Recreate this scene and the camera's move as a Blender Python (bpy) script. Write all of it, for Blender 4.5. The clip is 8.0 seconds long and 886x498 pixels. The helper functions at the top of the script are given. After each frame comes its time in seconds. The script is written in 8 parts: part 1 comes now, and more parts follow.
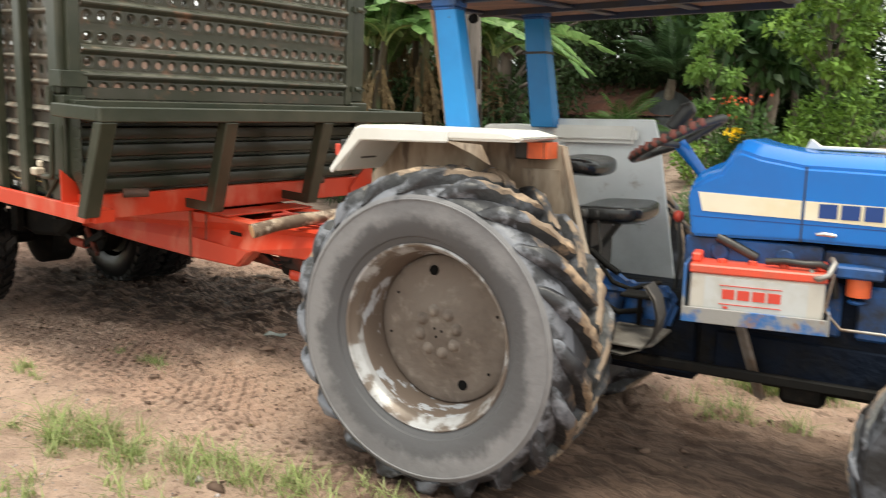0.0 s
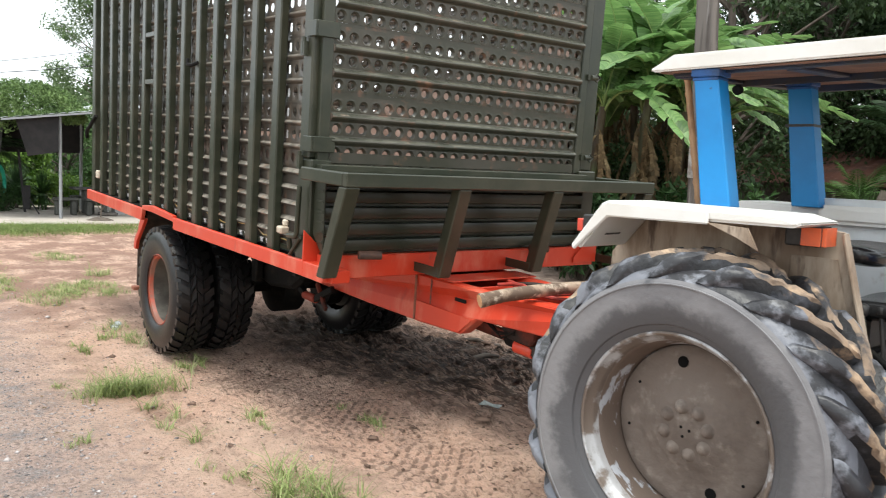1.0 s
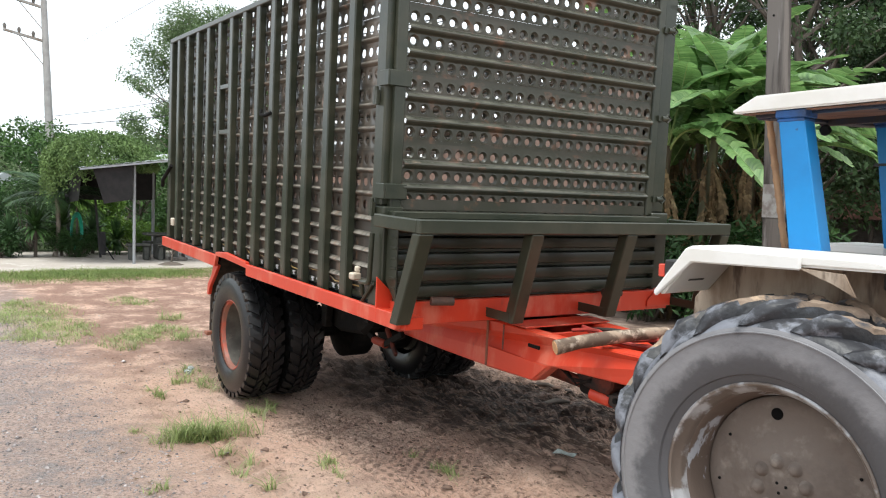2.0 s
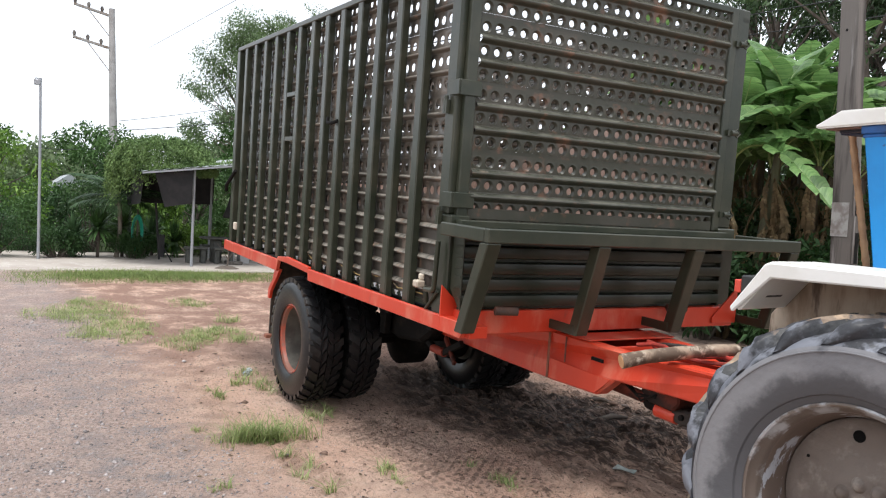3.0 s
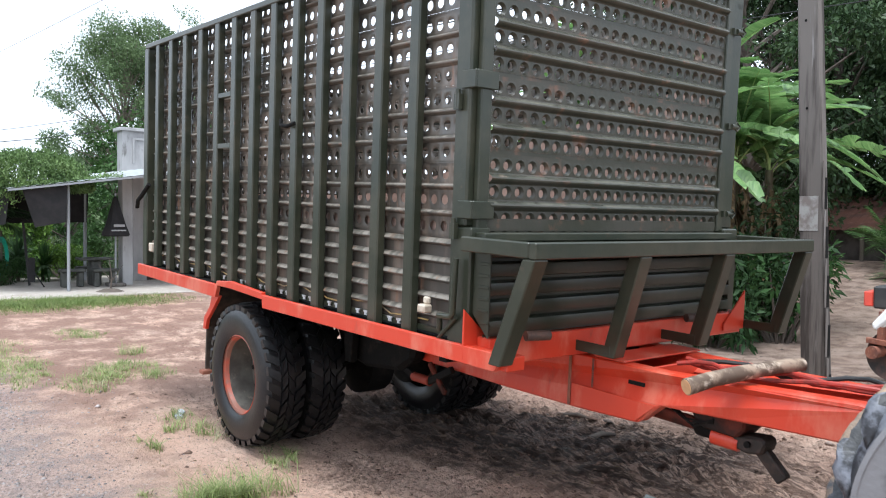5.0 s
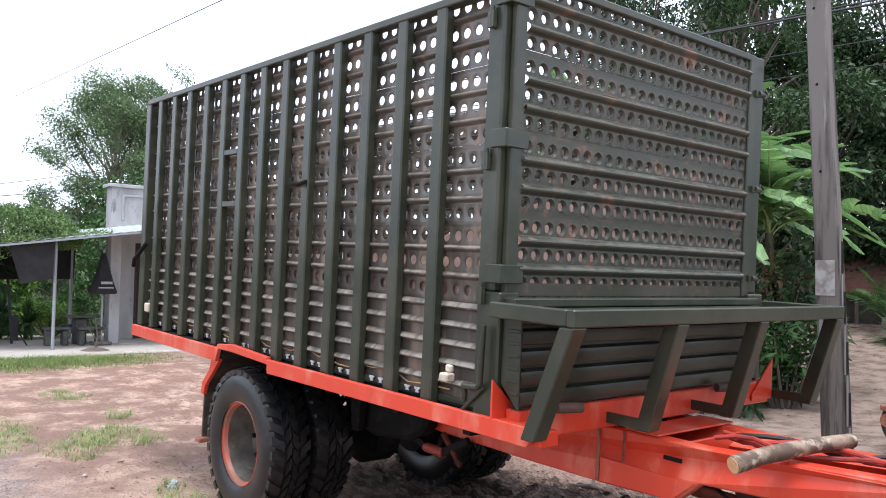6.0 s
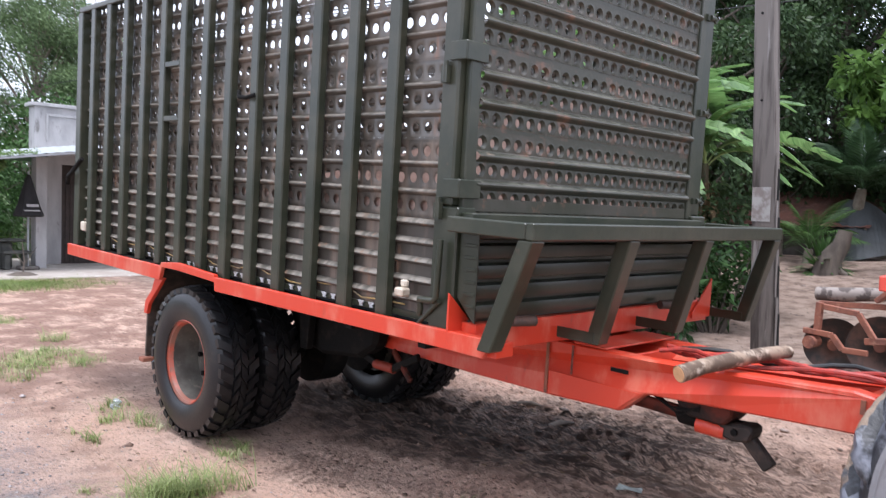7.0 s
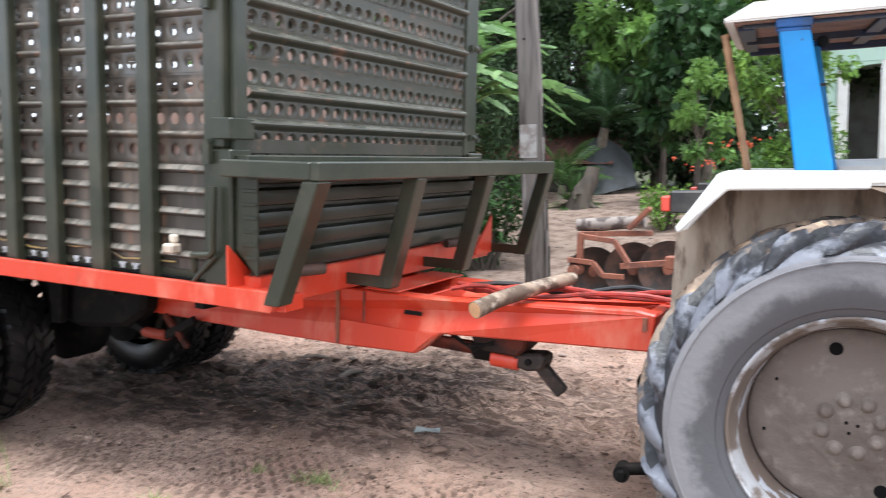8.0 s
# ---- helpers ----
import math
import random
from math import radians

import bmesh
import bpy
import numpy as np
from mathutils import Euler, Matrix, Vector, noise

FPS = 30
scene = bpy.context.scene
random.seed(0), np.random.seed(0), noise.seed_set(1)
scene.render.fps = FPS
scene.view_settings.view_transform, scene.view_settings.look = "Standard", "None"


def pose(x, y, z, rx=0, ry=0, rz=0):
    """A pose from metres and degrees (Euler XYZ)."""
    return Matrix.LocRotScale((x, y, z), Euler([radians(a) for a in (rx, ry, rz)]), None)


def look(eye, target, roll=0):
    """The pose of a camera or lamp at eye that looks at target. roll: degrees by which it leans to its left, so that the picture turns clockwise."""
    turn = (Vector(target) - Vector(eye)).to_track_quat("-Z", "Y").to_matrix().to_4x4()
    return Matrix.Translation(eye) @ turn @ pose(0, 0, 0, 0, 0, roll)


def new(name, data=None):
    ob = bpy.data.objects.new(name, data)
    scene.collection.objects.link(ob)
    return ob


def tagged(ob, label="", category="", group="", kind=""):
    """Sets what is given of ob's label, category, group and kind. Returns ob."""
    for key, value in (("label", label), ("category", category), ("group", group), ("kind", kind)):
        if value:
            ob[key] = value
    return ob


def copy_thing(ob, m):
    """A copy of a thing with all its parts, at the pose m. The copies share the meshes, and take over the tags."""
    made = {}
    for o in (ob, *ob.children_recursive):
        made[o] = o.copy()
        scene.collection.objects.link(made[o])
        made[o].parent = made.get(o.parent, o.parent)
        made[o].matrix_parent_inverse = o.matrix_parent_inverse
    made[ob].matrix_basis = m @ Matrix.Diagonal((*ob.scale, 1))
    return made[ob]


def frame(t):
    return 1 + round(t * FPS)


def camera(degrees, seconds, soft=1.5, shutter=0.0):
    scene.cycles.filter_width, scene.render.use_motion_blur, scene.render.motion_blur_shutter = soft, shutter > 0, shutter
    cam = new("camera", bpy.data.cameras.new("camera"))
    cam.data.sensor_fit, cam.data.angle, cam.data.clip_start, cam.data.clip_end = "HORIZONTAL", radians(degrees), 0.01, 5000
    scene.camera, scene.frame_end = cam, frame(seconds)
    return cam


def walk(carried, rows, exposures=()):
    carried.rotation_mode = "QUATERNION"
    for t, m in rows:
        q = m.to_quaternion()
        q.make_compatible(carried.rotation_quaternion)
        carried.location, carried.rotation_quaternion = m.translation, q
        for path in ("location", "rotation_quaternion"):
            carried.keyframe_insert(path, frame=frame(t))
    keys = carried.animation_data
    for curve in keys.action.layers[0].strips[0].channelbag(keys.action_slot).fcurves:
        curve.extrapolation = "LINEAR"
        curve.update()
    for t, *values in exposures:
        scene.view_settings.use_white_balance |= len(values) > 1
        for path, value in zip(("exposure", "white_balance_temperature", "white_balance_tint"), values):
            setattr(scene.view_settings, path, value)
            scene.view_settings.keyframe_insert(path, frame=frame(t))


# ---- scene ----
# ---- camera and walk ----
cam = camera(58.04, 8.0, soft=1.0, shutter=0.25)
ROWS = [
    (0.0, 4.467, -2.202, 1.557, 38.32, -9.71, 0.98),
    (0.5, 4.319, -2.198, 1.581, 47.37, -7.65, 1.84),
    (1.0, 4.211, -2.205, 1.605, 52.60, -5.86, 2.40),
    (1.5, 4.168, -2.236, 1.622, 54.73, -4.74, 1.74),
    (2.8, 4.111, -2.309, 1.634, 60.06, -1.72, 2.62),
    (3.0, 4.097, -2.346, 1.615, 60.39, -2.45, 2.90),
    (3.5, 3.900, -2.418, 1.584, 59.90, -4.39, 3.72),
    (4.0, 3.627, -2.485, 1.582, 57.25, -4.84, 2.39),
    (4.5, 3.335, -2.584, 1.600, 53.30, -4.19, 0.91),
    (5.0, 3.105, -2.612, 1.639, 51.36, -1.87, 0.54),
    (5.2, 3.007, -2.605, 1.645, 51.57, -0.61, 0.20),
    (6.3, 2.796, -2.664, 1.666, 49.84, 2.49, 1.39),
    (6.5, 2.779, -2.682, 1.654, 49.03, 1.67, 1.75),
    (7.0, 2.749, -2.714, 1.582, 45.63, -2.50, 1.70),
    (7.5, 2.682, -2.711, 1.538, 39.95, -5.90, 1.26),
    (8.0, 2.537, -2.571, 1.527, 29.14, -5.84, -0.85),
]
walk(cam, [(t, pose(x, y, z, 90 + pitch, 0, yaw) @ pose(0, 0, 0, 0, 0, roll)) for t, x, y, z, yaw, pitch, roll in ROWS],
     exposures=[(0.0, 0.50, 7050, 3), (0.7, 0.54, 6600, 5), (1.5, 0.52, 6300, 4), (3.0, 0.24, 6250, 9), (4.4, 0.50, 5900, 7), (5.0, 0.52, 5800, 7), (7.0, 0.58, 5800, 15), (8.0, 0.84, 5900, 9)])

# ---- sky and sun: a bright overcast noon ----
world = bpy.data.worlds.new("overcast_sky")
scene.world = world
world.use_nodes = True
wn = world.node_tree.nodes
sky = wn.new("ShaderNodeTexSky")
sky.sky_type, sky.sun_disc = "NISHITA", False
sky.sun_elevation, sky.sun_rotation, sky.dust_density = radians(75), radians(130), 4.0
veil = wn.new("ShaderNodeMix")
veil.data_type = "RGBA"
veil.inputs[0].default_value = 0.9
veil.inputs[7].default_value = (8.3, 8.5, 8.9, 1)
world.node_tree.links.new(sky.outputs[0], veil.inputs[6])
world.node_tree.links.new(veil.outputs[2], wn["Background"].inputs[0])
wn["Background"].inputs[1].default_value = 0.15
sun = new("sun", bpy.data.lights.new("sun", "SUN"))
sun.data.energy, sun.data.angle, sun.data.color = 2.5, radians(24), (1.0, 0.96, 0.9)
sun.matrix_world = look((3, -2.5, 15), (0, 0, 0))


# ---- mesh helpers ----
class Shape:
    """Vertices and faces of one mesh, gathered piece by piece."""

    def __init__(self):
        self.v, self.f, self.slots, self.slot = [], [], [], 0

    def add(self, verts, faces):
        n = len(self.v)
        self.v += [tuple(p) for p in verts]
        self.f += [tuple(i + n for i in face) for face in faces]
        self.slots += [self.slot] * len(faces)
        return self

    def box(self, x0, x1, y0, y1, z0, z1):
        return self.add([(x, y, z) for x in (x0, x1) for y in (y0, y1) for z in (z0, z1)],
                        [(0, 1, 3, 2), (4, 6, 7, 5), (0, 4, 5, 1), (2, 3, 7, 6), (0, 2, 6, 4), (1, 5, 7, 3)])

    def bar(self, a, b, w, h, up=(0, 0, 1)):
        """A rectangular bar from a to b, w wide and h high."""
        a, b = Vector(a), Vector(b)
        d = (b - a).normalized()
        s = d.cross(Vector(up)).normalized() * (w / 2)
        u = s.cross(d).normalized() * (h / 2)
        return self.add([p + i * s + j * u for p in (a, b) for i, j in ((-1, -1), (1, -1), (1, 1), (-1, 1))],
                        [(0, 1, 2, 3), (7, 6, 5, 4), (0, 4, 5, 1), (1, 5, 6, 2), (2, 6, 7, 3), (3, 7, 4, 0)])

    def prism(self, poly, axis, a, b):
        """A polygon in the two other axes, drawn out along axis from a to b."""
        def at(p, d):
            return ((d, p[0], p[1]), (p[0], d, p[1]), (p[0], p[1], d))[axis]
        n = len(poly)
        return self.add([at(p, a) for p in poly] + [at(p, b) for p in poly],
                        [tuple(range(n))[::-1], tuple(range(n, 2 * n))] + [(i, (i + 1) % n, n + (i + 1) % n, n + i) for i in range(n)])

    def tube(self, pts, rad, n=8, cap=True):
        pts = [Vector(p) for p in pts]
        rad = rad if isinstance(rad, (list, tuple)) else [rad] * len(pts)
        side, ring = None, []
        for i, p in enumerate(pts):
            d = (pts[min(i + 1, len(pts) - 1)] - pts[max(i - 1, 0)]).normalized()
            side = (side - d * side.dot(d)).normalized() if side else d.orthogonal().normalized()
            up = d.cross(side)
            ring += [p + rad[i] * (math.cos(2 * math.pi * k / n) * side + math.sin(2 * math.pi * k / n) * up) for k in range(n)]
        faces = [(i * n + k, i * n + (k + 1) % n, (i + 1) * n + (k + 1) % n, (i + 1) * n + k) for i in range(len(pts) - 1) for k in range(n)]
        if cap:
            faces += [tuple(range(n))[::-1], tuple(range((len(pts) - 1) * n, len(pts) * n))]
        return self.add(ring, faces)

    def lathe(self, profile, n=48, closed=False):
        """A profile of (radius, y) turned round the y axis."""
        m = len(profile)
        verts = [(r * math.cos(2 * math.pi * k / n), y, r * math.sin(2 * math.pi * k / n)) for k in range(n) for r, y in profile]
        faces = [(k * m + i, k * m + (i + 1) % m, ((k + 1) % n) * m + (i + 1) % m, ((k + 1) % n) * m + i)
                 for k in range(n) for i in range(m if closed else m - 1)]
        return self.add(verts, faces)

    def moved(self, m):
        self.v = [tuple(m @ Vector(p)) for p in self.v]
        return self

    def join(self, other, m=None):
        return self.add([m @ Vector(p) for p in other.v] if m else other.v, other.f)


def as_mesh(name, shape, material, bevel=0.0, smooth=0.0, segments=1):
    me = bpy.data.meshes.new(name)
    me.from_pydata(shape.v, [], shape.f)
    me.polygons.foreach_set("material_index", shape.slots)
    bm = bmesh.new()
    bm.from_mesh(me)
    bmesh.ops.recalc_face_normals(bm, faces=bm.faces)
    if bevel:
        edges = [e for e in bm.edges if len(e.link_faces) == 2 and e.calc_face_angle() > 0.6]
        bmesh.ops.bevel(bm, geom=edges, offset=bevel, segments=segments, affect="EDGES", clamp_overlap=True)
    bm.to_mesh(me)
    bm.free()
    if smooth:
        me.shade_smooth()
        me.set_sharp_from_angle(angle=radians(smooth))
    for mat in material if isinstance(material, (list, tuple)) else [material]:
        me.materials.append(mat)
    return me


def part(name, shape, material, parent=None, label="", bevel=0.0, smooth=0.0, m=None, segments=1):
    """One mesh object under a thing or a part."""
    me = shape if isinstance(shape, bpy.types.Mesh) else as_mesh(name, shape, material, bevel, smooth, segments)
    ob = new(name, me)
    ob.parent = parent
    if m is not None:
        ob.matrix_local = m
    return tagged(ob, label)


def thing(name, m, label, category, group="", kind=""):
    ob = new(name)
    ob.matrix_world = m
    ob.empty_display_size = 0.1
    return tagged(ob, label, category, group, kind)


def smoothstep(a, b, x):
    t = np.clip((x - a) / (b - a), 0, 1)
    return t * t * (3 - 2 * t)


def value_noise(x, y, seed=0):
    """Smooth 2D noise in 0..1 for arrays."""
    def h(i, j):
        n = np.sin(i * 127.1 + j * 311.7 + seed * 74.7) * 43758.5453
        return n - np.floor(n)
    xi, yi = np.floor(x), np.floor(y)
    u, w = x - xi, y - yi
    u, w = u * u * (3 - 2 * u), w * w * (3 - 2 * w)
    return (h(xi, yi) * (1 - u) + h(xi + 1, yi) * u) * (1 - w) + (h(xi, yi + 1) * (1 - u) + h(xi + 1, yi + 1) * u) * w


# ---- materials ----
def node_mat(name, base, rough=0.6, metal=0.0, second=None, scale=6.0, low=0.4, high=0.65, detail=6.0, third=None, scale3=30.0, low3=0.55, high3=0.7,
             bump=0.2, bump_scale=60.0, bump_dist=0.004, shine=0.5, rough2=None, spread=0.0, coords="Object", translucent=0.0, stretch=(1, 1, 1)):
    """A surface of one colour, stained by a second at a large and a third at a small scale, with fine relief."""
    mat = bpy.data.materials.new(name)
    mat.use_nodes = True
    nt = mat.node_tree
    bsdf = nt.nodes["Principled BSDF"]
    tc = nt.nodes.new("ShaderNodeTexCoord")
    mp = nt.nodes.new("ShaderNodeMapping")
    mp.inputs[3].default_value = stretch
    nt.links.new(tc.outputs[coords], mp.inputs[0])
    where = mp.outputs[0]
    info = nt.nodes.new("ShaderNodeObjectInfo")
    colour = nt.nodes.new("ShaderNodeRGB")
    colour.outputs[0].default_value = (*base, 1)
    out, rough_out = colour.outputs[0], None

    def mask(sc, lo, hi, dt, off):
        tex = nt.nodes.new("ShaderNodeTexNoise")
        tex.noise_dimensions = "4D"
        tex.inputs["Scale"].default_value, tex.inputs["Detail"].default_value, tex.inputs["Roughness"].default_value = sc, dt, 0.62
        nt.links.new(where, tex.inputs["Vector"])
        w = nt.nodes.new("ShaderNodeMath")
        w.operation, w.inputs[1].default_value, w.inputs[2].default_value = "MULTIPLY_ADD", 20.0, off
        nt.links.new(info.outputs["Random"], w.inputs[0])
        nt.links.new(w.outputs[0], tex.inputs["W"])
        r = nt.nodes.new("ShaderNodeMapRange")
        r.interpolation_type = "SMOOTHSTEP"
        r.inputs[1].default_value, r.inputs[2].default_value = lo, hi
        nt.links.new(tex.outputs[0], r.inputs[0])
        return r.outputs[0]

    for colour2, sc, lo, hi, off in ((second, scale, low, high, 0.0), (third, scale3, low3, high3, 7.0)):
        if colour2:
            k = mask(sc, lo, hi, detail, off)
            mix = nt.nodes.new("ShaderNodeMix")
            mix.data_type = "RGBA"
            nt.links.new(k, mix.inputs[0])
            nt.links.new(out, mix.inputs[6])
            mix.inputs[7].default_value = (*colour2, 1)
            out = mix.outputs[2]
            if rough2 is not None and rough_out is None:
                rr = nt.nodes.new("ShaderNodeMapRange")
                rr.inputs[3].default_value, rr.inputs[4].default_value = rough, rough2
                nt.links.new(k, rr.inputs[0])
                rough_out = rr.outputs[0]
    if spread:
        geo = nt.nodes.new("ShaderNodeNewGeometry")
        sm = nt.nodes.new("ShaderNodeMath")
        nt.links.new(geo.outputs["Random Per Island"], sm.inputs[0])
        nt.links.new(info.outputs["Random"], sm.inputs[1])
        fr = nt.nodes.new("ShaderNodeMath")
        fr.operation = "FRACT"
        nt.links.new(sm.outputs[0], fr.inputs[0])
        mr = nt.nodes.new("ShaderNodeMapRange")
        mr.inputs[3].default_value, mr.inputs[4].default_value = 1 - spread, 1 + spread
        nt.links.new(fr.outputs[0], mr.inputs[0])
        hsv = nt.nodes.new("ShaderNodeHueSaturation")
        nt.links.new(mr.outputs[0], hsv.inputs["Value"])
        nt.links.new(out, hsv.inputs["Color"])
        out = hsv.outputs[0]
    nt.links.new(out, bsdf.inputs["Base Color"])
    bsdf.inputs["Roughness"].default_value, bsdf.inputs["Metallic"].default_value = rough, metal
    bsdf.inputs["Specular IOR Level"].default_value = shine
    if rough_out:
        nt.links.new(rough_out, bsdf.inputs["Roughness"])
    if bump:
        tex = nt.nodes.new("ShaderNodeTexNoise")
        tex.inputs["Scale"].default_value, tex.inputs["Detail"].default_value = bump_scale, 5.0
        nt.links.new(where, tex.inputs["Vector"])
        b = nt.nodes.new("ShaderNodeBump")
        b.inputs["Strength"].default_value, b.inputs["Distance"].default_value = bump, bump_dist
        nt.links.new(tex.outputs[0], b.inputs["Height"])
        nt.links.new(b.outputs[0], bsdf.inputs["Normal"])
    if translucent:
        tr = nt.nodes.new("ShaderNodeBsdfTranslucent")
        nt.links.new(out, tr.inputs[0])
        mx = nt.nodes.new("ShaderNodeMixShader")
        mx.inputs[0].default_value = translucent
        nt.links.new(bsdf.outputs[0], mx.inputs[1])
        nt.links.new(tr.outputs[0], mx.inputs[2])
        nt.links.new(mx.outputs[0], nt.nodes["Material Output"].inputs[0])
    return mat


GREEN = node_mat("olive_paint", (0.028, 0.033, 0.021), 0.30, shine=0.5, second=(0.052, 0.052, 0.034), scale=3.0, rough2=0.34, third=(0.12, 0.075, 0.05), scale3=10.0, low3=0.64, high3=0.78, bump=0.25, bump_scale=25)
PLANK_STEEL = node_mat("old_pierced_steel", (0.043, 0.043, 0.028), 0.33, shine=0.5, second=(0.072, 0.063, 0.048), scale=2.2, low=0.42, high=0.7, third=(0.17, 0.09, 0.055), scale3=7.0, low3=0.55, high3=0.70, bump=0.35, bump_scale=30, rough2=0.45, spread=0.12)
# side planks: dustier than the gate's, and lightened for skylight on that face
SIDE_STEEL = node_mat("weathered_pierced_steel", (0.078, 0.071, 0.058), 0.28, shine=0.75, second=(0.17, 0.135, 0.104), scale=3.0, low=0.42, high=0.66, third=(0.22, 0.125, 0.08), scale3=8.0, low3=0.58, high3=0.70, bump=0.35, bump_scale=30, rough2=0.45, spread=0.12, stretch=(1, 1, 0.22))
DUSTY_STEEL = node_mat("dusty_rusty_steel", (0.062, 0.053, 0.042), 0.5, second=(0.19, 0.145, 0.11), scale=6.0, low=0.46, high=0.66, third=(0.24, 0.14, 0.09), scale3=12.0, low3=0.60, high3=0.72, bump=0.4, bump_scale=30, spread=0.1, stretch=(1, 1, 0.12))
# rib tops: sky highlight painted as a paler colour, with dust and rust
RIB_GATE = node_mat("lit_olive_rib", (0.13, 0.126, 0.098), 0.27, second=(0.05, 0.051, 0.036), scale=4.0, low=0.4, high=0.6, third=(0.19, 0.15, 0.11), scale3=9.0, low3=0.6, high3=0.75, bump=0.3)
RIB_LIT_DUSTY = node_mat("lit_dusty_rib_top", (0.27, 0.24, 0.20), 0.45, second=(0.11, 0.10, 0.08), scale=7.0, low=0.42, high=0.60, third=(0.26, 0.165, 0.11), scale3=9.0, bump=0.3, stretch=(2.5, 1, 0.6))
ORANGE = node_mat("orange_paint", (0.62, 0.053, 0.022), 0.34, second=(0.66, 0.16, 0.10), scale=4.0, low=0.48, high=0.66, third=(0.24, 0.075, 0.05), scale3=5.0, low3=0.62, high3=0.76, stretch=(1, 1, 0.4), bump=0.2, bump_scale=20)
ORANGE_DIRTY = node_mat("dirty_orange_paint", (0.27, 0.042, 0.022), 0.55, second=(0.07, 0.04, 0.03), scale=6.0, low=0.42, high=0.58, bump=0.3)
FLAP_RUBBER = node_mat("muddy_flap_rubber", (0.035, 0.028, 0.024), 0.7, second=(0.11, 0.08, 0.06), scale=7.0, bump=0.3)
RUSTY_STUB = node_mat("rusty_dark_pipe", (0.07, 0.045, 0.035), 0.7, second=(0.15, 0.075, 0.05), scale=14.0, bump=0.4)
GREASE = node_mat("oily_black_iron", (0.006, 0.0055, 0.005), 0.75, shine=0.2, second=(0.022, 0.017, 0.013), scale=8.0, low=0.5, high=0.7, bump=0.4)
RUBBER = node_mat("black_tyre_rubber", (0.007, 0.007, 0.008), 0.36, shine=0.5, second=(0.014, 0.013, 0.013), scale=5.0, third=(0.045, 0.036, 0.030), scale3=7.0, low3=0.60, high3=0.80, bump=0.3, bump_scale=80)
LUG_TOP = node_mat("dry_mud_on_lugs", (0.24, 0.175, 0.125), 0.7, second=(0.05, 0.05, 0.056), scale=6.0, low=0.47, high=0.58, third=(0.42, 0.30, 0.20), scale3=9.0, low3=0.52, high3=0.64, bump=0.8, bump_scale=24, bump_dist=0.014)
LUG_RUBBER = node_mat("worn_dark_lug_rubber", (0.020, 0.020, 0.022), 0.5, second=(0.075, 0.08, 0.095), scale=7.0, low=0.50, high=0.66, third=(0.20, 0.135, 0.09), scale3=9.0, low3=0.60, high3=0.70, bump=0.6, bump_scale=26, bump_dist=0.012)
# shoulder rubber: scuffs, with the sky's blue-grey sheen painted into the colour
LUG_SHOULDER = node_mat("sky_sheen_scuffed_shoulder", (0.165, 0.172, 0.198), 0.45, second=(0.024, 0.024, 0.028), scale=6.0, low=0.43, high=0.53, third=(0.24, 0.25, 0.285), scale3=9.0, low3=0.54, high3=0.70, bump=0.5, bump_scale=35, bump_dist=0.008)


def sidewall_material():
    """Dusty tyre wall: a darker cleaned ring near the rim, with ragged edges, pale dust further out."""
    mat = node_mat("dusty_grey_tyre_wall", (0.218, 0.213, 0.22), 0.55, second=(0.15, 0.147, 0.156), scale=2.2, low=0.42, high=0.66, third=(0.055, 0.055, 0.062), scale3=7.0, low3=0.60, high3=0.74, bump=0.55, bump_scale=45)
    nt = mat.node_tree
    bsdf = nt.nodes["Principled BSDF"]
    source = bsdf.inputs["Base Color"].links[0].from_socket
    tc = nt.nodes.new("ShaderNodeTexCoord")
    flat_ = nt.nodes.new("ShaderNodeVectorMath")
    flat_.operation, flat_.inputs[1].default_value = "MULTIPLY", (1, 0, 1)
    nt.links.new(tc.outputs["Object"], flat_.inputs[0])
    dist = nt.nodes.new("ShaderNodeVectorMath")
    dist.operation = "LENGTH"
    nt.links.new(flat_.outputs[0], dist.inputs[0])
    tex = nt.nodes.new("ShaderNodeTexNoise")
    tex.inputs["Scale"].default_value, tex.inputs["Detail"].default_value, tex.inputs["Roughness"].default_value = 6.0, 8.0, 0.65
    nt.links.new(tc.outputs["Object"], tex.inputs["Vector"])
    wob = nt.nodes.new("ShaderNodeMath")
    wob.operation, wob.inputs[1].default_value = "MULTIPLY_ADD", 0.22
    nt.links.new(tex.outputs[0], wob.inputs[0])
    nt.links.new(dist.outputs["Value"], wob.inputs[2])
    masks = []
    for lo, hi in ((0.43, 0.46), (0.635, 0.575)):
        r = nt.nodes.new("ShaderNodeMapRange")
        r.interpolation_type = "SMOOTHSTEP"
        r.inputs[1].default_value, r.inputs[2].default_value = lo, hi
        nt.links.new(wob.outputs[0], r.inputs[0])
        masks.append(r.outputs[0])
    both = nt.nodes.new("ShaderNodeMath")
    both.operation = "MULTIPLY"
    nt.links.new(masks[0], both.inputs[0])
    nt.links.new(masks[1], both.inputs[1])
    mix = nt.nodes.new("ShaderNodeMix")
    mix.data_type = "RGBA"
    nt.links.new(both.outputs[0], mix.inputs[0])
    nt.links.new(source, mix.inputs[6])
    mix.inputs[7].default_value = (0.084, 0.083, 0.089, 1)
    nt.links.new(mix.outputs[2], bsdf.inputs["Base Color"])
    return mat


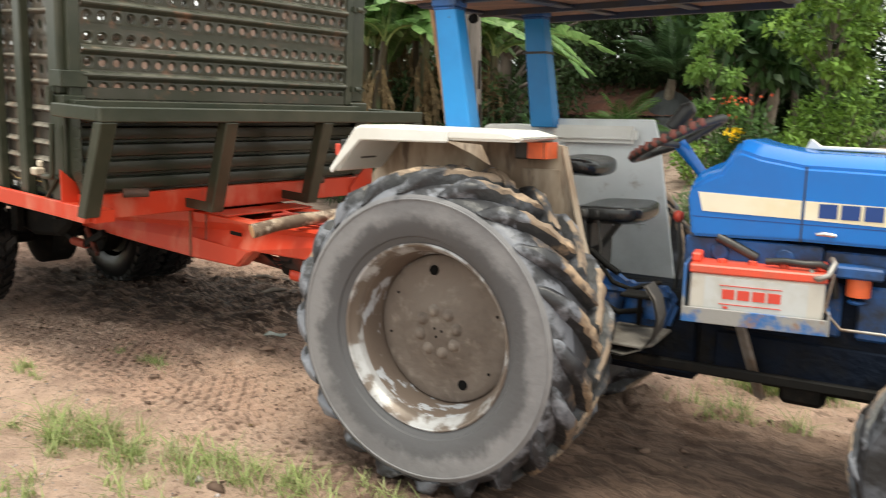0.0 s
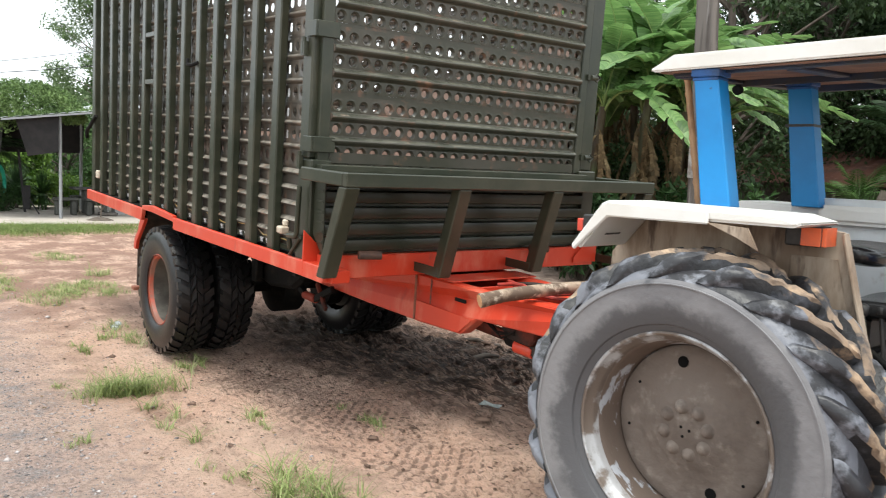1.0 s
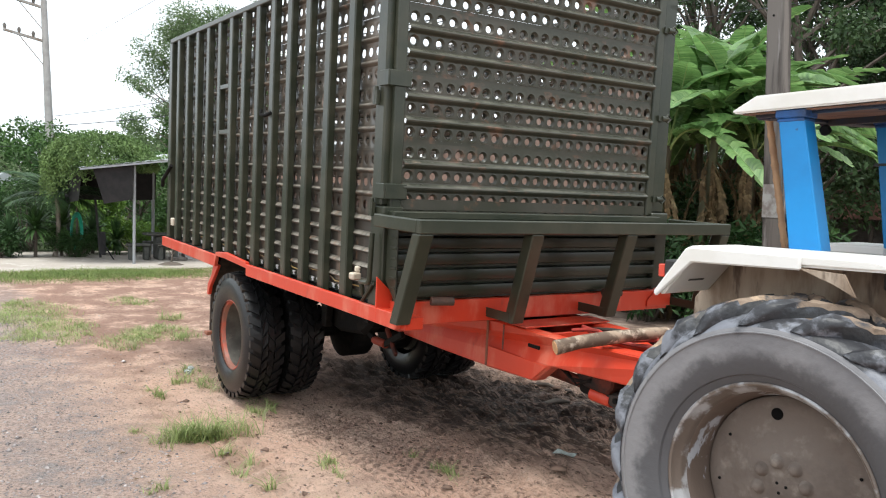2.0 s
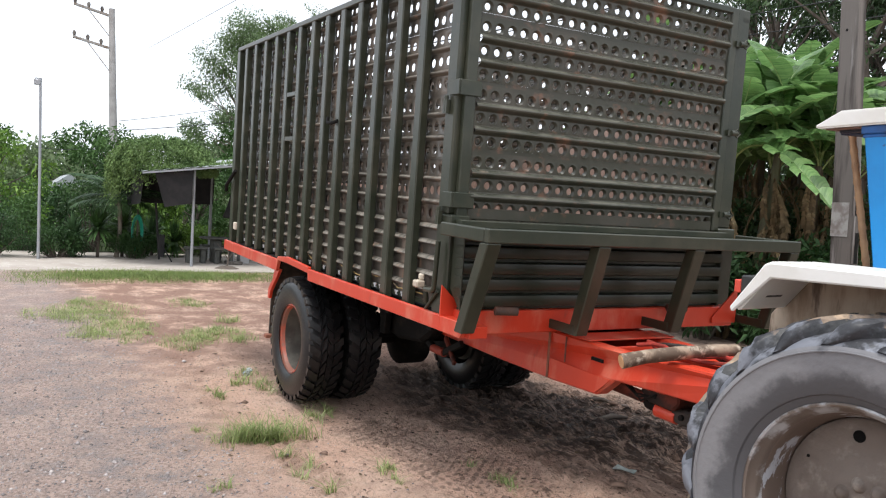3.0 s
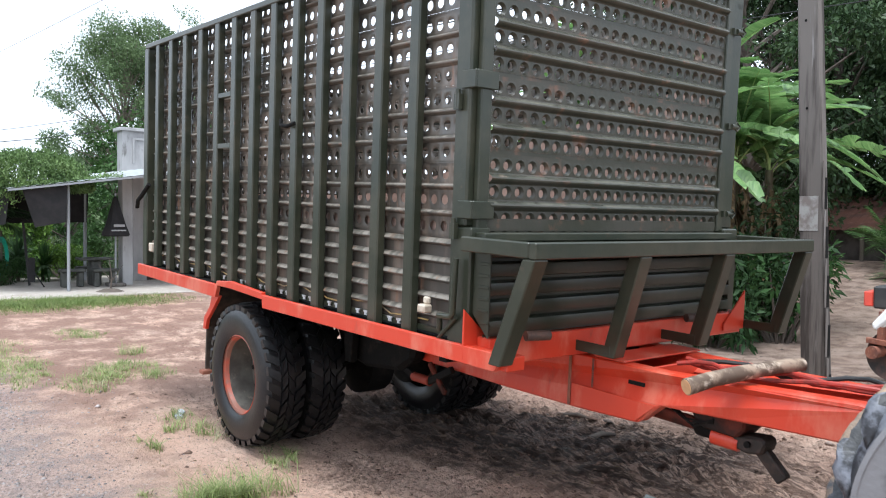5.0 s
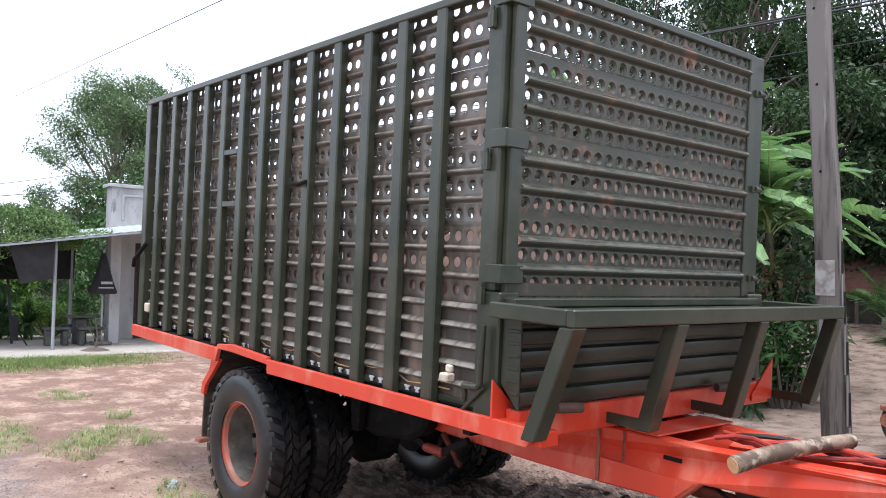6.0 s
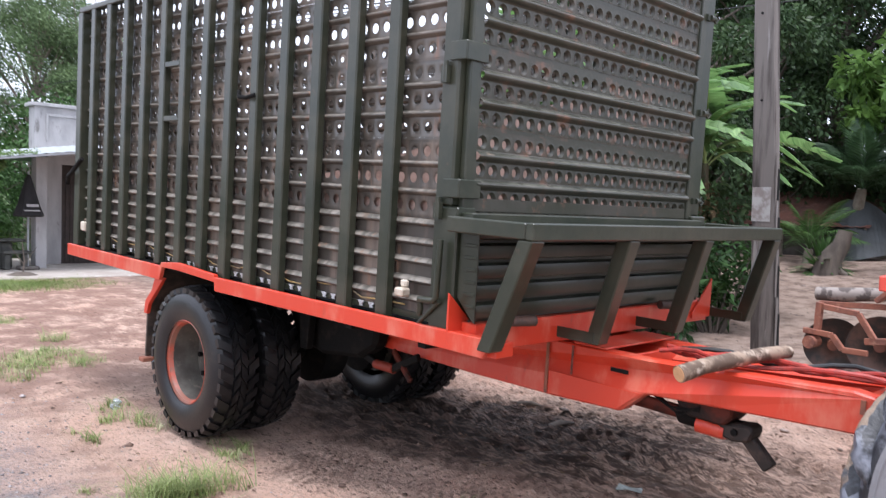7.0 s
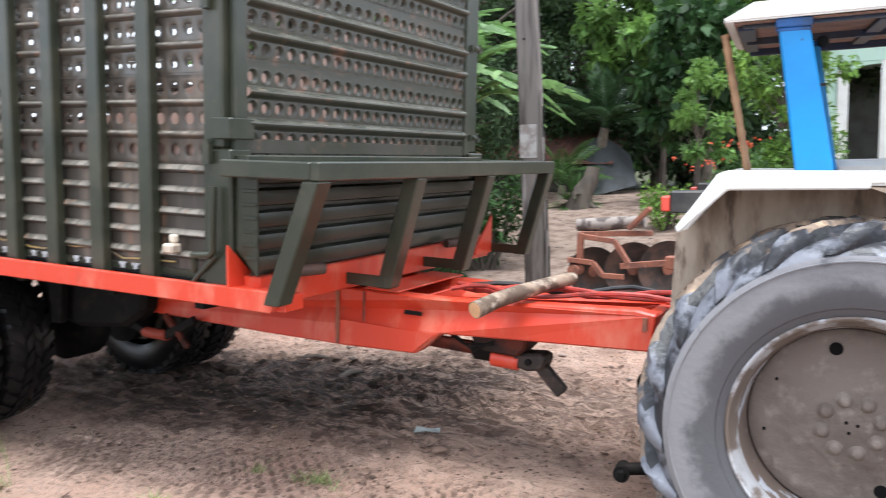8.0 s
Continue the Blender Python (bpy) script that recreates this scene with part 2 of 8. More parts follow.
TYRE_WALL = sidewall_material()
RIM_GREY = node_mat("dusty_grey_rim", (0.175, 0.142, 0.12), 0.85, second=(0.115, 0.09, 0.075), scale=4.0, low=0.44, high=0.68, detail=10.0, third=(0.26, 0.222, 0.19), scale3=13.0, low3=0.52, high3=0.72, bump=0.9, bump_scale=22, bump_dist=0.012)
RIM_ORANGE = node_mat("faded_orange_rim", (0.50, 0.085, 0.045), 0.5, second=(0.26, 0.11, 0.075), scale=5.0, low=0.42, high=0.62, third=(0.12, 0.07, 0.05), scale3=10.0, low3=0.58, high3=0.7, bump=0.3)
RIM_WORN = node_mat("worn_silver_rim_edge", (0.46, 0.46, 0.47), 0.42, metal=0.25, second=(0.17, 0.135, 0.112), scale=7.0, low=0.43, high=0.54, bump=0.3)
BLUE = node_mat("tractor_blue_paint", (0.006, 0.16, 0.56), 0.16, second=(0.012, 0.145, 0.50), scale=3.0, third=(0.06, 0.13, 0.33), scale3=14.0, low3=0.66, high3=0.8, bump=0.06, bump_scale=15)
PILLAR_BLUE = node_mat("hand_painted_blue", (0.011, 0.225, 0.56), 0.4, second=(0.01, 0.19, 0.49), scale=4.0, third=(0.03, 0.10, 0.25), scale3=20.0, low3=0.68, high3=0.75, bump=0.15, bump_scale=18)
ENGINE_BLUE = node_mat("greasy_engine_blue", (0.012, 0.085, 0.28), 0.5, second=(0.018, 0.02, 0.024), scale=5.0, third=(0.12, 0.09, 0.07), scale3=12.0, low3=0.6, high3=0.75, bump=0.4)
WHITE = node_mat("white_tractor_paint", (0.80, 0.79, 0.76), 0.35, second=(0.72, 0.70, 0.65), scale=3.0, third=(0.42, 0.30, 0.2), scale3=18.0, low3=0.68, high3=0.82, bump=0.08, bump_scale=12)
FENDER_INNER = node_mat("muddy_fender_paint", (0.43, 0.35, 0.27), 0.65, second=(0.25, 0.18, 0.125), scale=5.0, low=0.40, high=0.6, third=(0.13, 0.09, 0.065), scale3=9.0, low3=0.53, high3=0.66, bump=0.5, stretch=(1.6, 1, 0.35))
GREY_FENDER = node_mat("pale_grey_fender_paint", (0.80, 0.83, 0.84), 0.42, second=(0.62, 0.64, 0.64), scale=2.0, third=(0.36, 0.30, 0.25), scale3=8.0, low3=0.62, high3=0.8, bump=0.12)
BLACK_VINYL = node_mat("black_vinyl", (0.012, 0.012, 0.013), 0.24, second=(0.03, 0.03, 0.03), scale=8.0, bump=0.2)
BLACK = node_mat("black_plastic", (0.02, 0.02, 0.02), 0.45, second=(0.05, 0.045, 0.04), scale=9.0, bump=0.15)
RED_PLASTIC = node_mat("red_battery_lid", (0.75, 0.085, 0.045), 0.4, second=(0.6, 0.10, 0.06), scale=9.0, bump=0.1)
BATTERY_WHITE = node_mat("grubby_white_plastic", (0.54, 0.51, 0.46), 0.45, second=(0.40, 0.34, 0.27), scale=6.0, low=0.5, high=0.7, bump=0.08)
RED_PRINT = node_mat("red_print", (0.62, 0.06, 0.04), 0.5, bump=0)
CREAM = node_mat("cream_stripe", (0.80, 0.75, 0.60), 0.4, second=(0.74, 0.66, 0.46), scale=4.0, bump=0.05)
NAVY = node_mat("navy_letters", (0.01, 0.05, 0.22), 0.4, bump=0)
STEEL = node_mat("worn_bare_steel", (0.35, 0.33, 0.31), 0.45, metal=0.6, second=(0.22, 0.16, 0.12), scale=8.0, bump=0.3)
CHROME = node_mat("chrome", (0.75, 0.75, 0.75), 0.15, metal=1.0, bump=0.0)
RUST = node_mat("rusty_red_iron", (0.30, 0.11, 0.065), 0.75, second=(0.17, 0.07, 0.05), scale=7.0, third=(0.40, 0.20, 0.13), scale3=14.0, bump=0.5)
DISC_STEEL = node_mat("dark_disc_steel", (0.05, 0.042, 0.038), 0.5, metal=0.3, second=(0.14, 0.08, 0.06), scale=6.0, bump=0.3)
LENS_ORANGE = node_mat("orange_lamp_lens", (0.75, 0.13, 0.04), 0.35, second=(0.6, 0.12, 0.05), scale=14.0, bump=0.2)
LENS_RED = node_mat("red_lamp_lens", (0.65, 0.07, 0.04), 0.35, second=(0.5, 0.07, 0.05), scale=14.0, bump=0.2)
BARK_LOG = node_mat("peeled_log_bark", (0.34, 0.25, 0.18), 0.8, second=(0.12, 0.08, 0.055), scale=9.0, low=0.43, high=0.58, third=(0.55, 0.45, 0.35), scale3=18.0, bump=0.6, bump_scale=30, stretch=(0.5, 1, 1))
CUT_WOOD = node_mat("fresh_cut_wood", (0.70, 0.42, 0.22), 0.75, second=(0.60, 0.33, 0.17), scale=20.0, bump=0.3)
GREY_LOG = node_mat("weathered_grey_log", (0.28, 0.24, 0.21), 0.85, second=(0.10, 0.08, 0.07), scale=7.0, low=0.5, high=0.58, bump=0.6)
BAMBOO = node_mat("dry_bamboo", (0.42, 0.25, 0.13), 0.55, second=(0.30, 0.17, 0.09), scale=8.0, bump=0.2)
CONCRETE_POLE = node_mat("weathered_concrete", (0.165, 0.146, 0.131), 0.85, second=(0.055, 0.045, 0.039), scale=9.0, low=0.45, high=0.62, third=(0.28, 0.26, 0.245), scale3=14.0, low3=0.56, high3=0.70, bump=0.7, bump_scale=40, stretch=(1, 1, 0.07))
WHITE_BLOCK = node_mat("dirty_white_plastic", (0.62, 0.55, 0.44), 0.6, second=(0.45, 0.36, 0.27), scale=12.0, bump=0.1)
HOSE_RED = node_mat("red_hose", (0.45, 0.05, 0.035), 0.5, second=(0.25, 0.05, 0.04), scale=20.0, bump=0.1)
WIRE_YELLOW = node_mat("yellow_wire", (0.48, 0.33, 0.12), 0.5, second=(0.25, 0.19, 0.12), scale=6.0, bump=0)
# ---- ground: one sheet of sandy earth, wet mud under the trailer, gravel along the road ----
def ground_height(x, y):
    x, y = np.asarray(x, float), np.asarray(y, float)
    z = -0.10 * smoothstep(0.0, -2.4, x) * (1 - smoothstep(-9.0, -13.5, x))
    z = z + 0.05 * (value_noise(x * 0.5, y * 0.5, 1) - 0.5) + 0.02 * (value_noise(x * 1.7, y * 1.7, 2) - 0.5)
    rough = (0.25 + 0.75 * smoothstep(0.7, 1.6, y)) * smoothstep(-1.0, 0.2, y) * (1 - smoothstep(4.0, 7.0, y)) * (1 - smoothstep(2.5, 5.0, x)) * (1 - smoothstep(-6, -10, x))
    ridged = 1 - np.abs(2 * value_noise(x * 2.0 + 0.5 * y, y * 8.0 - x * 1.3, 3) - 1)
    fine = 1 - np.abs(2 * value_noise(x * 7.0 + 2 * y, y * 16.0 - 2.4 * x, 5) - 1)
    torn = 1 - np.abs(2 * value_noise(x * 6.0 - 3 * y, y * 24.0 + 2.0 * x, 14) - 1)
    z = z + rough * (0.055 * (ridged - 0.5) + 0.05 * (fine - 0.5) + 0.075 * (torn - 0.5) * value_noise(x * 2.1, y * 2.1, 15) + 0.012 * (value_noise(x * 24, y * 24, 4) - 0.5))
    z = z + 0.008 * (value_noise(x * 22, y * 22, 6) - 0.5) * (1 - smoothstep(10, 16, np.hypot(x, y)))
    for yc, depth, tilt in ((-0.42, 0.03, -1), (0.85, 0.020, 1), (1.9, 0.045, -1), (2.6, 0.04, 1)):
        band = np.exp(-(((y - yc - 0.08 * np.sin(x * 0.6 + yc)) / 0.20) ** 4)) * (1 - smoothstep(2.5, 4.5, x)) * smoothstep(-14, -9, x)
        lugs = np.sin(2 * np.pi * (x + tilt * 0.9 * np.abs(y - yc)) / 0.15)
        wear = value_noise(x * 0.8, y * 2 + yc, 8)
        z = z - band * (0.5 * depth - 0.6 * depth * np.clip(lugs * 1.6, -1, 1) * wear)
    # fresh block-tread print leading to the tractor's wheel
    print_ = np.exp(-(((y - 0.36 - 0.05 * np.sin(x * 1.3)) / 0.42) ** 6)) * smoothstep(-2.4, -1.2, x) * (1 - smoothstep(2.5, 2.9, x))
    cells = np.sin(2 * np.pi * (x + 0.35 * np.abs(y - 0.21) + 0.05 * (value_noise(x * 3, y * 5, 31) - 0.5)) / 0.088) * np.sin(2 * np.pi * (y - 0.02 * np.sin(5 * x)) / 0.125)
    z = z - print_ * 0.045 * np.clip(cells * 2.0 - 0.3, 0, 1) * (0.35 + 0.65 * value_noise(x * 1.4, y * 3, 12))
    z = z + 0.90 * smoothstep(7.5, 18.0, y)
    far = np.hypot(x, y)
    return z + 0.4 * (value_noise(x * 0.03, y * 0.03, 9) - 0.5) * smoothstep(30, 60, far)


def ground_material():
    mat = bpy.data.materials.new("sandy_earth")
    mat.use_nodes = True
    nt = mat.node_tree
    bsdf = nt.nodes["Principled BSDF"]
    geo = nt.nodes.new("ShaderNodeNewGeometry")
    sep = nt.nodes.new("ShaderNodeSeparateXYZ")
    nt.links.new(geo.outputs["Position"], sep.inputs[0])

    def noise_at(scale, detail=6.0, rough=0.6):
        tex = nt.nodes.new("ShaderNodeTexNoise")
        tex.inputs["Scale"].default_value, tex.inputs["Detail"].default_value, tex.inputs["Roughness"].default_value = scale, detail, rough
        nt.links.new(geo.outputs["Position"], tex.inputs["Vector"])
        return tex.outputs[0]

    def math_node(op, a, b):
        n = nt.nodes.new("ShaderNodeMath")
        n.operation = op
        for i, v in enumerate((a, b)):
            if isinstance(v, (int, float)):
                n.inputs[i].default_value = v
            else:
                nt.links.new(v, n.inputs[i])
        return n.outputs[0]

    def ramp(v, lo, hi):
        r = nt.nodes.new("ShaderNodeMapRange")
        r.interpolation_type = "SMOOTHSTEP"
        r.inputs[1].default_value, r.inputs[2].default_value = lo, hi
        nt.links.new(v, r.inputs[0])
        return r.outputs[0]

    def mix(k, a, b):
        m = nt.nodes.new("ShaderNodeMix")
        m.data_type = "RGBA"
        nt.links.new(k, m.inputs[0])
        for i, v in ((6, a), (7, b)):
            if isinstance(v, tuple):
                m.inputs[i].default_value = (*v, 1)
            else:
                nt.links.new(v, m.inputs[i])
        return m.outputs[2]

    x, y = sep.outputs[0], sep.outputs[1]
    big, mid, small = noise_at(0.9), noise_at(4.0), noise_at(38.0, 3.0)
    colour = mix(ramp(big, 0.35, 0.65), (0.70, 0.452, 0.338), (0.76, 0.54, 0.42))
    colour = mix(ramp(mid, 0.46, 0.74), colour, (0.43, 0.28, 0.212))
    colour = mix(ramp(small, 0.56, 0.72), colour, (0.40, 0.26, 0.198))
    speck = noise_at(16.0, 12.0, 0.82)
    colour = mix(math_node("MULTIPLY", ramp(speck, 0.54, 0.62), 0.55), colour, (0.83, 0.64, 0.52))
    colour = mix(math_node("MULTIPLY", ramp(speck, 0.45, 0.38), 0.45), colour, (0.36, 0.23, 0.172))
    # red earth towards the yard behind
    patches = noise_at(1.7, 8.0, 0.7)
    colour = mix(math_node("MULTIPLY", ramp(patches, 0.46, 0.64), 0.4), colour, (0.42, 0.275, 0.208))
    redder = ramp(x, -2.5, -6.0)
    colour = mix(math_node("MULTIPLY", redder, ramp(patches, 0.36, 0.56)), colour, (0.34, 0.205, 0.155))
    # wet dark mud, churned by wheels; its streaks also paint in the shade of hollows
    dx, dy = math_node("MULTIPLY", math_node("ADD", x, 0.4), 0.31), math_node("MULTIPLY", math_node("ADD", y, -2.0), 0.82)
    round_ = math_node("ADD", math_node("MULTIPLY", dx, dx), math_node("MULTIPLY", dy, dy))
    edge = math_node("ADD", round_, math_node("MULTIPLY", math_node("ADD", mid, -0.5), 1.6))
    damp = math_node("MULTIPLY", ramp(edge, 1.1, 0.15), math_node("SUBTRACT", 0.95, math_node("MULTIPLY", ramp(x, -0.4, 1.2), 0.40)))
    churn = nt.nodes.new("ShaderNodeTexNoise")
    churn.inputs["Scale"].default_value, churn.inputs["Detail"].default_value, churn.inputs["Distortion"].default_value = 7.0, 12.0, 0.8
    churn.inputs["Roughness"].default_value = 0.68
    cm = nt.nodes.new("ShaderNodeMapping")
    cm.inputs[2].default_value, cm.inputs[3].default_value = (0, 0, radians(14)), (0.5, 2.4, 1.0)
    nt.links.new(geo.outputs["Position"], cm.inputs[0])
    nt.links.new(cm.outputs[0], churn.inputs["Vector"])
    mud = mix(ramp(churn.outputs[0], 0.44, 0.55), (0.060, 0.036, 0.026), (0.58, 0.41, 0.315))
    # dark flakes: wet bits and shaded hollows, both put into the colour
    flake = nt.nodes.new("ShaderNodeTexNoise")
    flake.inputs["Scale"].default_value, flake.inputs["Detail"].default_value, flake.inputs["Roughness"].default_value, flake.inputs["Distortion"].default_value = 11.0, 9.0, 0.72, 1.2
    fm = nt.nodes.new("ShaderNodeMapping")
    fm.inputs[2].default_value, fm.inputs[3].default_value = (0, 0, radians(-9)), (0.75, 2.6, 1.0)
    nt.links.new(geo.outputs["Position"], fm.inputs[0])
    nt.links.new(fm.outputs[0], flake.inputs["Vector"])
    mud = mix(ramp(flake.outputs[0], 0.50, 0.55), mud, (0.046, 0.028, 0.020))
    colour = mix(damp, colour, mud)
    # the wettest part, behind and between the trailer's wheels, with the trailer's shade painted in
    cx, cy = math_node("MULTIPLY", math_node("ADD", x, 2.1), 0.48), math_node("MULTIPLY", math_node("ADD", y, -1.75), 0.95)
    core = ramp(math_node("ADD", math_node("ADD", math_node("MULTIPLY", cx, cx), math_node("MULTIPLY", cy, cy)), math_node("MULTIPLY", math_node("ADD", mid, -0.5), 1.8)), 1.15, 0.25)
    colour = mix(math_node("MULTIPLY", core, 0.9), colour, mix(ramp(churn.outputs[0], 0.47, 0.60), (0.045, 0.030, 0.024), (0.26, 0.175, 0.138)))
    # crumbs and pits of trodden earth
    crumbs = math_node("MULTIPLY", ramp(noise_at(26.0, 12.0, 0.8), 0.54, 0.60), math_node("MULTIPLY", ramp(y, -3.0, -0.6), 0.42))
    colour = mix(crumbs, colour, (0.15, 0.095, 0.073))
    # dark oval under the tractor: churned mud, with the tractor's shade painted in
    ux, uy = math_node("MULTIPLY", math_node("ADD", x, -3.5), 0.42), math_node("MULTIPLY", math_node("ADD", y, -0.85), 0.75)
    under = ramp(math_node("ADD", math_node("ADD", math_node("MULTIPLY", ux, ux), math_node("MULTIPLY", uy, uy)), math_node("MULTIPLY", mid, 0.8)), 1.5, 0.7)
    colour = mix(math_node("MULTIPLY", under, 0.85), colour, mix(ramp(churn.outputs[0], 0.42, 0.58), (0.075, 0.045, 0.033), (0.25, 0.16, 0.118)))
    tracks = math_node("MULTIPLY", ramp(churn.outputs[0], 0.56, 0.66), math_node("MULTIPLY", ramp(y, -1.0, -0.3), 0.16))
    colour = mix(tracks, colour, (0.16, 0.10, 0.075))
    strewn = math_node("MULTIPLY", ramp(flake.outputs[0], 0.56, 0.60), math_node("MULTIPLY", ramp(y, -0.9, 0.1), 0.55))
    colour = mix(strewn, colour, (0.13, 0.083, 0.062))
    yard = math_node("MULTIPLY", ramp(y, 3.2, 5.0), 0.75)
    colour = mix(yard, colour, mix(ramp(mid, 0.4, 0.62), (0.36, 0.28, 0.23), (0.17, 0.125, 0.10)))
    # pits of the block-tread print: their shade painted dark over the relief
    px = math_node("ADD", x, math_node("MULTIPLY", math_node("ABSOLUTE", math_node("ADD", y, -0.21), 0.0), 0.35))
    pits = math_node("MULTIPLY", math_node("SINE", math_node("MULTIPLY", px, 2 * math.pi / 0.088), 0.0), math_node("SINE", math_node("MULTIPLY", y, 2 * math.pi / 0.125), 0.0))
    zone = math_node("MULTIPLY", math_node("MULTIPLY", ramp(y, -0.12, 0.10), ramp(y, 0.85, 0.55)), math_node("MULTIPLY", ramp(x, -2.6, -1.2), ramp(x, 2.9, 2.5)))
    pits = math_node("MULTIPLY", math_node("MULTIPLY", ramp(math_node("ADD", pits, math_node("MULTIPLY", math_node("ADD", mid, -0.5), 1.6)), 0.2, 0.8), zone), 0.65)
    colour = mix(pits, colour, (0.17, 0.108, 0.08))
    # the trodden road: pale grey-pink grit
    line0 = math_node("ADD", y, math_node("MULTIPLY", math_node("ADD", big, -0.5), 1.2))
    road = math_node("MULTIPLY", ramp(math_node("ADD", line0, math_node("MULTIPLY", math_node("ADD", mid, -0.5), 1.2)), -0.5, -1.7), 0.75)
    colour = mix(road, colour, mix(ramp(small, 0.4, 0.65), mix(ramp(mid, 0.4, 0.6), (0.53, 0.415, 0.37), (0.43, 0.345, 0.316)), (0.23, 0.184, 0.168)))
    # grey gravel of the road
    line = math_node("ADD", y, math_node("MULTIPLY", math_node("ADD", big, -0.5), 1.5))
    grit = math_node("MULTIPLY", math_node("MULTIPLY", ramp(line, -0.60, -1.4), ramp(line, -2.6, -1.5)), ramp(math_node("ADD", mid, math_node("MULTIPLY", small, 0.5)), 0.72, 1.0))
    colour = mix(grit, colour, mix(ramp(noise_at(70.0, 2.0), 0.4, 0.62), (0.22, 0.205, 0.205), (0.42, 0.38, 0.37)))
    roadside = ramp(y, -0.3, -1.3)
    colour = mix(math_node("MULTIPLY", math_node("MULTIPLY", ramp(speck, 0.54, 0.62), roadside), 0.5), colour, (0.68, 0.55, 0.49))
    colour = mix(math_node("MULTIPLY", math_node("MULTIPLY", ramp(speck, 0.45, 0.37), roadside), 0.55), colour, (0.19, 0.157, 0.148))
    pink = math_node("MULTIPLY", ramp(line, -2.2, -3.0), ramp(big, 0.45, 0.6))
    colour = mix(math_node("MULTIPLY", pink, 0.6), colour, (0.50, 0.37, 0.32))
    # turf and fallen leaves where nobody drives
    away = ramp(math_node("ADD", y, math_node("MULTIPLY", mid, 3.0)), 19.0, 23.0)
    colour = mix(away, colour, (0.07, 0.075, 0.03))
    west = ramp(math_node("ADD", x, math_node("MULTIPLY", mid, 2.0)), -17.5, -19.0)
    colour = mix(west, colour, (0.06, 0.085, 0.03))
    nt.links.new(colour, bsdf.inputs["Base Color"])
    wet = nt.nodes.new("ShaderNodeMapRange")
    wet.inputs[3].default_value, wet.inputs[4].default_value = 0.9, 0.62
    nt.links.new(damp, wet.inputs[0])
    nt.links.new(wet.outputs[0], bsdf.inputs["Roughness"])
    bsdf.inputs["Specular IOR Level"].default_value = 0.3
    b = nt.nodes.new("ShaderNodeBump")
    b.inputs["Strength"].default_value, b.inputs["Distance"].default_value = 1.0, 0.042
    fine = math_node("ADD", math_node("ADD", math_node("MULTIPLY", noise_at(7.0, 10.0, 0.72), 1.8), noise_at(24.0, 12.0, 0.75)), math_node("MULTIPLY", noise_at(110.0, 2.0), 0.5))
    streaks = math_node("MULTIPLY", math_node("SUBTRACT", churn.outputs[0], flake.outputs[0]), math_node("MULTIPLY", damp, 2.2))
    nt.links.new(math_node("ADD", fine, streaks), b.inputs["Height"])
    nt.links.new(b.outputs[0], bsdf.inputs["Normal"])
    return mat


def grid_lines(fine0, fine1, step, mid0, mid1, step2, far):
    a = [fine0 + step * i for i in range(int((fine1 - fine0) / step) + 1)]
    lo = [fine0 - step2 * (i + 1) for i in range(int((fine0 - mid0) / step2))]
    hi = [fine1 + step2 * (i + 1) for i in range(int((mid1 - fine1) / step2))]
    out = [mid1 + 0.3 * 1.35**i for i in range(60) if 0.3 * 1.35**i < far] + [far + mid1]
    back = [mid0 - 0.3 * 1.35**i for i in range(60) if 0.3 * 1.35**i < far] + [mid0 - far]
    return np.array(sorted(set(np.round(a + lo + hi + out + back, 4))))


def build_ground():
    xs = grid_lines(-5.0, 5.0, 0.032, -18.0, 8.0, 0.16, 900.0)
    ys = grid_lines(-2.2, 4.2, 0.032, -5.0, 18.0, 0.16, 900.0)
    xs = np.sort(np.concatenate([xs[(xs < -1.0) | (xs > 2.7)], np.arange(-0.98, 2.69, 0.021)]))
    ys = np.sort(np.concatenate([ys[(ys < -0.2) | (ys > 0.95)], np.arange(-0.185, 0.94, 0.018)]))
    gx, gy = np.meshgrid(xs, ys, indexing="ij")
    gz = ground_height(gx, gy)
    me = bpy.data.meshes.new("ground")
    nx, ny = len(xs), len(ys)
    idx = np.arange(nx * ny).reshape(nx, ny)
    quads = np.stack([idx[:-1, :-1], idx[1:, :-1], idx[1:, 1:], idx[:-1, 1:]], -1).reshape(-1, 4)
    me.vertices.add(nx * ny)
    me.vertices.foreach_set("co", np.stack([gx, gy, gz], -1).ravel())
    me.loops.add(quads.size)
    me.loops.foreach_set("vertex_index", quads.ravel())
    me.polygons.add(len(quads))
    me.polygons.foreach_set("loop_start", np.arange(0, quads.size, 4))
    me.update(calc_edges=True)
    me.shade_smooth()
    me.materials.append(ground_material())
    return tagged(new("ground", me), "sandy red-brown earth yard with muddy wheel ruts and gravel", "ground", kind="structure")


ground = build_ground()


def gz_at(x, y):
    return float(ground_height(x, y))


# ---- farm trailer: orange chassis, olive body of pierced steel plank ----
TILT = 2.464
trailer = thing("farm_trailer", pose(0, 0, 0, 0, TILT, 0), "olive green farm trailer of pierced steel planks on an orange chassis", "trailer")
LEN, WIDE, TOP = 4.90, 2.30, 3.125


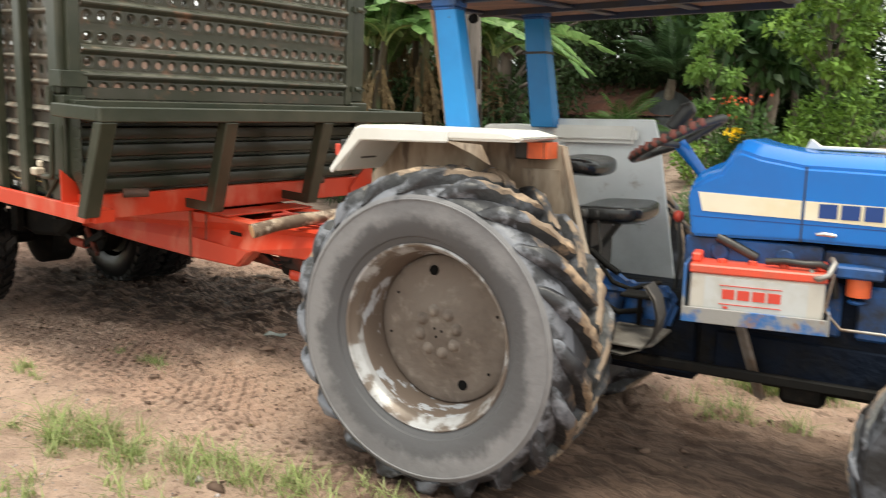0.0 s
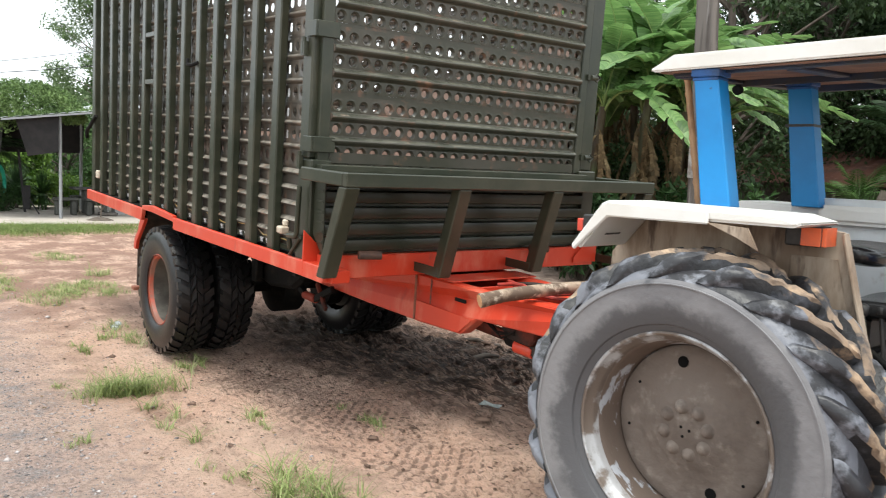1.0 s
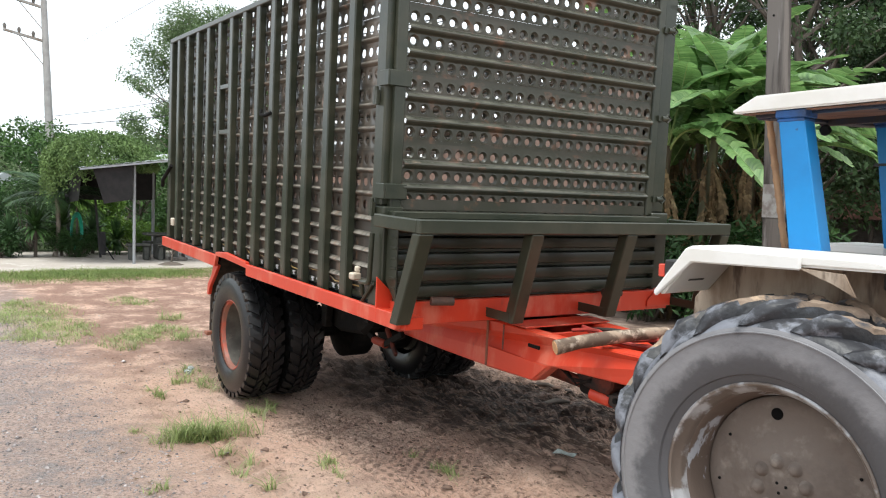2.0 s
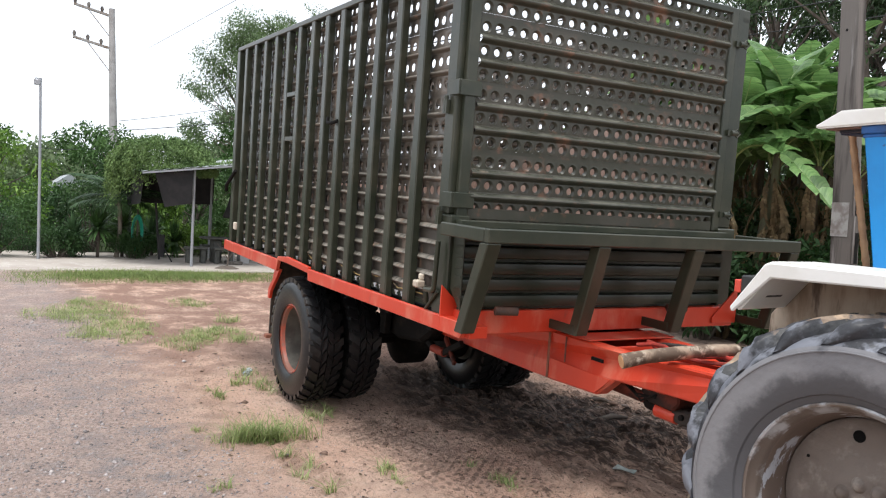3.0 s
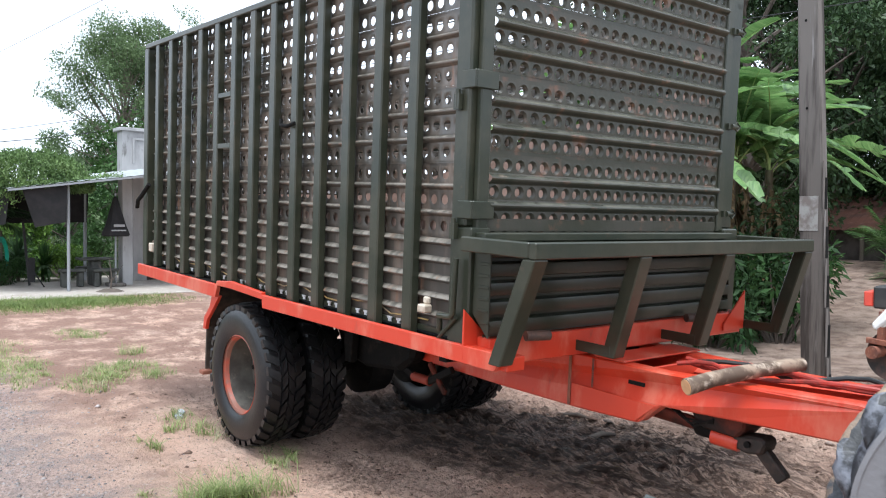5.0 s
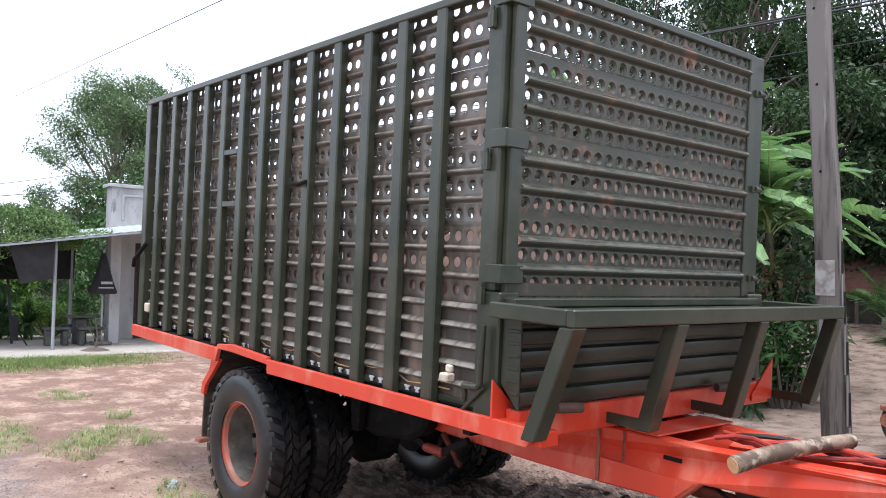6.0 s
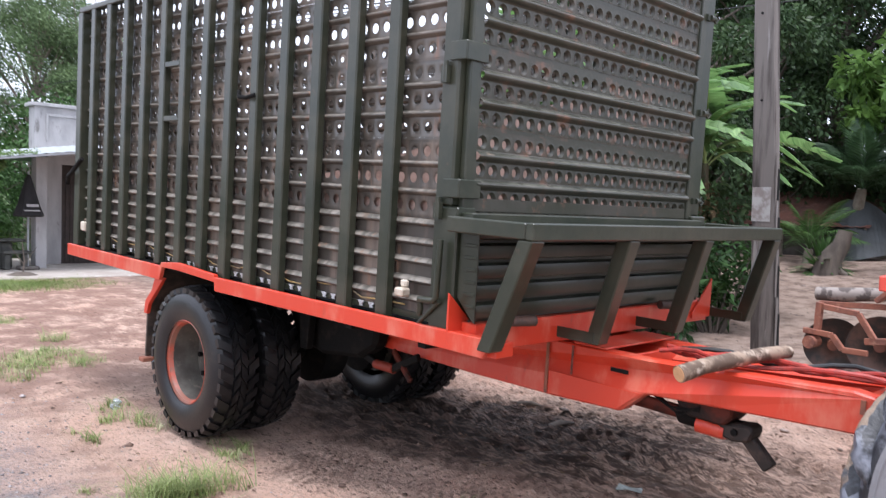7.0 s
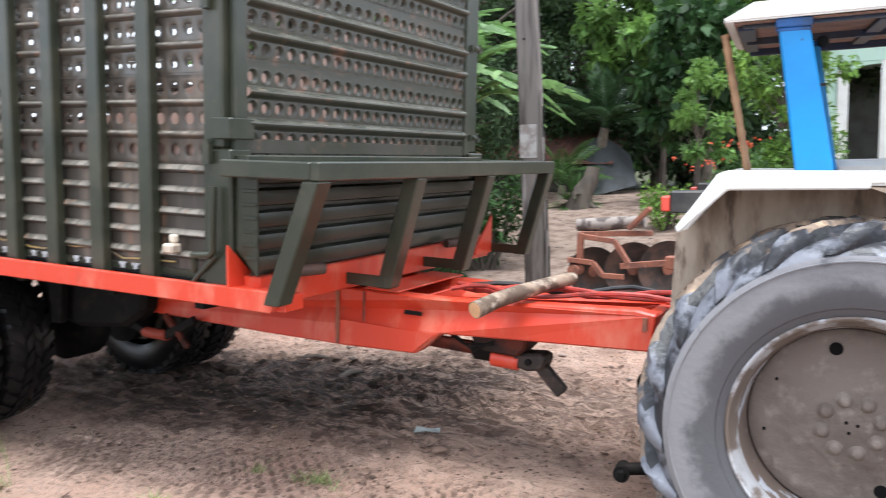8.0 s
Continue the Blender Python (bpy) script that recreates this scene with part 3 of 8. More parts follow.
def pierced_row(shape, length, pitch, z0, z1, r=0.0215, y=0.0, n=12, rim=0.012, deep=0.020):
    """A flat strip of sheet along x with one row of dished holes."""
    zc, hw, hh = (z0 + z1) / 2, pitch / 2, (z1 - z0) / 2
    for i in range(int(round(length / pitch))):
        xc = (i + 0.5) * pitch
        ring = []
        for k in range(n):
            a = 2 * math.pi * (k + 0.5) / n
            c, s = math.cos(a), math.sin(a)
            q = min(hw / abs(c), hh / abs(s))
            ring.append(((xc + c * q, y, zc + s * q), (xc + c * (r + rim), y - 0.001, zc + s * (r + rim)), (xc + c * r, y + 0.6 * deep, zc + s * r), (xc + c * r, y + deep, zc + s * r)))
        verts = [ring[k][j] for j in range(4) for k in range(n)]
        faces = [(j * n + k, j * n + (k + 1) % n, (j + 1) * n + (k + 1) % n, (j + 1) * n + k) for j in range(3) for k in range(n)]
        corner = len(verts)
        verts += [(xc + sx * hw, y, zc + sz * hh) for sx, sz in ((1, 1), (-1, 1), (-1, -1), (1, -1))]
        lean = math.atan2(hh, hw)
        for j, a in enumerate((lean, math.pi - lean, math.pi + lean, 2 * math.pi - lean)):
            k = int(a / (2 * math.pi) * n - 0.5)
            faces.append((k, corner + j, (k + 1) % n))
        shape.add(verts, faces)


def ridge(shape, length, z0, z1, y=0.0, high=0.030, n=8):
    """A pressed rib along x between two flat edges, standing out towards -y, its upper flank in a paler lit colour."""
    pts = []
    for k in range(n + 1):
        t = k / n
        pts.append((z0 + (z1 - z0) * t, y - high * max(0.0, math.sin(math.pi * (t * 1.24 - 0.12))) ** 0.7))
    verts = [(x, py, pz) for x in (0, length) for pz, py in pts]
    for k in range(n):
        shape.slot = 1 if n * 0.55 < k < n * 0.85 else 0
        shape.add([verts[k], verts[k + 1], verts[n + 2 + k], verts[n + 1 + k]], [(0, 1, 2, 3)])
    shape.slot = 0


def flat(shape, length, z0, z1, y=0.0):
    shape.add([(0, y, z0), (length, y, z0), (length, y, z1), (0, y, z1)], [(0, 1, 2, 3)])


def plank_panel(length, pitch):
    """One pierced plank, three rows of holes and two ribs, 0.381 wide."""
    s = Shape()
    flat(s, length, -0.02, 0.0, 0.004)
    for a, b in ((0.02, 0.095), (0.152, 0.228), (0.286, 0.361)):
        pierced_row(s, length, pitch, -b, -a)
    for a, b in ((0.095, 0.152), (0.228, 0.286)):
        ridge(s, length, -b, -a)
    flat(s, length, -0.381, -0.361, 0.004)
    return as_mesh("plank", s, [PLANK_STEEL, RIB_GATE], smooth=40)


def side_plank(length, pitch):
    """One pierced plank of the long sides, three rows of holes and two ribs, 0.398 high."""
    s = Shape()
    flat(s, length, -0.012, 0.004, 0.005)
    for a, b in ((0.012, 0.102), (0.140, 0.244), (0.284, 0.386)):
        pierced_row(s, length, pitch, -b, -a, r=0.0275, rim=0.009, deep=0.008)
    for a, b in ((0.102, 0.140), (0.244, 0.284)):
        ridge(s, length, -b, -a, high=0.026)
    flat(s, length, -0.396, -0.386, 0.003)
    return as_mesh("plank", s, [SIDE_STEEL, RIB_LIT_DUSTY], smooth=40)


def ribbed_sheet(length, z0, z1, pitch, high=0.03):
    count = int(round((z1 - z0) / pitch))
    step = (z1 - z0) / count
    pts = []
    for i in range(count):
        a = z0 + i * step
        pts.append((a, 0.0))
        pts += [(a + step * (0.60 + 0.40 * k / 10), -high * math.sin(math.pi * (k / 10) ** 0.75) ** 0.8) for k in range(10)]
    pts.append((z1, 0.0))
    n = len(pts)
    s = Shape()
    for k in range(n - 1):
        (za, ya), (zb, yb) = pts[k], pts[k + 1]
        # upward slopes take the paler colour: dust, and skylight painted on
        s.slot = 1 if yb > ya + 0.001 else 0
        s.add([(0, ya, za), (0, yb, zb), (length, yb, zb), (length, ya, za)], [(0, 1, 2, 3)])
    return s


def banded_sheet(length, z0, z1, count, high):
    """A sheet pressed into broad flat bands with narrow grooves between them, as one skin."""
    step = (z1 - z0) / count
    pts = []
    for i in range(count):
        a = z0 + i * step
        pts += [(a, 0.0), (a + step * 0.16, 0.0), (a + step * 0.26, -high), (a + step * 0.60, -high * 1.12), (a + step * 0.90, -high)]
    pts.append((z1, 0.0))
    n = len(pts)
    return Shape().add([(x, y, z) for x in (0, length) for z, y in pts], [(k, k + 1, n + 1 + k, n + k) for k in range(n - 1)])


FLIP = Matrix.Rotation(math.pi, 4, "Z")
# long sides
clean_plank = side_plank(4.77, 0.0935)
dusty_plank = clean_plank.copy()
dusty_plank.materials[0] = DUSTY_STEEL
low_mesh = as_mesh("ribbed_sheet", ribbed_sheet(4.77, 1.05, 1.545, 0.099), [DUSTY_STEEL, RIB_LIT_DUSTY], smooth=40)
for side, m in (("near", Matrix.Translation((-LEN + 0.05, 0.065, 0))), ("far", Matrix.Translation((-0.09, WIDE - 0.065, 0)) @ FLIP)):
    wall = part("side_wall", Shape().box(-LEN + 0.05, -0.1, 0.045, 0.06, 1.03, 1.06) if side == "near" else Shape().box(-LEN + 0.05, -0.1, WIDE - 0.06, WIDE - 0.045, 1.03, 1.06), GREEN, trailer)
    for i in range(4):
        part("plank", clean_plank if side == "near" and i < 3 else dusty_plank, None, wall, m=m @ Matrix.Translation((0, 0, 3.138 - 0.398 * i)))
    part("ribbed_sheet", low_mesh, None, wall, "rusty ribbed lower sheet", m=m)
SLAT_X = (-0.527, -0.872, -1.215, -1.552, -1.887, -2.217, -2.548, -2.885, -3.21, -3.555, -3.905, -4.25, -4.59)
slat = as_mesh("slat", Shape().box(-0.044, 0.044, -0.012, 0.045, 1.0, TOP - 0.03), GREEN, bevel=0.008)
for x in SLAT_X:
    part("slat", slat, None, trailer, m=Matrix.Translation((x, 0, 0)))
    part("slat", slat, None, trailer, m=Matrix.Translation((x, WIDE, 0)) @ FLIP)
part("cross_bar", Shape().box(-3.165, -2.93, -0.01, 0.03, 2.085, 2.125), GREEN, trailer, bevel=0.004)
part("cross_bar", Shape().box(-3.165, -2.93, -0.01, 0.03, 2.485, 2.525), GREEN, trailer, bevel=0.004)
for y0, y1 in ((-0.02, 0.055), (WIDE - 0.055, WIDE + 0.02)):
    part("top_rail", Shape().box(-LEN, 0.0, y0, y1, TOP - 0.045, TOP), GREEN, trailer, bevel=0.006)
    part("corner_post", Shape().box(-LEN - 0.02, -LEN + 0.09, y0, y1 + (0.03 if y0 < 1 else 0), 1.0, TOP - 0.046), GREEN, trailer, bevel=0.008)
part("corner_post", Shape().box(-0.135, -0.02, -0.03, 0.11, 1.621, TOP + 0.06), GREEN, trailer, bevel=0.01)
part("corner_post", Shape().box(-0.115, 0.0, WIDE - 0.10, WIDE + 0.03, 1.621, TOP + 0.05), GREEN, trailer, bevel=0.01)
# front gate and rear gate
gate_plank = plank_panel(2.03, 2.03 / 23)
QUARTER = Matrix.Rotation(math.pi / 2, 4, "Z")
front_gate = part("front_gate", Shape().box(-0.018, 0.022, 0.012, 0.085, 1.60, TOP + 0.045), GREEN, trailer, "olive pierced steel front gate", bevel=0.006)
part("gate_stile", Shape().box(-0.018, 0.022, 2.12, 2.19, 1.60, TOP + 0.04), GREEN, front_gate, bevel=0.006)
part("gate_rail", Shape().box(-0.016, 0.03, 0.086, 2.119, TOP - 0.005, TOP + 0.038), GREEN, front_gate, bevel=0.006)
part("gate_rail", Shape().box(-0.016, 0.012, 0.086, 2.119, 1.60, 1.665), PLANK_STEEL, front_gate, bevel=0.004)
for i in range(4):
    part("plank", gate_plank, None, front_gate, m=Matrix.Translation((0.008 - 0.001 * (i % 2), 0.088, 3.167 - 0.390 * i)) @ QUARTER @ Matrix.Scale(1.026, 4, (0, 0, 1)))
s = Shape()
pierced_row(s, 2.03, 2.03 / 23, -0.025, 0.05, r=0.014, rim=0.006)
part("plank", as_mesh("plank", s, PLANK_STEEL, smooth=40), None, front_gate, m=Matrix.Translation((0.008, 0.088, 1.60)) @ QUARTER)
rear_plank = gate_plank.copy()
rear_plank.materials[0] = DUSTY_STEEL
rear_gate = part("rear_gate", Shape().box(-LEN - 0.015, -LEN + 0.02, 0.09, 0.15, 1.04, TOP - 0.01), GREEN, trailer, bevel=0.006)
part("gate_stile", Shape().box(-LEN - 0.015, -LEN + 0.02, 2.15, 2.21, 1.04, TOP - 0.01), GREEN, rear_gate, bevel=0.006)
for i in range(5):
    part("plank", rear_plank, None, rear_gate, m=Matrix.Translation((-LEN, 2.175, 3.10 - 0.380 * i)) @ Matrix.Rotation(-math.pi / 2, 4, "Z"))
# rusty inner lining sheets behind the gate and the front of the sides
LINING = node_mat("rusty_pink_lining_sheet", (0.40, 0.28, 0.23), 0.7, second=(0.24, 0.16, 0.125), scale=3.0, low=0.4, high=0.62, third=(0.44, 0.33, 0.27), scale3=8.0, bump=0.3)
part("inner_floor", Shape().box(-LEN + 0.1, -0.14, 0.11, WIDE - 0.11, 1.0125, 1.03), LINING, trailer, "rusty pinkish steel load floor")
part("inner_lining", Shape().prism([(0.2, 1.05), (2.1, 1.05), (2.1, 1.74), (0.2, 1.70)], 0, -LEN + 0.09, -LEN + 0.098), LINING, trailer, "rusty pinkish inner lining sheet")
part("inner_lining", Shape().prism([(-0.14, 1.05), (-0.14, 1.66), (-4.8, 1.66), (-4.8, 1.05)], 1, 0.094, 0.102), LINING, trailer, "rusty pinkish inner lining sheet")
part("inner_lining", Shape().prism([(-0.14, 1.05), (-0.14, 2.62), (-1.6, 2.32), (-3.4, 1.9), (-4.8, 1.70), (-4.8, 1.05)], 1, WIDE - 0.102, WIDE - 0.094), LINING, trailer, "rusty pinkish inner lining sheet")
# hinge plates folded round the corner
for z in (1.707, 2.354, 3.04):
    s = Shape().box(-0.075, -0.012, -0.042, -0.031, z - 0.045, z + 0.045).box(-0.02, 0.034, -0.042, -0.031, z - 0.045, z + 0.045)
    s.box(0.0235, 0.034, -0.031, 0.115, z - 0.045, z + 0.045)
    h = part("hinge", s, GREEN, trailer, bevel=0.004)
    part("hinge_pin", Shape().tube([(-0.09, -0.05, z - 0.14), (-0.09, -0.05, z - 0.046)], 0.013, 10).box(-0.11, -0.07, -0.060, -0.035, z - 0.15, z - 0.07), GREEN, h, smooth=40)
for z in (1.72, 2.30, 2.92):
    part("latch", Shape().tube([(0.035, 2.20, z), (0.035, 2.265, z)], 0.02, 12).box(0.015, 0.04, 2.17, 2.23, z - 0.02, z + 0.02).tube([(0.05, 2.25, z - 0.03), (0.055, 2.28, z), (0.05, 2.25, z + 0.03), (0.045, 2.22, z), (0.05, 2.25, z - 0.03)], 0.006, 6), GREEN, trailer, smooth=40)
# lower headboard: heavy pressed ribs, with its bent end plates
head = part("headboard", banded_sheet(2.10, 1.078, 1.55, 5, 0.048).moved(Matrix.Translation((0.10, 0.008, 0)) @ QUARTER), GREEN, trailer, "olive ribbed headboard sheet", smooth=35)
s = Shape().prism([(0.03, 1.553), (0.152, 1.553), (0.152, 1.08), (0.145, 1.08), (0.03, 1.19)], 1, -0.004, 0.006)
for i in range(7):
    s.box(0.08 - 0.004 * (i % 3), 0.146, -0.009, -0.0042, 1.495 - 0.058 * i, 1.512 - 0.058 * i)
part("end_plate", s, GREEN, head, bevel=0.003)
part("end_plate", Shape().box(0.0, 0.14, 2.11, 2.13, 1.08, 1.55), GREEN, head, bevel=0.004)
part("header", Shape().box(-0.015, 0.10, 0.0, 2.19, 1.555, 1.595), GREEN, head, bevel=0.004)
part("back_sheet", Shape().box(-0.03, -0.018, 0.10, 2.16, 1.0, 1.553), GREEN, head, bevel=0.002)
part("lower_post", Shape().box(-0.135, 0.028, -0.03, 0.10, 1.0, 1.62), GREEN, trailer, bevel=0.008)
part("lower_post", Shape().box(-0.02, 0.05, 2.16, 2.33, 1.0, 1.62), GREEN, trailer, bevel=0.008)
# front rack of angle iron with four raking braces
rack = part("front_rack", Shape().box(0.505, 0.55, -0.10, 2.40, 1.503, 1.58), GREEN, trailer, "olive angle iron front rack", bevel=0.006)
part("rack_arm", Shape().box(0.03, 0.504, -0.10, -0.055, 1.505, 1.578), GREEN, rack, bevel=0.006)
part("rack_arm", Shape().box(0.03, 0.504, 2.355, 2.40, 1.505, 1.578), GREEN, rack, bevel=0.006)
part("rack_rim", Shape().box(0.03, 0.504, -0.054, 2.354, 1.506, 1.512), GREEN, rack)
for y, foot in ((-0.055, 0), (0.70, 1), (1.46, 1), (2.35, 1)):
    low, base = (0.08, 0.958) if foot else (0.027, 0.985)
    b = part("brace", Shape().prism([(0.465, 1.502), (0.549, 1.502), (0.318 + low, base), (0.235 + low, base)], 1, y - 0.045, y + 0.045), GREEN, rack, bevel=0.006)
    if foot:
        part("brace_foot", Shape().box(0.09, 0.375, y - 0.048, y - 0.040, 0.962, 1.02).box(0.09, 0.375, y - 0.0395, y + 0.05, 0.962, 0.971), GREEN, b, bevel=0.003)
for y in (0.28, 1.645):
    part("pipe_stub", Shape().tube([(0.20, y - 0.07, 1.085), (0.24, y + 0.06, 1.085)], 0.026, 12).tube([(0.15, y, 1.07), (0.21, y, 1.08)], 0.018, 10), RUSTY_STUB, trailer, smooth=40)
# orange frame
near_rail = [(-LEN - 0.02, 0.905), (-3.03, 0.90), (-2.99, 1.0), (-2.75, 1.003), (-2.20, 0.985), (-2.19, 0.925), (-0.02, 0.945), (0.27, 0.945), (0.33, 1.02), (0.30, 1.035), (-2.20, 1.018), (-2.20, 1.035), (-2.75, 1.058), (-3.00, 1.035), (-3.02, 1.004), (-LEN - 0.02, 1.004)]
for y0, y1 in ((-0.065, -0.033), (WIDE + 0.033, WIDE + 0.065)):
    part("side_rail", Shape().prism(near_rail if y0 < 1 else [(min(x, 0.05), z) for x, z in near_rail[:6]] + [(0.05, 0.945), (0.05, 1.03)] + near_rail[10:], 1, y0, y1), ORANGE, trailer, "orange side rail, raised over the wheel", bevel=0.003)
part("front_beam", Shape().box(0.045, 0.142, 0.02, 2.28, 0.935, 1.074), ORANGE, trailer, bevel=0.006)
for y, d in ((-0.066, 1), (WIDE - 0.005, -1)):
    part("corner_gusset", Shape().prism([(0.0, 1.215), (0.235 * d, 1.0), (0.235 * d, 0.96), (0.0, 0.96)], 0, 0.031 if d > 0 else 0.145, 0.043 if d > 0 else 0.157).moved(Matrix.Translation((0, y, 0))), ORANGE, trailer, bevel=0.002)
    if d > 0:
        part("corner_plate", Shape().prism([(0.0, 0.945), (0.33, 0.95), (0.33, 1.02), (0.0, 1.03)], 1, y + 0.032, y + 0.15 * d), ORANGE, trailer, bevel=0.004)
part("deck", Shape().box(-LEN, 0.09, -0.028, WIDE + 0.028, 0.985, 1.0).box(-LEN, 0.0, 0.07, WIDE - 0.07, 1.0, 1.012), GREASE, trailer)
for x in (-4.6, -3.9, -3.2, -2.2, -1.5, -0.8, -0.2):
    part("cross_member", Shape().box(x - 0.03, x + 0.03, 0.0, WIDE, 0.90, 0.983), GREASE, trailer, bevel=0.004)
# drawbar: two deep beams that draw together towards the hitch
near_beam = [(-2.05, 0.90), (-2.05, 0.612), (-0.55, 0.598), (0.04, 0.603), (0.465, 0.618), (0.60, 0.735), (0.98, 0.752), (1.62, 0.778), (1.64, 0.945), (1.55, 0.958), (1.0, 0.932), (0.60, 0.912), (0.0, 0.912)]


def beam(y_back, y_front, d):
    s = Shape()
    n = len(near_beam)
    def yy(x):
        return y_back + (y_front - y_back) * smoothstep(0.2, 1.7, x)
    verts = [(x, float(yy(x)) + e, z) for e in (0, 0.09 * d) for x, z in near_beam]
    return s.add(verts, [tuple(range(n)), tuple(range(n, 2 * n))] + [(i, (i + 1) % n, n + (i + 1) % n, n + i) for i in range(n)])


drawbar = part("drawbar", beam(0.79, 0.86, 1), ORANGE, trailer, "orange welded drawbar with scuffed paint", bevel=0.008)
part("beam", beam(1.51, 1.30, -1), ORANGE, drawbar, bevel=0.008)
part("weld_strip", Shape().box(-0.02, 0.0, 0.782, 0.79, 0.61, 0.905), RUST, drawbar, bevel=0.002)
part("fold_plate", Shape().prism([(0.006, 0.612), (0.455, 0.626), (0.588, 0.738), (0.45, 0.737), (0.006, 0.742)], 1, 0.784, 0.789), ORANGE, drawbar, bevel=0.003)
part("weld_strip", Shape().box(0.15, 0.163, 0.7835, 0.7895, 0.745, 0.905), ORANGE_DIRTY, drawbar, bevel=0.002)
part("slot", Shape().box(0.40, 0.50, 0.788, 0.80, 0.816, 0.836), GREASE, drawbar)
part("top_plate", Shape().box(0.15, 0.36, 0.80, 1.50, 0.915, 0.925), ORANGE, drawbar, bevel=0.003)
part("cross_plate", Shape().box(0.45, 0.47, 0.89, 1.42, 0.66, 0.90), ORANGE, drawbar, bevel=0.003)
part("floor_plate", Shape().box(0.46, 1.5, 0.94, 1.34, 0.77, 0.785), ORANGE_DIRTY, drawbar)
part("tip_plate", Shape().box(1.57, 1.63, 0.95, 1.21, 0.785, 0.935), ORANGE, drawbar, bevel=0.006)
part("tow_eye", Shape().box(1.60, 1.85, 1.04, 1.12, 0.72, 0.79), GREASE, drawbar, bevel=0.01)
part("tip_slot", Shape().box(1.585, 1.605, 0.843, 0.852, 0.87, 0.93), RUST, drawbar)
# parking jack under the drawbar
RUST_DARK = node_mat("dark_rusty_red_paint", (0.11, 0.024, 0.014), 0.7, shine=0.25, second=(0.018, 0.012, 0.010), scale=5.0, low=0.42, high=0.6, bump=0.3)
GAP_LIGHT = node_mat("pale_gap_light", (0.50, 0.51, 0.52), 0.5, metal=0.1, second=(0.30, 0.28, 0.26), scale=30.0, bump=0.2)
JACK_IRON = node_mat("oily_brown_iron", (0.022, 0.016, 0.013), 0.6, second=(0.07, 0.04, 0.03), scale=9.0, low=0.48, high=0.66, bump=0.6)
jack = part("parking_jack", Shape().prism([(0.72, 0.76), (0.74, 0.70), (0.80, 0.66), (0.98, 0.655), (1.02, 0.70), (1.03, 0.77)], 1, 0.88, 1.06), RUST_DARK, trailer, "oily folded parking jack", bevel=0.012)
part("jack_tube", Shape().tube([(-0.9, 0.98, 0.68), (0.78, 0.98, 0.645)], 0.034, 14), RUST_DARK, jack, smooth=40)
part("jack_collar", Shape().tube([(0.70, 0.98, 0.647), (0.72, 0.98, 0.647), (0.80, 0.98, 0.645), (0.82, 0.98, 0.645)], [0.036, 0.056, 0.056, 0.04], 14), GREASE, jack, smooth=40)
part("jack_barrel", Shape().tube([(0.83, 0.93, 0.625), (0.97, 0.945, 0.618)], 0.042, 14), ORANGE, jack, smooth=40)
part("jack_clamp", Shape().prism([(0.94, 0.665), (1.10, 0.68), (1.12, 0.655), (1.10, 0.60), (1.02, 0.585), (0.95, 0.60)], 1, 0.91, 1.03), JACK_IRON, jack, bevel=0.012)
part("jack_pin", Shape().tube([(1.03, 0.895, 0.635), (1.03, 1.045, 0.635)], 0.016, 10), GREASE, jack, smooth=40)
part("jack_foot", Shape().bar((1.05, 0.965, 0.635), (1.185, 0.98, 0.490), 0.062, 0.055, up=(0, 1, 0)), JACK_IRON, jack, bevel=0.008)
for k in range(3):
    part("grease_line", Shape().tube([(0.60, 0.86 + 0.02 * k, 0.74), (0.70 + 0.03 * k, 0.865, 0.69 - 0.015 * k), (0.86, 0.88, 0.70 + 0.01 * k)], 0.006, 6), GREASE, jack, smooth=50)
# hoses
for k, (dy, mat) in enumerate(((0.0, HOSE_RED), (0.05, HOSE_RED), (0.10, HOSE_RED), (0.15, BLACK))):
    pts = [(0.55 + 0.1 * t, 1.0 + dy + 0.04 * math.sin(t * 1.3 + k), 0.93 + 0.02 * math.sin(t * 0.9 + k * 2) + 0.006 * t) for t in range(15)]
    h = part("hydraulic_hose", Shape().tube(pts, 0.012, 8), mat, trailer, smooth=40)
    part("fitting", Shape().tube([pts[-2], pts[-1]], 0.017, 8), STEEL, h, smooth=40)
# running gear
part("main_beam", Shape().box(-4.7, -2.06, 0.79, 0.88, 0.74, 0.895), GREASE, trailer, bevel=0.006)
part("main_beam", Shape().box(-4.7, -2.06, 1.42, 1.51, 0.74, 0.895), GREASE, trailer, bevel=0.006)
part("under_frame", Shape().box(-1.7, 0.0, 0.90, 1.40, 0.83, 0.89), GREASE, trailer, bevel=0.006)
part("link_sleeve", Shape().tube([(-1.40, 0.72, 0.50), (-1.20, 0.71, 0.505)], 0.032, 12), ORANGE_DIRTY, trailer, smooth=40)
part("link_arm", Shape().bar((-1.75, 0.74, 0.62), (-1.38, 0.72, 0.50), 0.04, 0.05).bar((-1.22, 0.71, 0.50), (-1.0, 0.74, 0.62), 0.04, 0.05), GREASE, trailer, bevel=0.006)
part("spring_box", Shape().prism([(-2.50, 0.90), (-1.30, 0.90), (-1.36, 0.62), (-1.52, 0.52), (-1.95, 0.47), (-2.25, 0.52)], 1, 0.66, 0.80), GREASE, trailer, bevel=0.03)
axle = part("axle", Shape().tube([(-2.66, 0.55, 0.345), (-2.66, 1.75, 0.345)], 0.075, 14), GREASE, trailer, smooth=40)
part("axle_drum", Shape().tube([(-2.66, 0.98, 0.345), (-2.66, 1.04, 0.345), (-2.66, 1.26, 0.345), (-2.66, 1.32, 0.345)], [0.12, 0.27, 0.27, 0.12], 24), GREASE, axle, smooth=40)
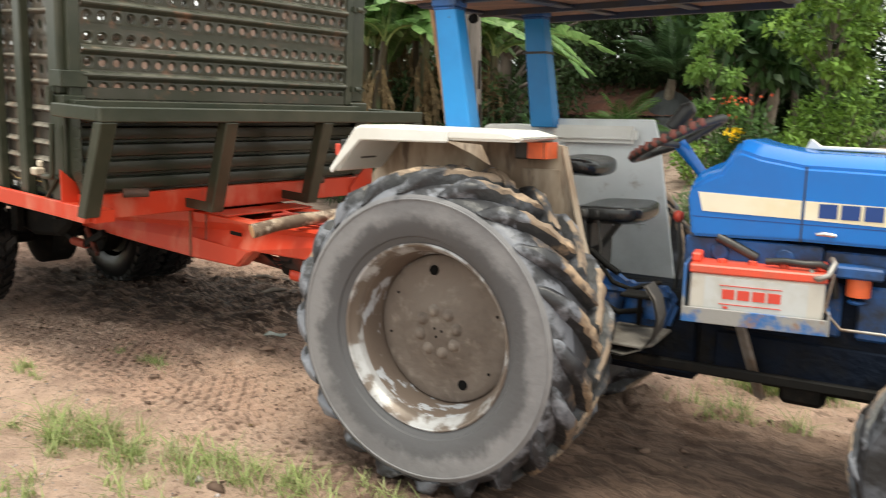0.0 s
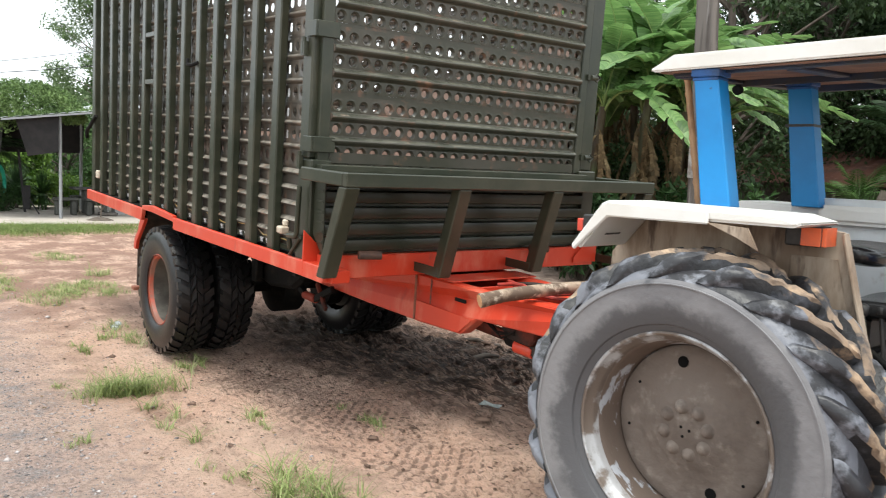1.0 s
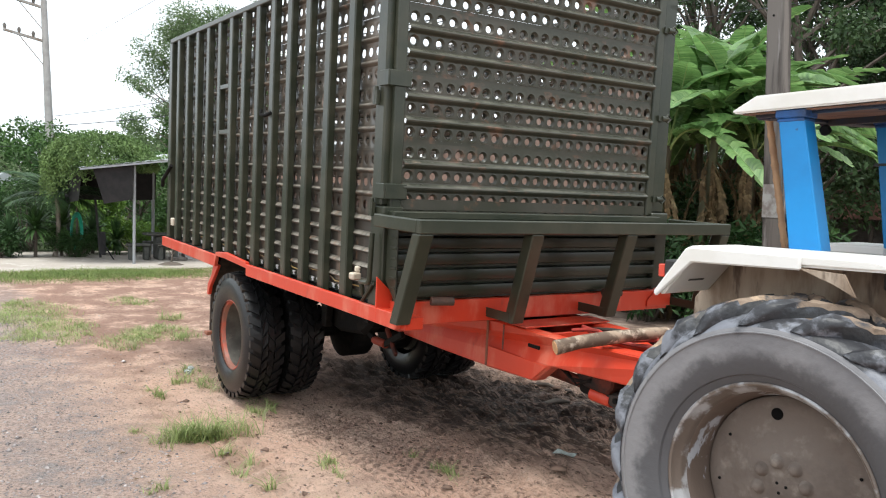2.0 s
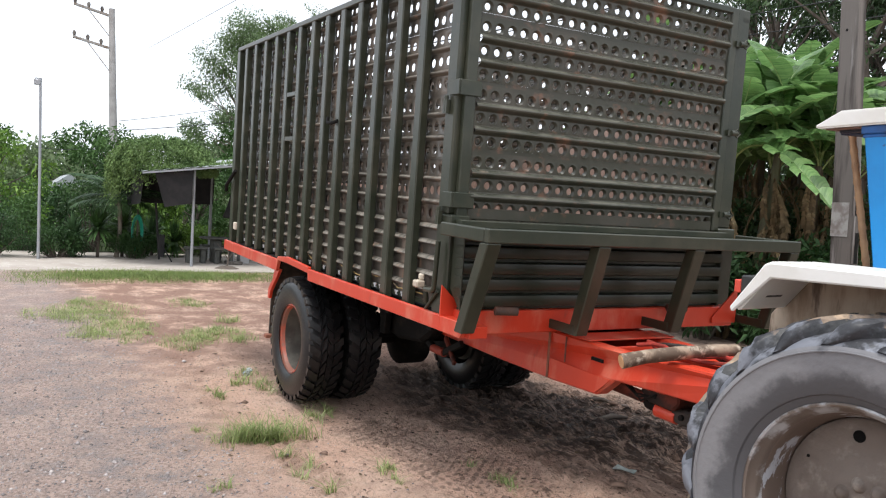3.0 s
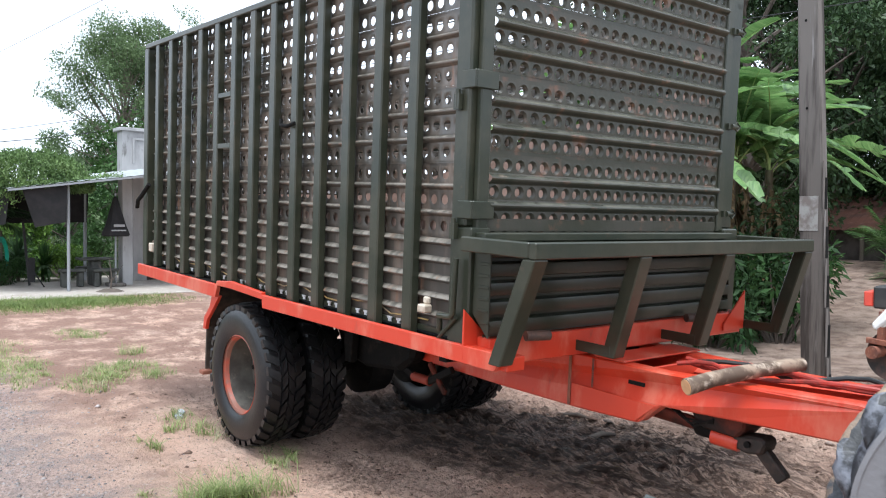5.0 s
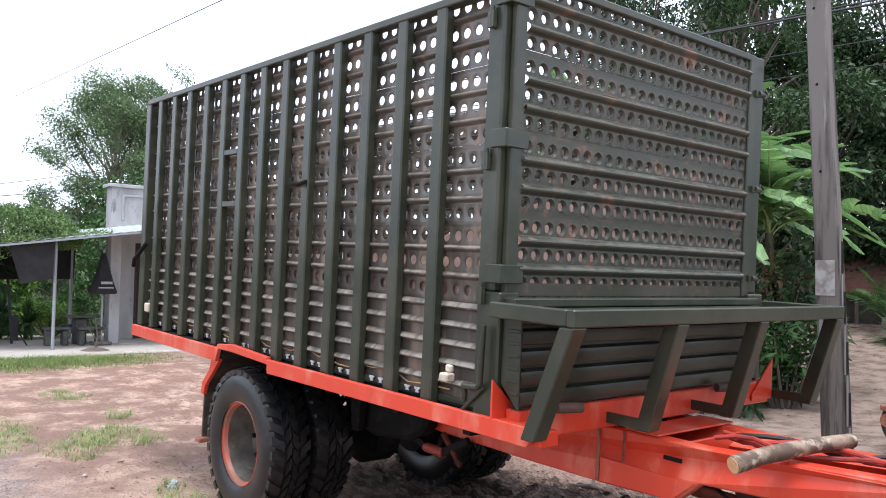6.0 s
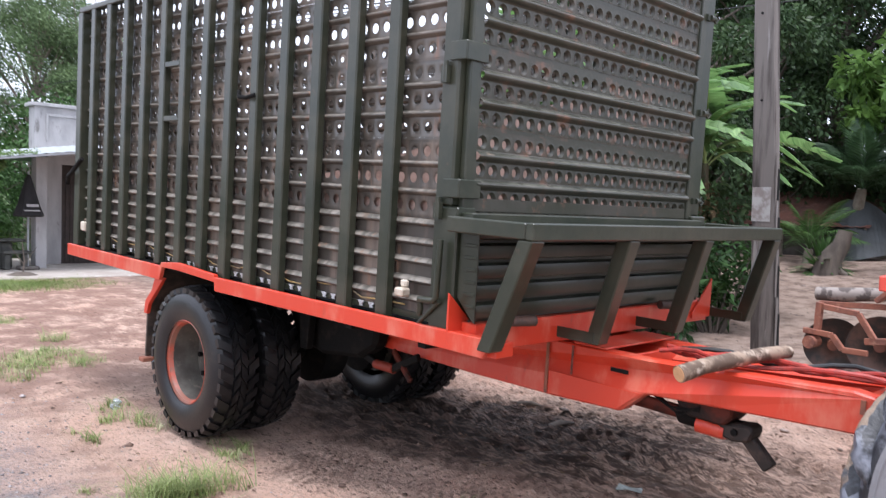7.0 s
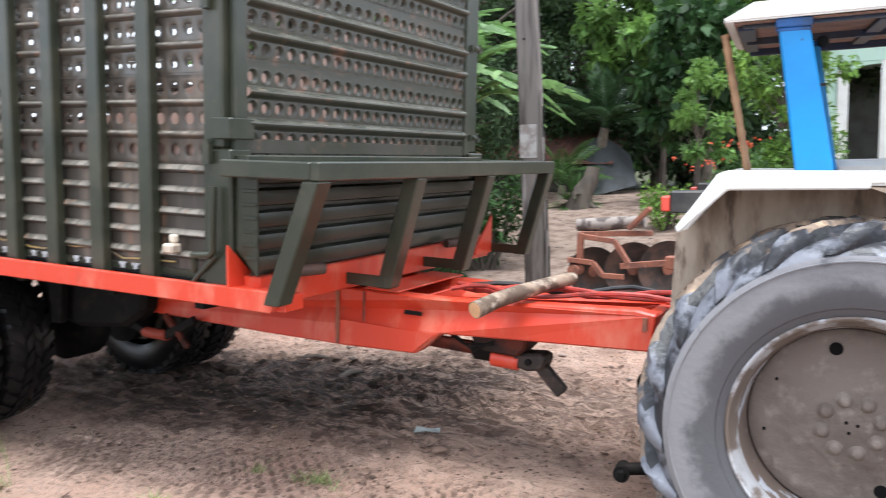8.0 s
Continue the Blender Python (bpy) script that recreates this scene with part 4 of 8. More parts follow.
for y in (0.68, 1.62):
    s = Shape()
    for k in range(5):
        half = 0.62 - 0.1 * k
        pts = [(-2.66 + half * t, y, 0.44 + 0.035 * k + 0.10 * (1 - (1 - (half * t / 0.62) ** 2))) for t in (-1, -0.5, 0, 0.5, 1)]
        for a, b in zip(pts, pts[1:]):
            s.bar(a, b, 0.08, 0.03)
    part("leaf_spring", s, GREASE, trailer)
part("axle_beam", Shape().box(-2.75, -2.57, 0.64, 1.66, 0.34, 0.50), GREASE, axle, bevel=0.02)
for y in (0.60, 1.70):
    for x in (-3.28, -2.04):
        part("spring_hanger", Shape().prism([(x - 0.08, 0.90), (x + 0.08, 0.90), (x + 0.04, 0.50), (x - 0.04, 0.50)], 1, y - 0.03, y + 0.03), GREASE, trailer, bevel=0.006)
for y in (0.72, 1.58):
    part("brake_chamber", Shape().tube([(-2.42, y, 0.52), (-2.40, y, 0.52), (-2.26, y, 0.54), (-2.24, y, 0.54)], [0.05, 0.085, 0.085, 0.05], 14), GREASE, trailer, smooth=40)
part("air_tank", Shape().tube([(-1.75, 1.1, 0.68), (-1.73, 1.1, 0.68), (-1.20, 1.1, 0.68), (-1.18, 1.1, 0.68)], [0.10, 0.15, 0.15, 0.10], 18), GREASE, trailer, smooth=40)
part("link_arm", Shape().bar((-1.25, 0.74, 0.62), (-1.02, 0.70, 0.46), 0.03, 0.04), RUST_DARK, trailer, bevel=0.008)
# mudflaps
for y0, y1 in ((0.02, 0.62), (1.68, 2.28)):
    flap = part("mudflap", Shape().prism([(-3.13, 0.96), (-3.11, 0.96), (-3.31, 0.74), (-3.385, 0.60), (-3.40, 0.24), (-3.42, 0.24), (-3.405, 0.62), (-3.33, 0.76)], 1, y0, y1), FLAP_RUBBER, trailer, "muddy black rubber mudflap", bevel=0.004)
    part("flap_bracket", Shape().prism([(-3.03, 0.91), (-3.17, 0.91), (-3.22, 0.80), (-3.33, 0.70), (-3.35, 0.60), (-3.30, 0.60), (-3.27, 0.68), (-3.14, 0.80)], 1, y0 - 0.05, y0 - 0.02), ORANGE, flap, bevel=0.003)
    part("flap_bar", Shape().box(-3.44, -3.36, y0 - 0.04, y1, 0.20, 0.235), RUST, flap, bevel=0.006)


def truck_wheel(m, parent, dish):
    """A heavy block-tread truck tyre on an orange rim; outer face towards -y."""
    rim = [(0.300, 0.00), (0.306, 0.004), (0.306, 0.014), (0.286, 0.022), (0.275, 0.05), (0.262, 0.20), (0.262, dish), (0.12, dish), (0.11, dish - 0.02), (0.0, dish - 0.02)]
    wheel = part("wheel", Shape().lathe(rim[:5], 48), RIM_ORANGE, parent, "orange steel rim with worn paint", smooth=40, m=m)
    part("rim_barrel", Shape().lathe(rim[4:], 40), GREY_RIM_DARK, wheel, smooth=40)
    if dish > 0.2:
        nut = as_mesh("wheel_nut", Shape().tube([(0, -0.03, 0), (0, 0, 0)], 0.018, 6), GREASE)
        for k in range(8):
            a = 2 * math.pi * k / 8
            part("wheel_nut", nut, None, wheel, m=Matrix.Translation((0.19 * math.cos(a), dish, 0.19 * math.sin(a))))
    R, w = 0.545, 0.285
    prof = [(0.300, 0.008), (0.33, -0.012), (0.40, -0.024), (0.46, -0.018), (0.505, 0.006), (0.528, 0.022), (0.532, 0.05), (0.532, w - 0.05), (0.528, w - 0.022), (0.505, w - 0.006), (0.46, w + 0.018), (0.40, w + 0.024), (0.33, w + 0.012), (0.300, w - 0.008)]
    tyre, blocks = Shape().lathe(prof, 72), Shape()
    count = 32
    for k in range(count):
        for row, (y0, y1, shift) in enumerate(((-0.006, 0.082, 0.0), (0.094, 0.138, 0.5), (0.147, 0.191, 0.0), (0.203, w + 0.006, 0.5))):
            a0 = 2 * math.pi * (k + shift) / count
            da = 2 * math.pi / count * (0.30 if row in (0, 3) else 0.38)
            skew = 0.05 if row % 2 else -0.05
            edge = row in (0, 3)
            verts = []
            for rr in (0.50 if edge else 0.52, R + (0.008 if edge else 0.010)):
                for yy_, sk in ((y0, -skew), (y1, skew)):
                    lower = 0.016 if edge and ((row == 0 and yy_ == y0) or (row == 3 and yy_ == y1)) and rr > 0.53 else 0.0
                    for e in (-da, da):
                        a = a0 + e + sk
                        verts.append(((rr - lower) * math.cos(a), yy_, (rr - lower) * math.sin(a)))
            blocks.add(verts, [(0, 1, 3, 2), (4, 6, 7, 5), (0, 4, 5, 1), (2, 3, 7, 6), (0, 2, 6, 4), (1, 5, 7, 3)])
    carcass = part("tyre", tyre, RUBBER, wheel, "black block-tread truck tyre", smooth=30)
    tagged(part("tread_block", blocks, RUBBER, carcass), kind="stuff")
    return wheel


GREY_RIM_DARK = node_mat("dusty_olive_rim_inside", (0.13, 0.12, 0.10), 0.7, second=(0.07, 0.06, 0.05), scale=5.0, third=(0.24, 0.20, 0.16), scale3=12.0, bump=0.3)
HUB = Matrix.Translation((-2.65, -0.028, 0.345))
first = truck_wheel(HUB, trailer, 0.24)
for y, spin in ((0.32, 1.0), (WIDE + 0.028, 0.4), (WIDE - 0.32, 2.0)):
    other = y > 1.0
    copy_thing(first, Matrix.Translation((-2.65, y, 0.345)) @ (Matrix.Rotation(math.pi, 4, "Z") if other else Matrix.Identity(4)) @ Matrix.Rotation(spin, 4, "Y"))
for y0, y1 in ((0.61, 0.76), (WIDE - 0.76, WIDE - 0.61)):
    part("brake_drum", Shape().tube([(-2.65, y0, 0.345), (-2.65, y1, 0.345)], 0.24, 24), GREASE, trailer, smooth=40)
# bent rod, white connector box and wiring by the front corner
part("bent_rod", Shape().tube([(-0.19, -0.035, 1.08), (-0.17, -0.05, 1.12), (-0.17, -0.06, 1.155), (-0.06, -0.07, 1.165), (-0.045, -0.07, 1.18), (-0.04, -0.065, 1.46)], 0.016, 10).tube([(-0.21, -0.03, 1.02), (-0.05, -0.045, 1.16)], 0.012, 8), GREEN, trailer, smooth=40)
part("connector_box", Shape().box(-0.40, -0.335, -0.03, 0.03, 1.14, 1.185).box(-0.395, -0.345, 0.005, 0.03, 1.186, 1.225), WHITE_BLOCK, trailer, "dirty white plastic connector box", bevel=0.008)
part("connector_box", Shape().box(-4.72, -4.64, -0.03, 0.03, 1.14, 1.22), WHITE_BLOCK, trailer, "dirty white plastic connector box", bevel=0.008)
pts = [(-4.6 + 0.12 * i, 0.052, 1.10 + 0.02 * math.sin(i * 0.9) + 0.012 * math.sin(i * 2.3)) for i in range(36)]
part("wiring", Shape().tube(pts, 0.0045, 6), WIRE_YELLOW, trailer, "thin yellow wiring along the sill", smooth=40)
# pale plates standing for light through gaps between the lowest sheet and the sill, two to a bay
clip = as_mesh("sheet_clip", Shape().prism([(-0.026, 1.064), (0.026, 1.064), (0.018, 1.052), (0.010, 1.050), (0.014, 1.036), (-0.014, 1.036), (-0.010, 1.050), (-0.020, 1.052)], 1, 0.032, 0.04), GAP_LIGHT)
for a, b in zip(SLAT_X, SLAT_X[1:]):
    for f in (0.36, 0.62):
        part("sheet_clip", clip, None, trailer, "pale plate standing for light through a sill gap", m=Matrix.Translation((a + (b - a) * f, 0, 0)))
for x, z in ((-1.90, 2.205), ):
    part("tie_hook", Shape().tube([(x + 0.05, -0.02, z + 0.02), (x, -0.05, z), (x - 0.09, -0.05, z + 0.01), (x - 0.11, -0.04, z + 0.05)], 0.014, 8), GREASE, trailer, smooth=40)
part("rear_latch", Shape().tube([(-4.72, -0.03, 1.78), (-4.86, -0.06, 1.66), (-4.95, -0.06, 1.62), (-5.0, -0.05, 1.55)], 0.02, 8), GREASE, trailer, smooth=40)
# log laid across the drawbar
log = Shape()
pts = [(0.915, 0.55, 0.935), (0.962, 0.68, 0.966), (1.02, 0.83, 0.988), (1.09, 1.0, 1.012), (1.15, 1.15, 1.022)]
pts = [tuple(pose(0, 0, 0, 0, TILT, 0) @ Vector(p)) for p in pts]
log_thing = part("log", log.tube(pts, [0.041, 0.037, 0.038, 0.033, 0.033], 14), BARK_LOG, None, smooth=50)
tagged(log_thing, "cut pale branch log lying across the orange drawbar", "log")
d = (Vector(pts[0]) - Vector(pts[1])).normalized()
part("cut_end", Shape().tube([Vector(pts[0]) + d * 0.001, Vector(pts[0]) + d * 0.004], 0.036, 14), CUT_WOOD, log_thing, "freshly cut orange wood end")
# ---- tractor; local x ahead from the rear axle, y to its far side, z up ----
tractor = thing("tractor", pose(2.473, 0.201, 0, 0, 0, 7.0), "old blue and white canopied tractor with muddy tyres", "tractor")
MID, AXLE = 0.87, 0.655


def lug_tyre(R, w, count, lug_h, rim_r, lug_w, seed=3):
    """Carcass, tread floor and chevron lugs of a farm tyre, its outer side at y 0. The lugs curl over the shoulder and die out on the sidewall."""
    rng = np.random.default_rng(seed)
    base = R - lug_h
    c, k = w / 2, base - rim_r
    prof = [(rim_r, 0.0), (rim_r + 0.02, -0.012), (rim_r + 0.03, -0.016), (rim_r + 0.034, -0.026), (rim_r + k * 0.30, -0.043), (rim_r + k * 0.52, -0.050), (rim_r + k * 0.70, -0.047),
            (rim_r + k * 0.715, -0.0475), (rim_r + k * 0.72, -0.0515), (rim_r + k * 0.735, -0.0515), (rim_r + k * 0.74, -0.046), (rim_r + k * 0.80, -0.040), (rim_r + k * 0.87, -0.026), (rim_r + k * 0.92, -0.008), (base - 0.012, 0.022), (base - 0.005, 0.05)]
    tread = [(base - 0.005, 0.05), (base - 0.001, 0.08), (base, c), (base - 0.001, w - 0.08), (base - 0.005, w - 0.05)]
    body = Shape().lathe(prof, 96).lathe([(r, w - y) for r, y in prof], 96)
    band = Shape().lathe(tread, 96)
    # the path that a lug follows: across the tread floor, over the shoulder, down the sidewall
    line = [(base, c + 0.018), (base, c * 0.55), (base - 0.003, 0.06), (base - 0.010, 0.022), (base - k * 0.075, -0.006), (base - k * 0.125, -0.022), (base - k * 0.185, -0.036)]
    steps = [0.0]
    for (r0, y0), (r1, y1) in zip(line, line[1:]):
        steps.append(steps[-1] + math.hypot(r1 - r0, y1 - y0))
    n = 16
    across = ((-0.95, -0.15), (-0.62, 0.72), (-0.48, 0.97), (0.0, 1.0), (0.48, 0.97), (0.62, 0.72), (0.95, -0.15))
    m = len(across)
    lugs = Shape()
    for side in (0, 1):
        for q in range(count):
            a0 = 2 * math.pi * (q + 0.5 * side) / count + rng.normal() * 0.006
            verts = []
            worn = rng.uniform(0.86, 1.0)
            for i in range(n + 1):
                t = i / n
                d = t * steps[-1]
                j = max(x for x in range(len(steps) - 1) if steps[x] <= d + 1e-9)
                f = (d - steps[j]) / (steps[j + 1] - steps[j])
                r0, y0 = (line[j][e] * (1 - f) + line[j + 1][e] * f for e in (0, 1))
                lean = smoothstep(0.50, 1.0, t) * 1.10
                up_r, up_y = math.cos(lean), -math.sin(lean)
                high = lug_h * worn * float(1 - 0.82 * smoothstep(0.70, 1.0, t))
                wide = lug_w * (0.72 + 0.42 * t) * (1 - 0.55 * max(0.0, (t - 0.80) / 0.20) ** 2) / R
                sweep = 0.46 * t**1.12
                for e, h in across:
                    bump = 1 + 0.10 * rng.normal() * (0.3 if abs(e) > 0.9 else 1.0)
                    r = r0 + up_r * high * h * (bump if h > 0.5 else 1) * (0.97 + 0.03 * bump)
                    y = y0 + up_y * high * h
                    ang = a0 + sweep + e * wide * (1 + 0.05 * rng.normal())
                    verts.append((min(r, R) * math.cos(ang), y if side == 0 else w - y, min(r, R) * math.sin(ang)))
            faces = [(i * m + j, i * m + j + 1, (i + 1) * m + j + 1, (i + 1) * m + j) for i in range(n) for j in range(m - 1)] + [tuple(range(m)), tuple(range(n * m + m - 1, n * m - 1, -1))]
            lugs.add(verts, faces)
            lugs.slots[-len(faces):] = [(1 if i < n * 0.62 else 2) if 1 <= j <= m - 3 else (2 if i > n * 0.72 else 0) for i in range(n) for j in range(m - 1)] + [0, 0]
    return body, band, lugs


RIM_BARREL = node_mat("scraped_rim_barrel", (0.135, 0.10, 0.08), 0.65, second=(0.40, 0.415, 0.45), scale=8.0, low=0.56, high=0.61, stretch=(1, 2.5, 1), third=(0.12, 0.085, 0.07), scale3=11.0, bump=0.3)
TREAD_BAND = node_mat("muddy_tread_floor", (0.055, 0.057, 0.066), 0.55, second=(0.24, 0.165, 0.11), scale=5.0, low=0.50, high=0.60, third=(0.20, 0.205, 0.225), scale3=8.0, low3=0.58, high3=0.7, bump=0.5, bump_scale=30, bump_dist=0.01)


def rear_wheel(m, parent):
    disc = Shape().lathe([(0.318, 0.172), (0.312, 0.166), (0.27, 0.158), (0.225, 0.156), (0.20, 0.148), (0.180, 0.138), (0.155, 0.134), (0.14, 0.124), (0.12, 0.118), (0.07, 0.116), (0.05, 0.112), (0.0, 0.110)], 64)
    wheel = part("rear_wheel", disc, RIM_GREY, parent, "dusty grey dished wheel disc", smooth=50, m=m)
    rim = part("rim", Shape().lathe([(0.384, 0.012), (0.391, 0.004), (0.390, -0.006), (0.384, -0.010), (0.377, -0.006), (0.370, 0.016), (0.360, 0.026), (0.354, 0.040), (0.349, 0.058)], 72), RIM_WORN, wheel, "worn silver rim edge", smooth=40)
    part("rim_barrel", Shape().lathe([(0.349, 0.058), (0.346, 0.062), (0.342, 0.09), (0.326, 0.14), (0.322, 0.20), (0.318, 0.20), (0.318, 0.173)], 72), RIM_BARREL, rim, "dusty brown rim barrel with scraped paint", smooth=40)
    nut = Shape().lathe([(0.044, 0.004), (0.032, -0.001), (0.026, -0.008), (0.023, -0.016), (0.017, -0.023), (0.009, -0.026), (0.0, -0.0265)], 14)
    nut_mesh = as_mesh("wheel_nut", nut, RIM_GREY, smooth=60)
    for k in range(8):
        a = 2 * math.pi * (k + 0.3) / 8
        part("wheel_nut", nut_mesh, None, wheel, m=Matrix.Translation((0.090 * math.cos(a), 0.118, 0.090 * math.sin(a))) @ Matrix.Scale(0.88, 4))
    for a, r in ((radians(101), 0.255), (radians(-66), 0.245)):
        part("disc_hole", Shape().tube([(r * math.cos(a), 0.1535, r * math.sin(a)), (r * math.cos(a), 0.17, r * math.sin(a))], 0.022, 16), BLACK_HOLE, wheel)
    for a, r, q in ((radians(190), 0.27, 0.006), (radians(150), 0.265, 0.006), (radians(20), 0.27, 0.006), (radians(-35), 0.27, 0.006), (0.3, 0.02, 0.006), (2.4, 0.02, 0.006), (4.4, 0.022, 0.006)):
        y = 0.1545 if r > 0.1 else 0.1095
        part("bolt_hole", Shape().tube([(r * math.cos(a), y, r * math.sin(a)), (r * math.cos(a), y + 0.01, r * math.sin(a))], q, 8), BLACK_HOLE, wheel)
    body, band, lugs = lug_tyre(0.692, 0.37, 20, 0.056, 0.386, 0.062)
    for i, face in enumerate(body.f):
        body.slots[i] = 1 if sum(math.hypot(body.v[j][0], body.v[j][2]) for j in face) / len(face) > 0.592 else 0
    tyre = part("tyre", body, [TYRE_WALL, LUG_SHOULDER], wheel, "dusty grey tractor tyre", smooth=40)
    part("tread_band", band, TREAD_BAND, tyre, "dark tread floor packed with mud", smooth=50)
    tagged(part("tread_lug", lugs, [LUG_RUBBER, LUG_TOP, LUG_SHOULDER], tyre, "worn chevron lugs caked with mud", smooth=55), kind="stuff")
    return wheel


BLACK_HOLE = node_mat("dark_hole", (0.006, 0.006, 0.006), 0.9, shine=0.1, bump=0)
near = rear_wheel(Matrix.Translation((0, 0, AXLE)), tractor)
copy_thing(near, Matrix.Translation((0, 2 * MID, AXLE)) @ Matrix.Rotation(math.pi, 4, "Z") @ Matrix.Rotation(0.7, 4, "Y"))


def fender(y_lip, y_plate, mat):
    """A wheel arch: an upright plate with a folded top and a raking front edge."""
    d = 1 if y_plate > y_lip else -1
    plate = part("fender", Shape().prism([(-0.60, 1.26), (-0.44, 1.455), (0.10, 1.455), (0.385, 1.43), (0.48, 1.05), (0.60, 0.72), (0.62, 0.55), (0.42, 0.55), (0.2, 0.6), (-0.2, 0.8), (-0.62, 0.95)], 1, y_plate, y_plate + 0.012 * d), mat, tractor, "dented fender with dried mud splashes", bevel=0.003)
    top = [(-0.555, 1.292), (-0.53, 1.30), (-0.40, 1.452), (0.05, 1.448), (0.13, 1.41), (0.30, 1.445), (0.37, 1.45), (0.37, 1.465), (0.27, 1.49), (-0.41, 1.50), (-0.435, 1.49), (-0.565, 1.31)]
    part("fender_top", Shape().prism(top[:4] + [(0.12, 1.448), (0.33, 1.448)] + top[7:], 1, y_lip, y_plate - 0.001 * d), WHITE, plate, "white painted fender top", bevel=0.012, segments=2)
    part("lip", Shape().prism([(-0.56, 1.285), (-0.40, 1.435), (0.03, 1.437), (0.03, 1.488), (-0.405, 1.496), (-0.43, 1.487), (-0.572, 1.305)], 1, min(y_lip - 0.014 * d, y_lip + 0.004 * d), max(y_lip - 0.014 * d, y_lip + 0.004 * d)), WHITE, plate, bevel=0.006)
    part("front_skirt", Shape().prism([(0.40, 1.43), (0.495, 1.06), (0.62, 0.70), (0.63, 0.55), (0.615, 0.55), (0.605, 0.69), (0.483, 1.05), (0.388, 1.42)], 1, min(y_plate - 0.045 * d, y_plate - 0.001 * d), max(y_plate - 0.045 * d, y_plate - 0.001 * d)), mat, plate, bevel=0.004)
    part("pressed_panel", Shape().prism([(0.20, 1.33), (0.37, 1.33), (0.42, 1.12), (0.50, 0.90), (0.45, 0.90), (0.36, 1.12), (0.20, 1.25)], 1, min(y_plate - 0.006 * d, y_plate - 0.001 * d), max(y_plate - 0.006 * d, y_plate - 0.001 * d)), mat, plate, bevel=0.002)
    tab = Shape().prism([(0.02, 1.445), (0.18, 1.435), (0.22, 1.36), (0.14, 1.40)], 1, y_lip - 0.006 * d, y_lip + 0.003 * d)
    part("bent_tab", tab, FENDER_INNER, plate)
    box = part("side_lamp", Shape().box(0.22, 0.35, y_plate - 0.13 * d, y_plate - 0.02 * d, 1.375, 1.447), BLACK, tractor, "black lamp box with an orange lens", bevel=0.006)
    part("lens", Shape().box(0.3505, 0.365, y_plate - 0.125 * d, y_plate - 0.025 * d, 1.378, 1.444).box(0.28, 0.35, min(y_plate - 0.133 * d, y_plate - 0.131 * d), max(y_plate - 0.133 * d, y_plate - 0.131 * d), 1.378, 1.444), LENS_ORANGE, box, bevel=0.003)
    tail = part("tail_lamp", Shape().box(-0.60, -0.48, y_plate - 0.24 * d, y_plate - 0.12 * d, 1.35, 1.43), BLACK, tractor, "black tail lamp box with a red lens", bevel=0.006)
    part("lens", Shape().box(-0.632, -0.6005, y_plate - 0.235 * d, y_plate - 0.125 * d, 1.356, 1.41), LENS_RED, tail, bevel=0.004)
    return plate


fender(0.12, 0.46, FENDER_INNER)
far_fender = fender(2 * MID - 0.10, 2 * MID - 0.46, GREY_FENDER)
part("fender_box", Shape().box(0.0, 0.44, 2 * MID - 0.54, 2 * MID - 0.477, 1.42, 1.505), WHITE, far_fender, "white moulded box on the fender", bevel=0.02, segments=2)
part("fender_shell", Shape().prism([(-0.15, 1.535), (0.51, 1.54), (0.54, 1.45), (0.60, 1.1), (0.66, 0.75), (0.64, 0.50), (-0.15, 0.50)], 1, 2 * MID - 0.474, 2 * MID - 0.462), GREY_FENDER, far_fender, bevel=0.006)
part("fender_rib", Shape().box(0.05, 0.50, 2 * MID - 0.480, 2 * MID - 0.4745, 1.02, 1.028), GREY_FENDER, far_fender, bevel=0.003)


# canopy on four tapering blue pillars
def pillar(u0, u1, y, z0, z1, w0, w1):
    verts = []
    for z, w, u in ((z0, w0, u0), (z1, w1, u1)):
        verts += [(u + sx * w / 2, y + sy * 0.045, z) for sx, sy in ((-1, -1), (1, -1), (1, 1), (-1, 1))]
    p = part("canopy_pillar", Shape().add(verts, [(0, 3, 2, 1), (4, 5, 6, 7), (0, 1, 5, 4), (1, 2, 6, 5), (2, 3, 7, 6), (3, 0, 4, 7)]), PILLAR_BLUE, tractor, "tapering blue painted canopy pillar", bevel=0.005)
    part("pillar_cap", Shape().box(u1 - 0.062, u1 + 0.062, y - 0.052, y + 0.052, z1 - 0.002, z1 + 0.03).box(u1 - 0.056, u1 + 0.056, y - 0.048, y + 0.048, z1 - 0.018, z1 - 0.003), ENGINE_BLUE, p, bevel=0.004)
    return p


DARK_NAVY = node_mat("dark_navy_paint", (0.008, 0.022, 0.055), 0.5, second=(0.02, 0.02, 0.022), scale=6.0, bump=0.2)
pillar(-0.118, -0.200, 0.49, 1.49, 2.015, 0.128, 0.105)
far_pillar = pillar(-0.055, -0.130, 1.24, 1.49, 2.05, 0.13, 0.105)
part("rubber_strap", Shape().box(-0.175, -0.045, 1.19, 1.29, 1.86, 1.872), BLACK, far_pillar)
BLACK_RUBBER = node_mat("matt_black_rubber", (0.006, 0.006, 0.006), 0.9, shine=0.1, bump=0)
canopy = part("canopy", Shape().prism([(-0.43, 2.035), (-0.42, 2.025), (1.10, 2.03), (1.12, 2.05), (1.05, 2.09), (-0.32, 2.09)], 1, 0.42, 1.76), WHITE, tractor, "white sheet canopy with a wooden underside", bevel=0.012, segments=2, m=Matrix.Translation((-0.015, 0.2, 2.04)) @ Matrix.Rotation(radians(3.0), 4, "X") @ Matrix.Rotation(radians(-0.8), 4, "Y") @ Matrix.Translation((0, -0.2, -2.03)))
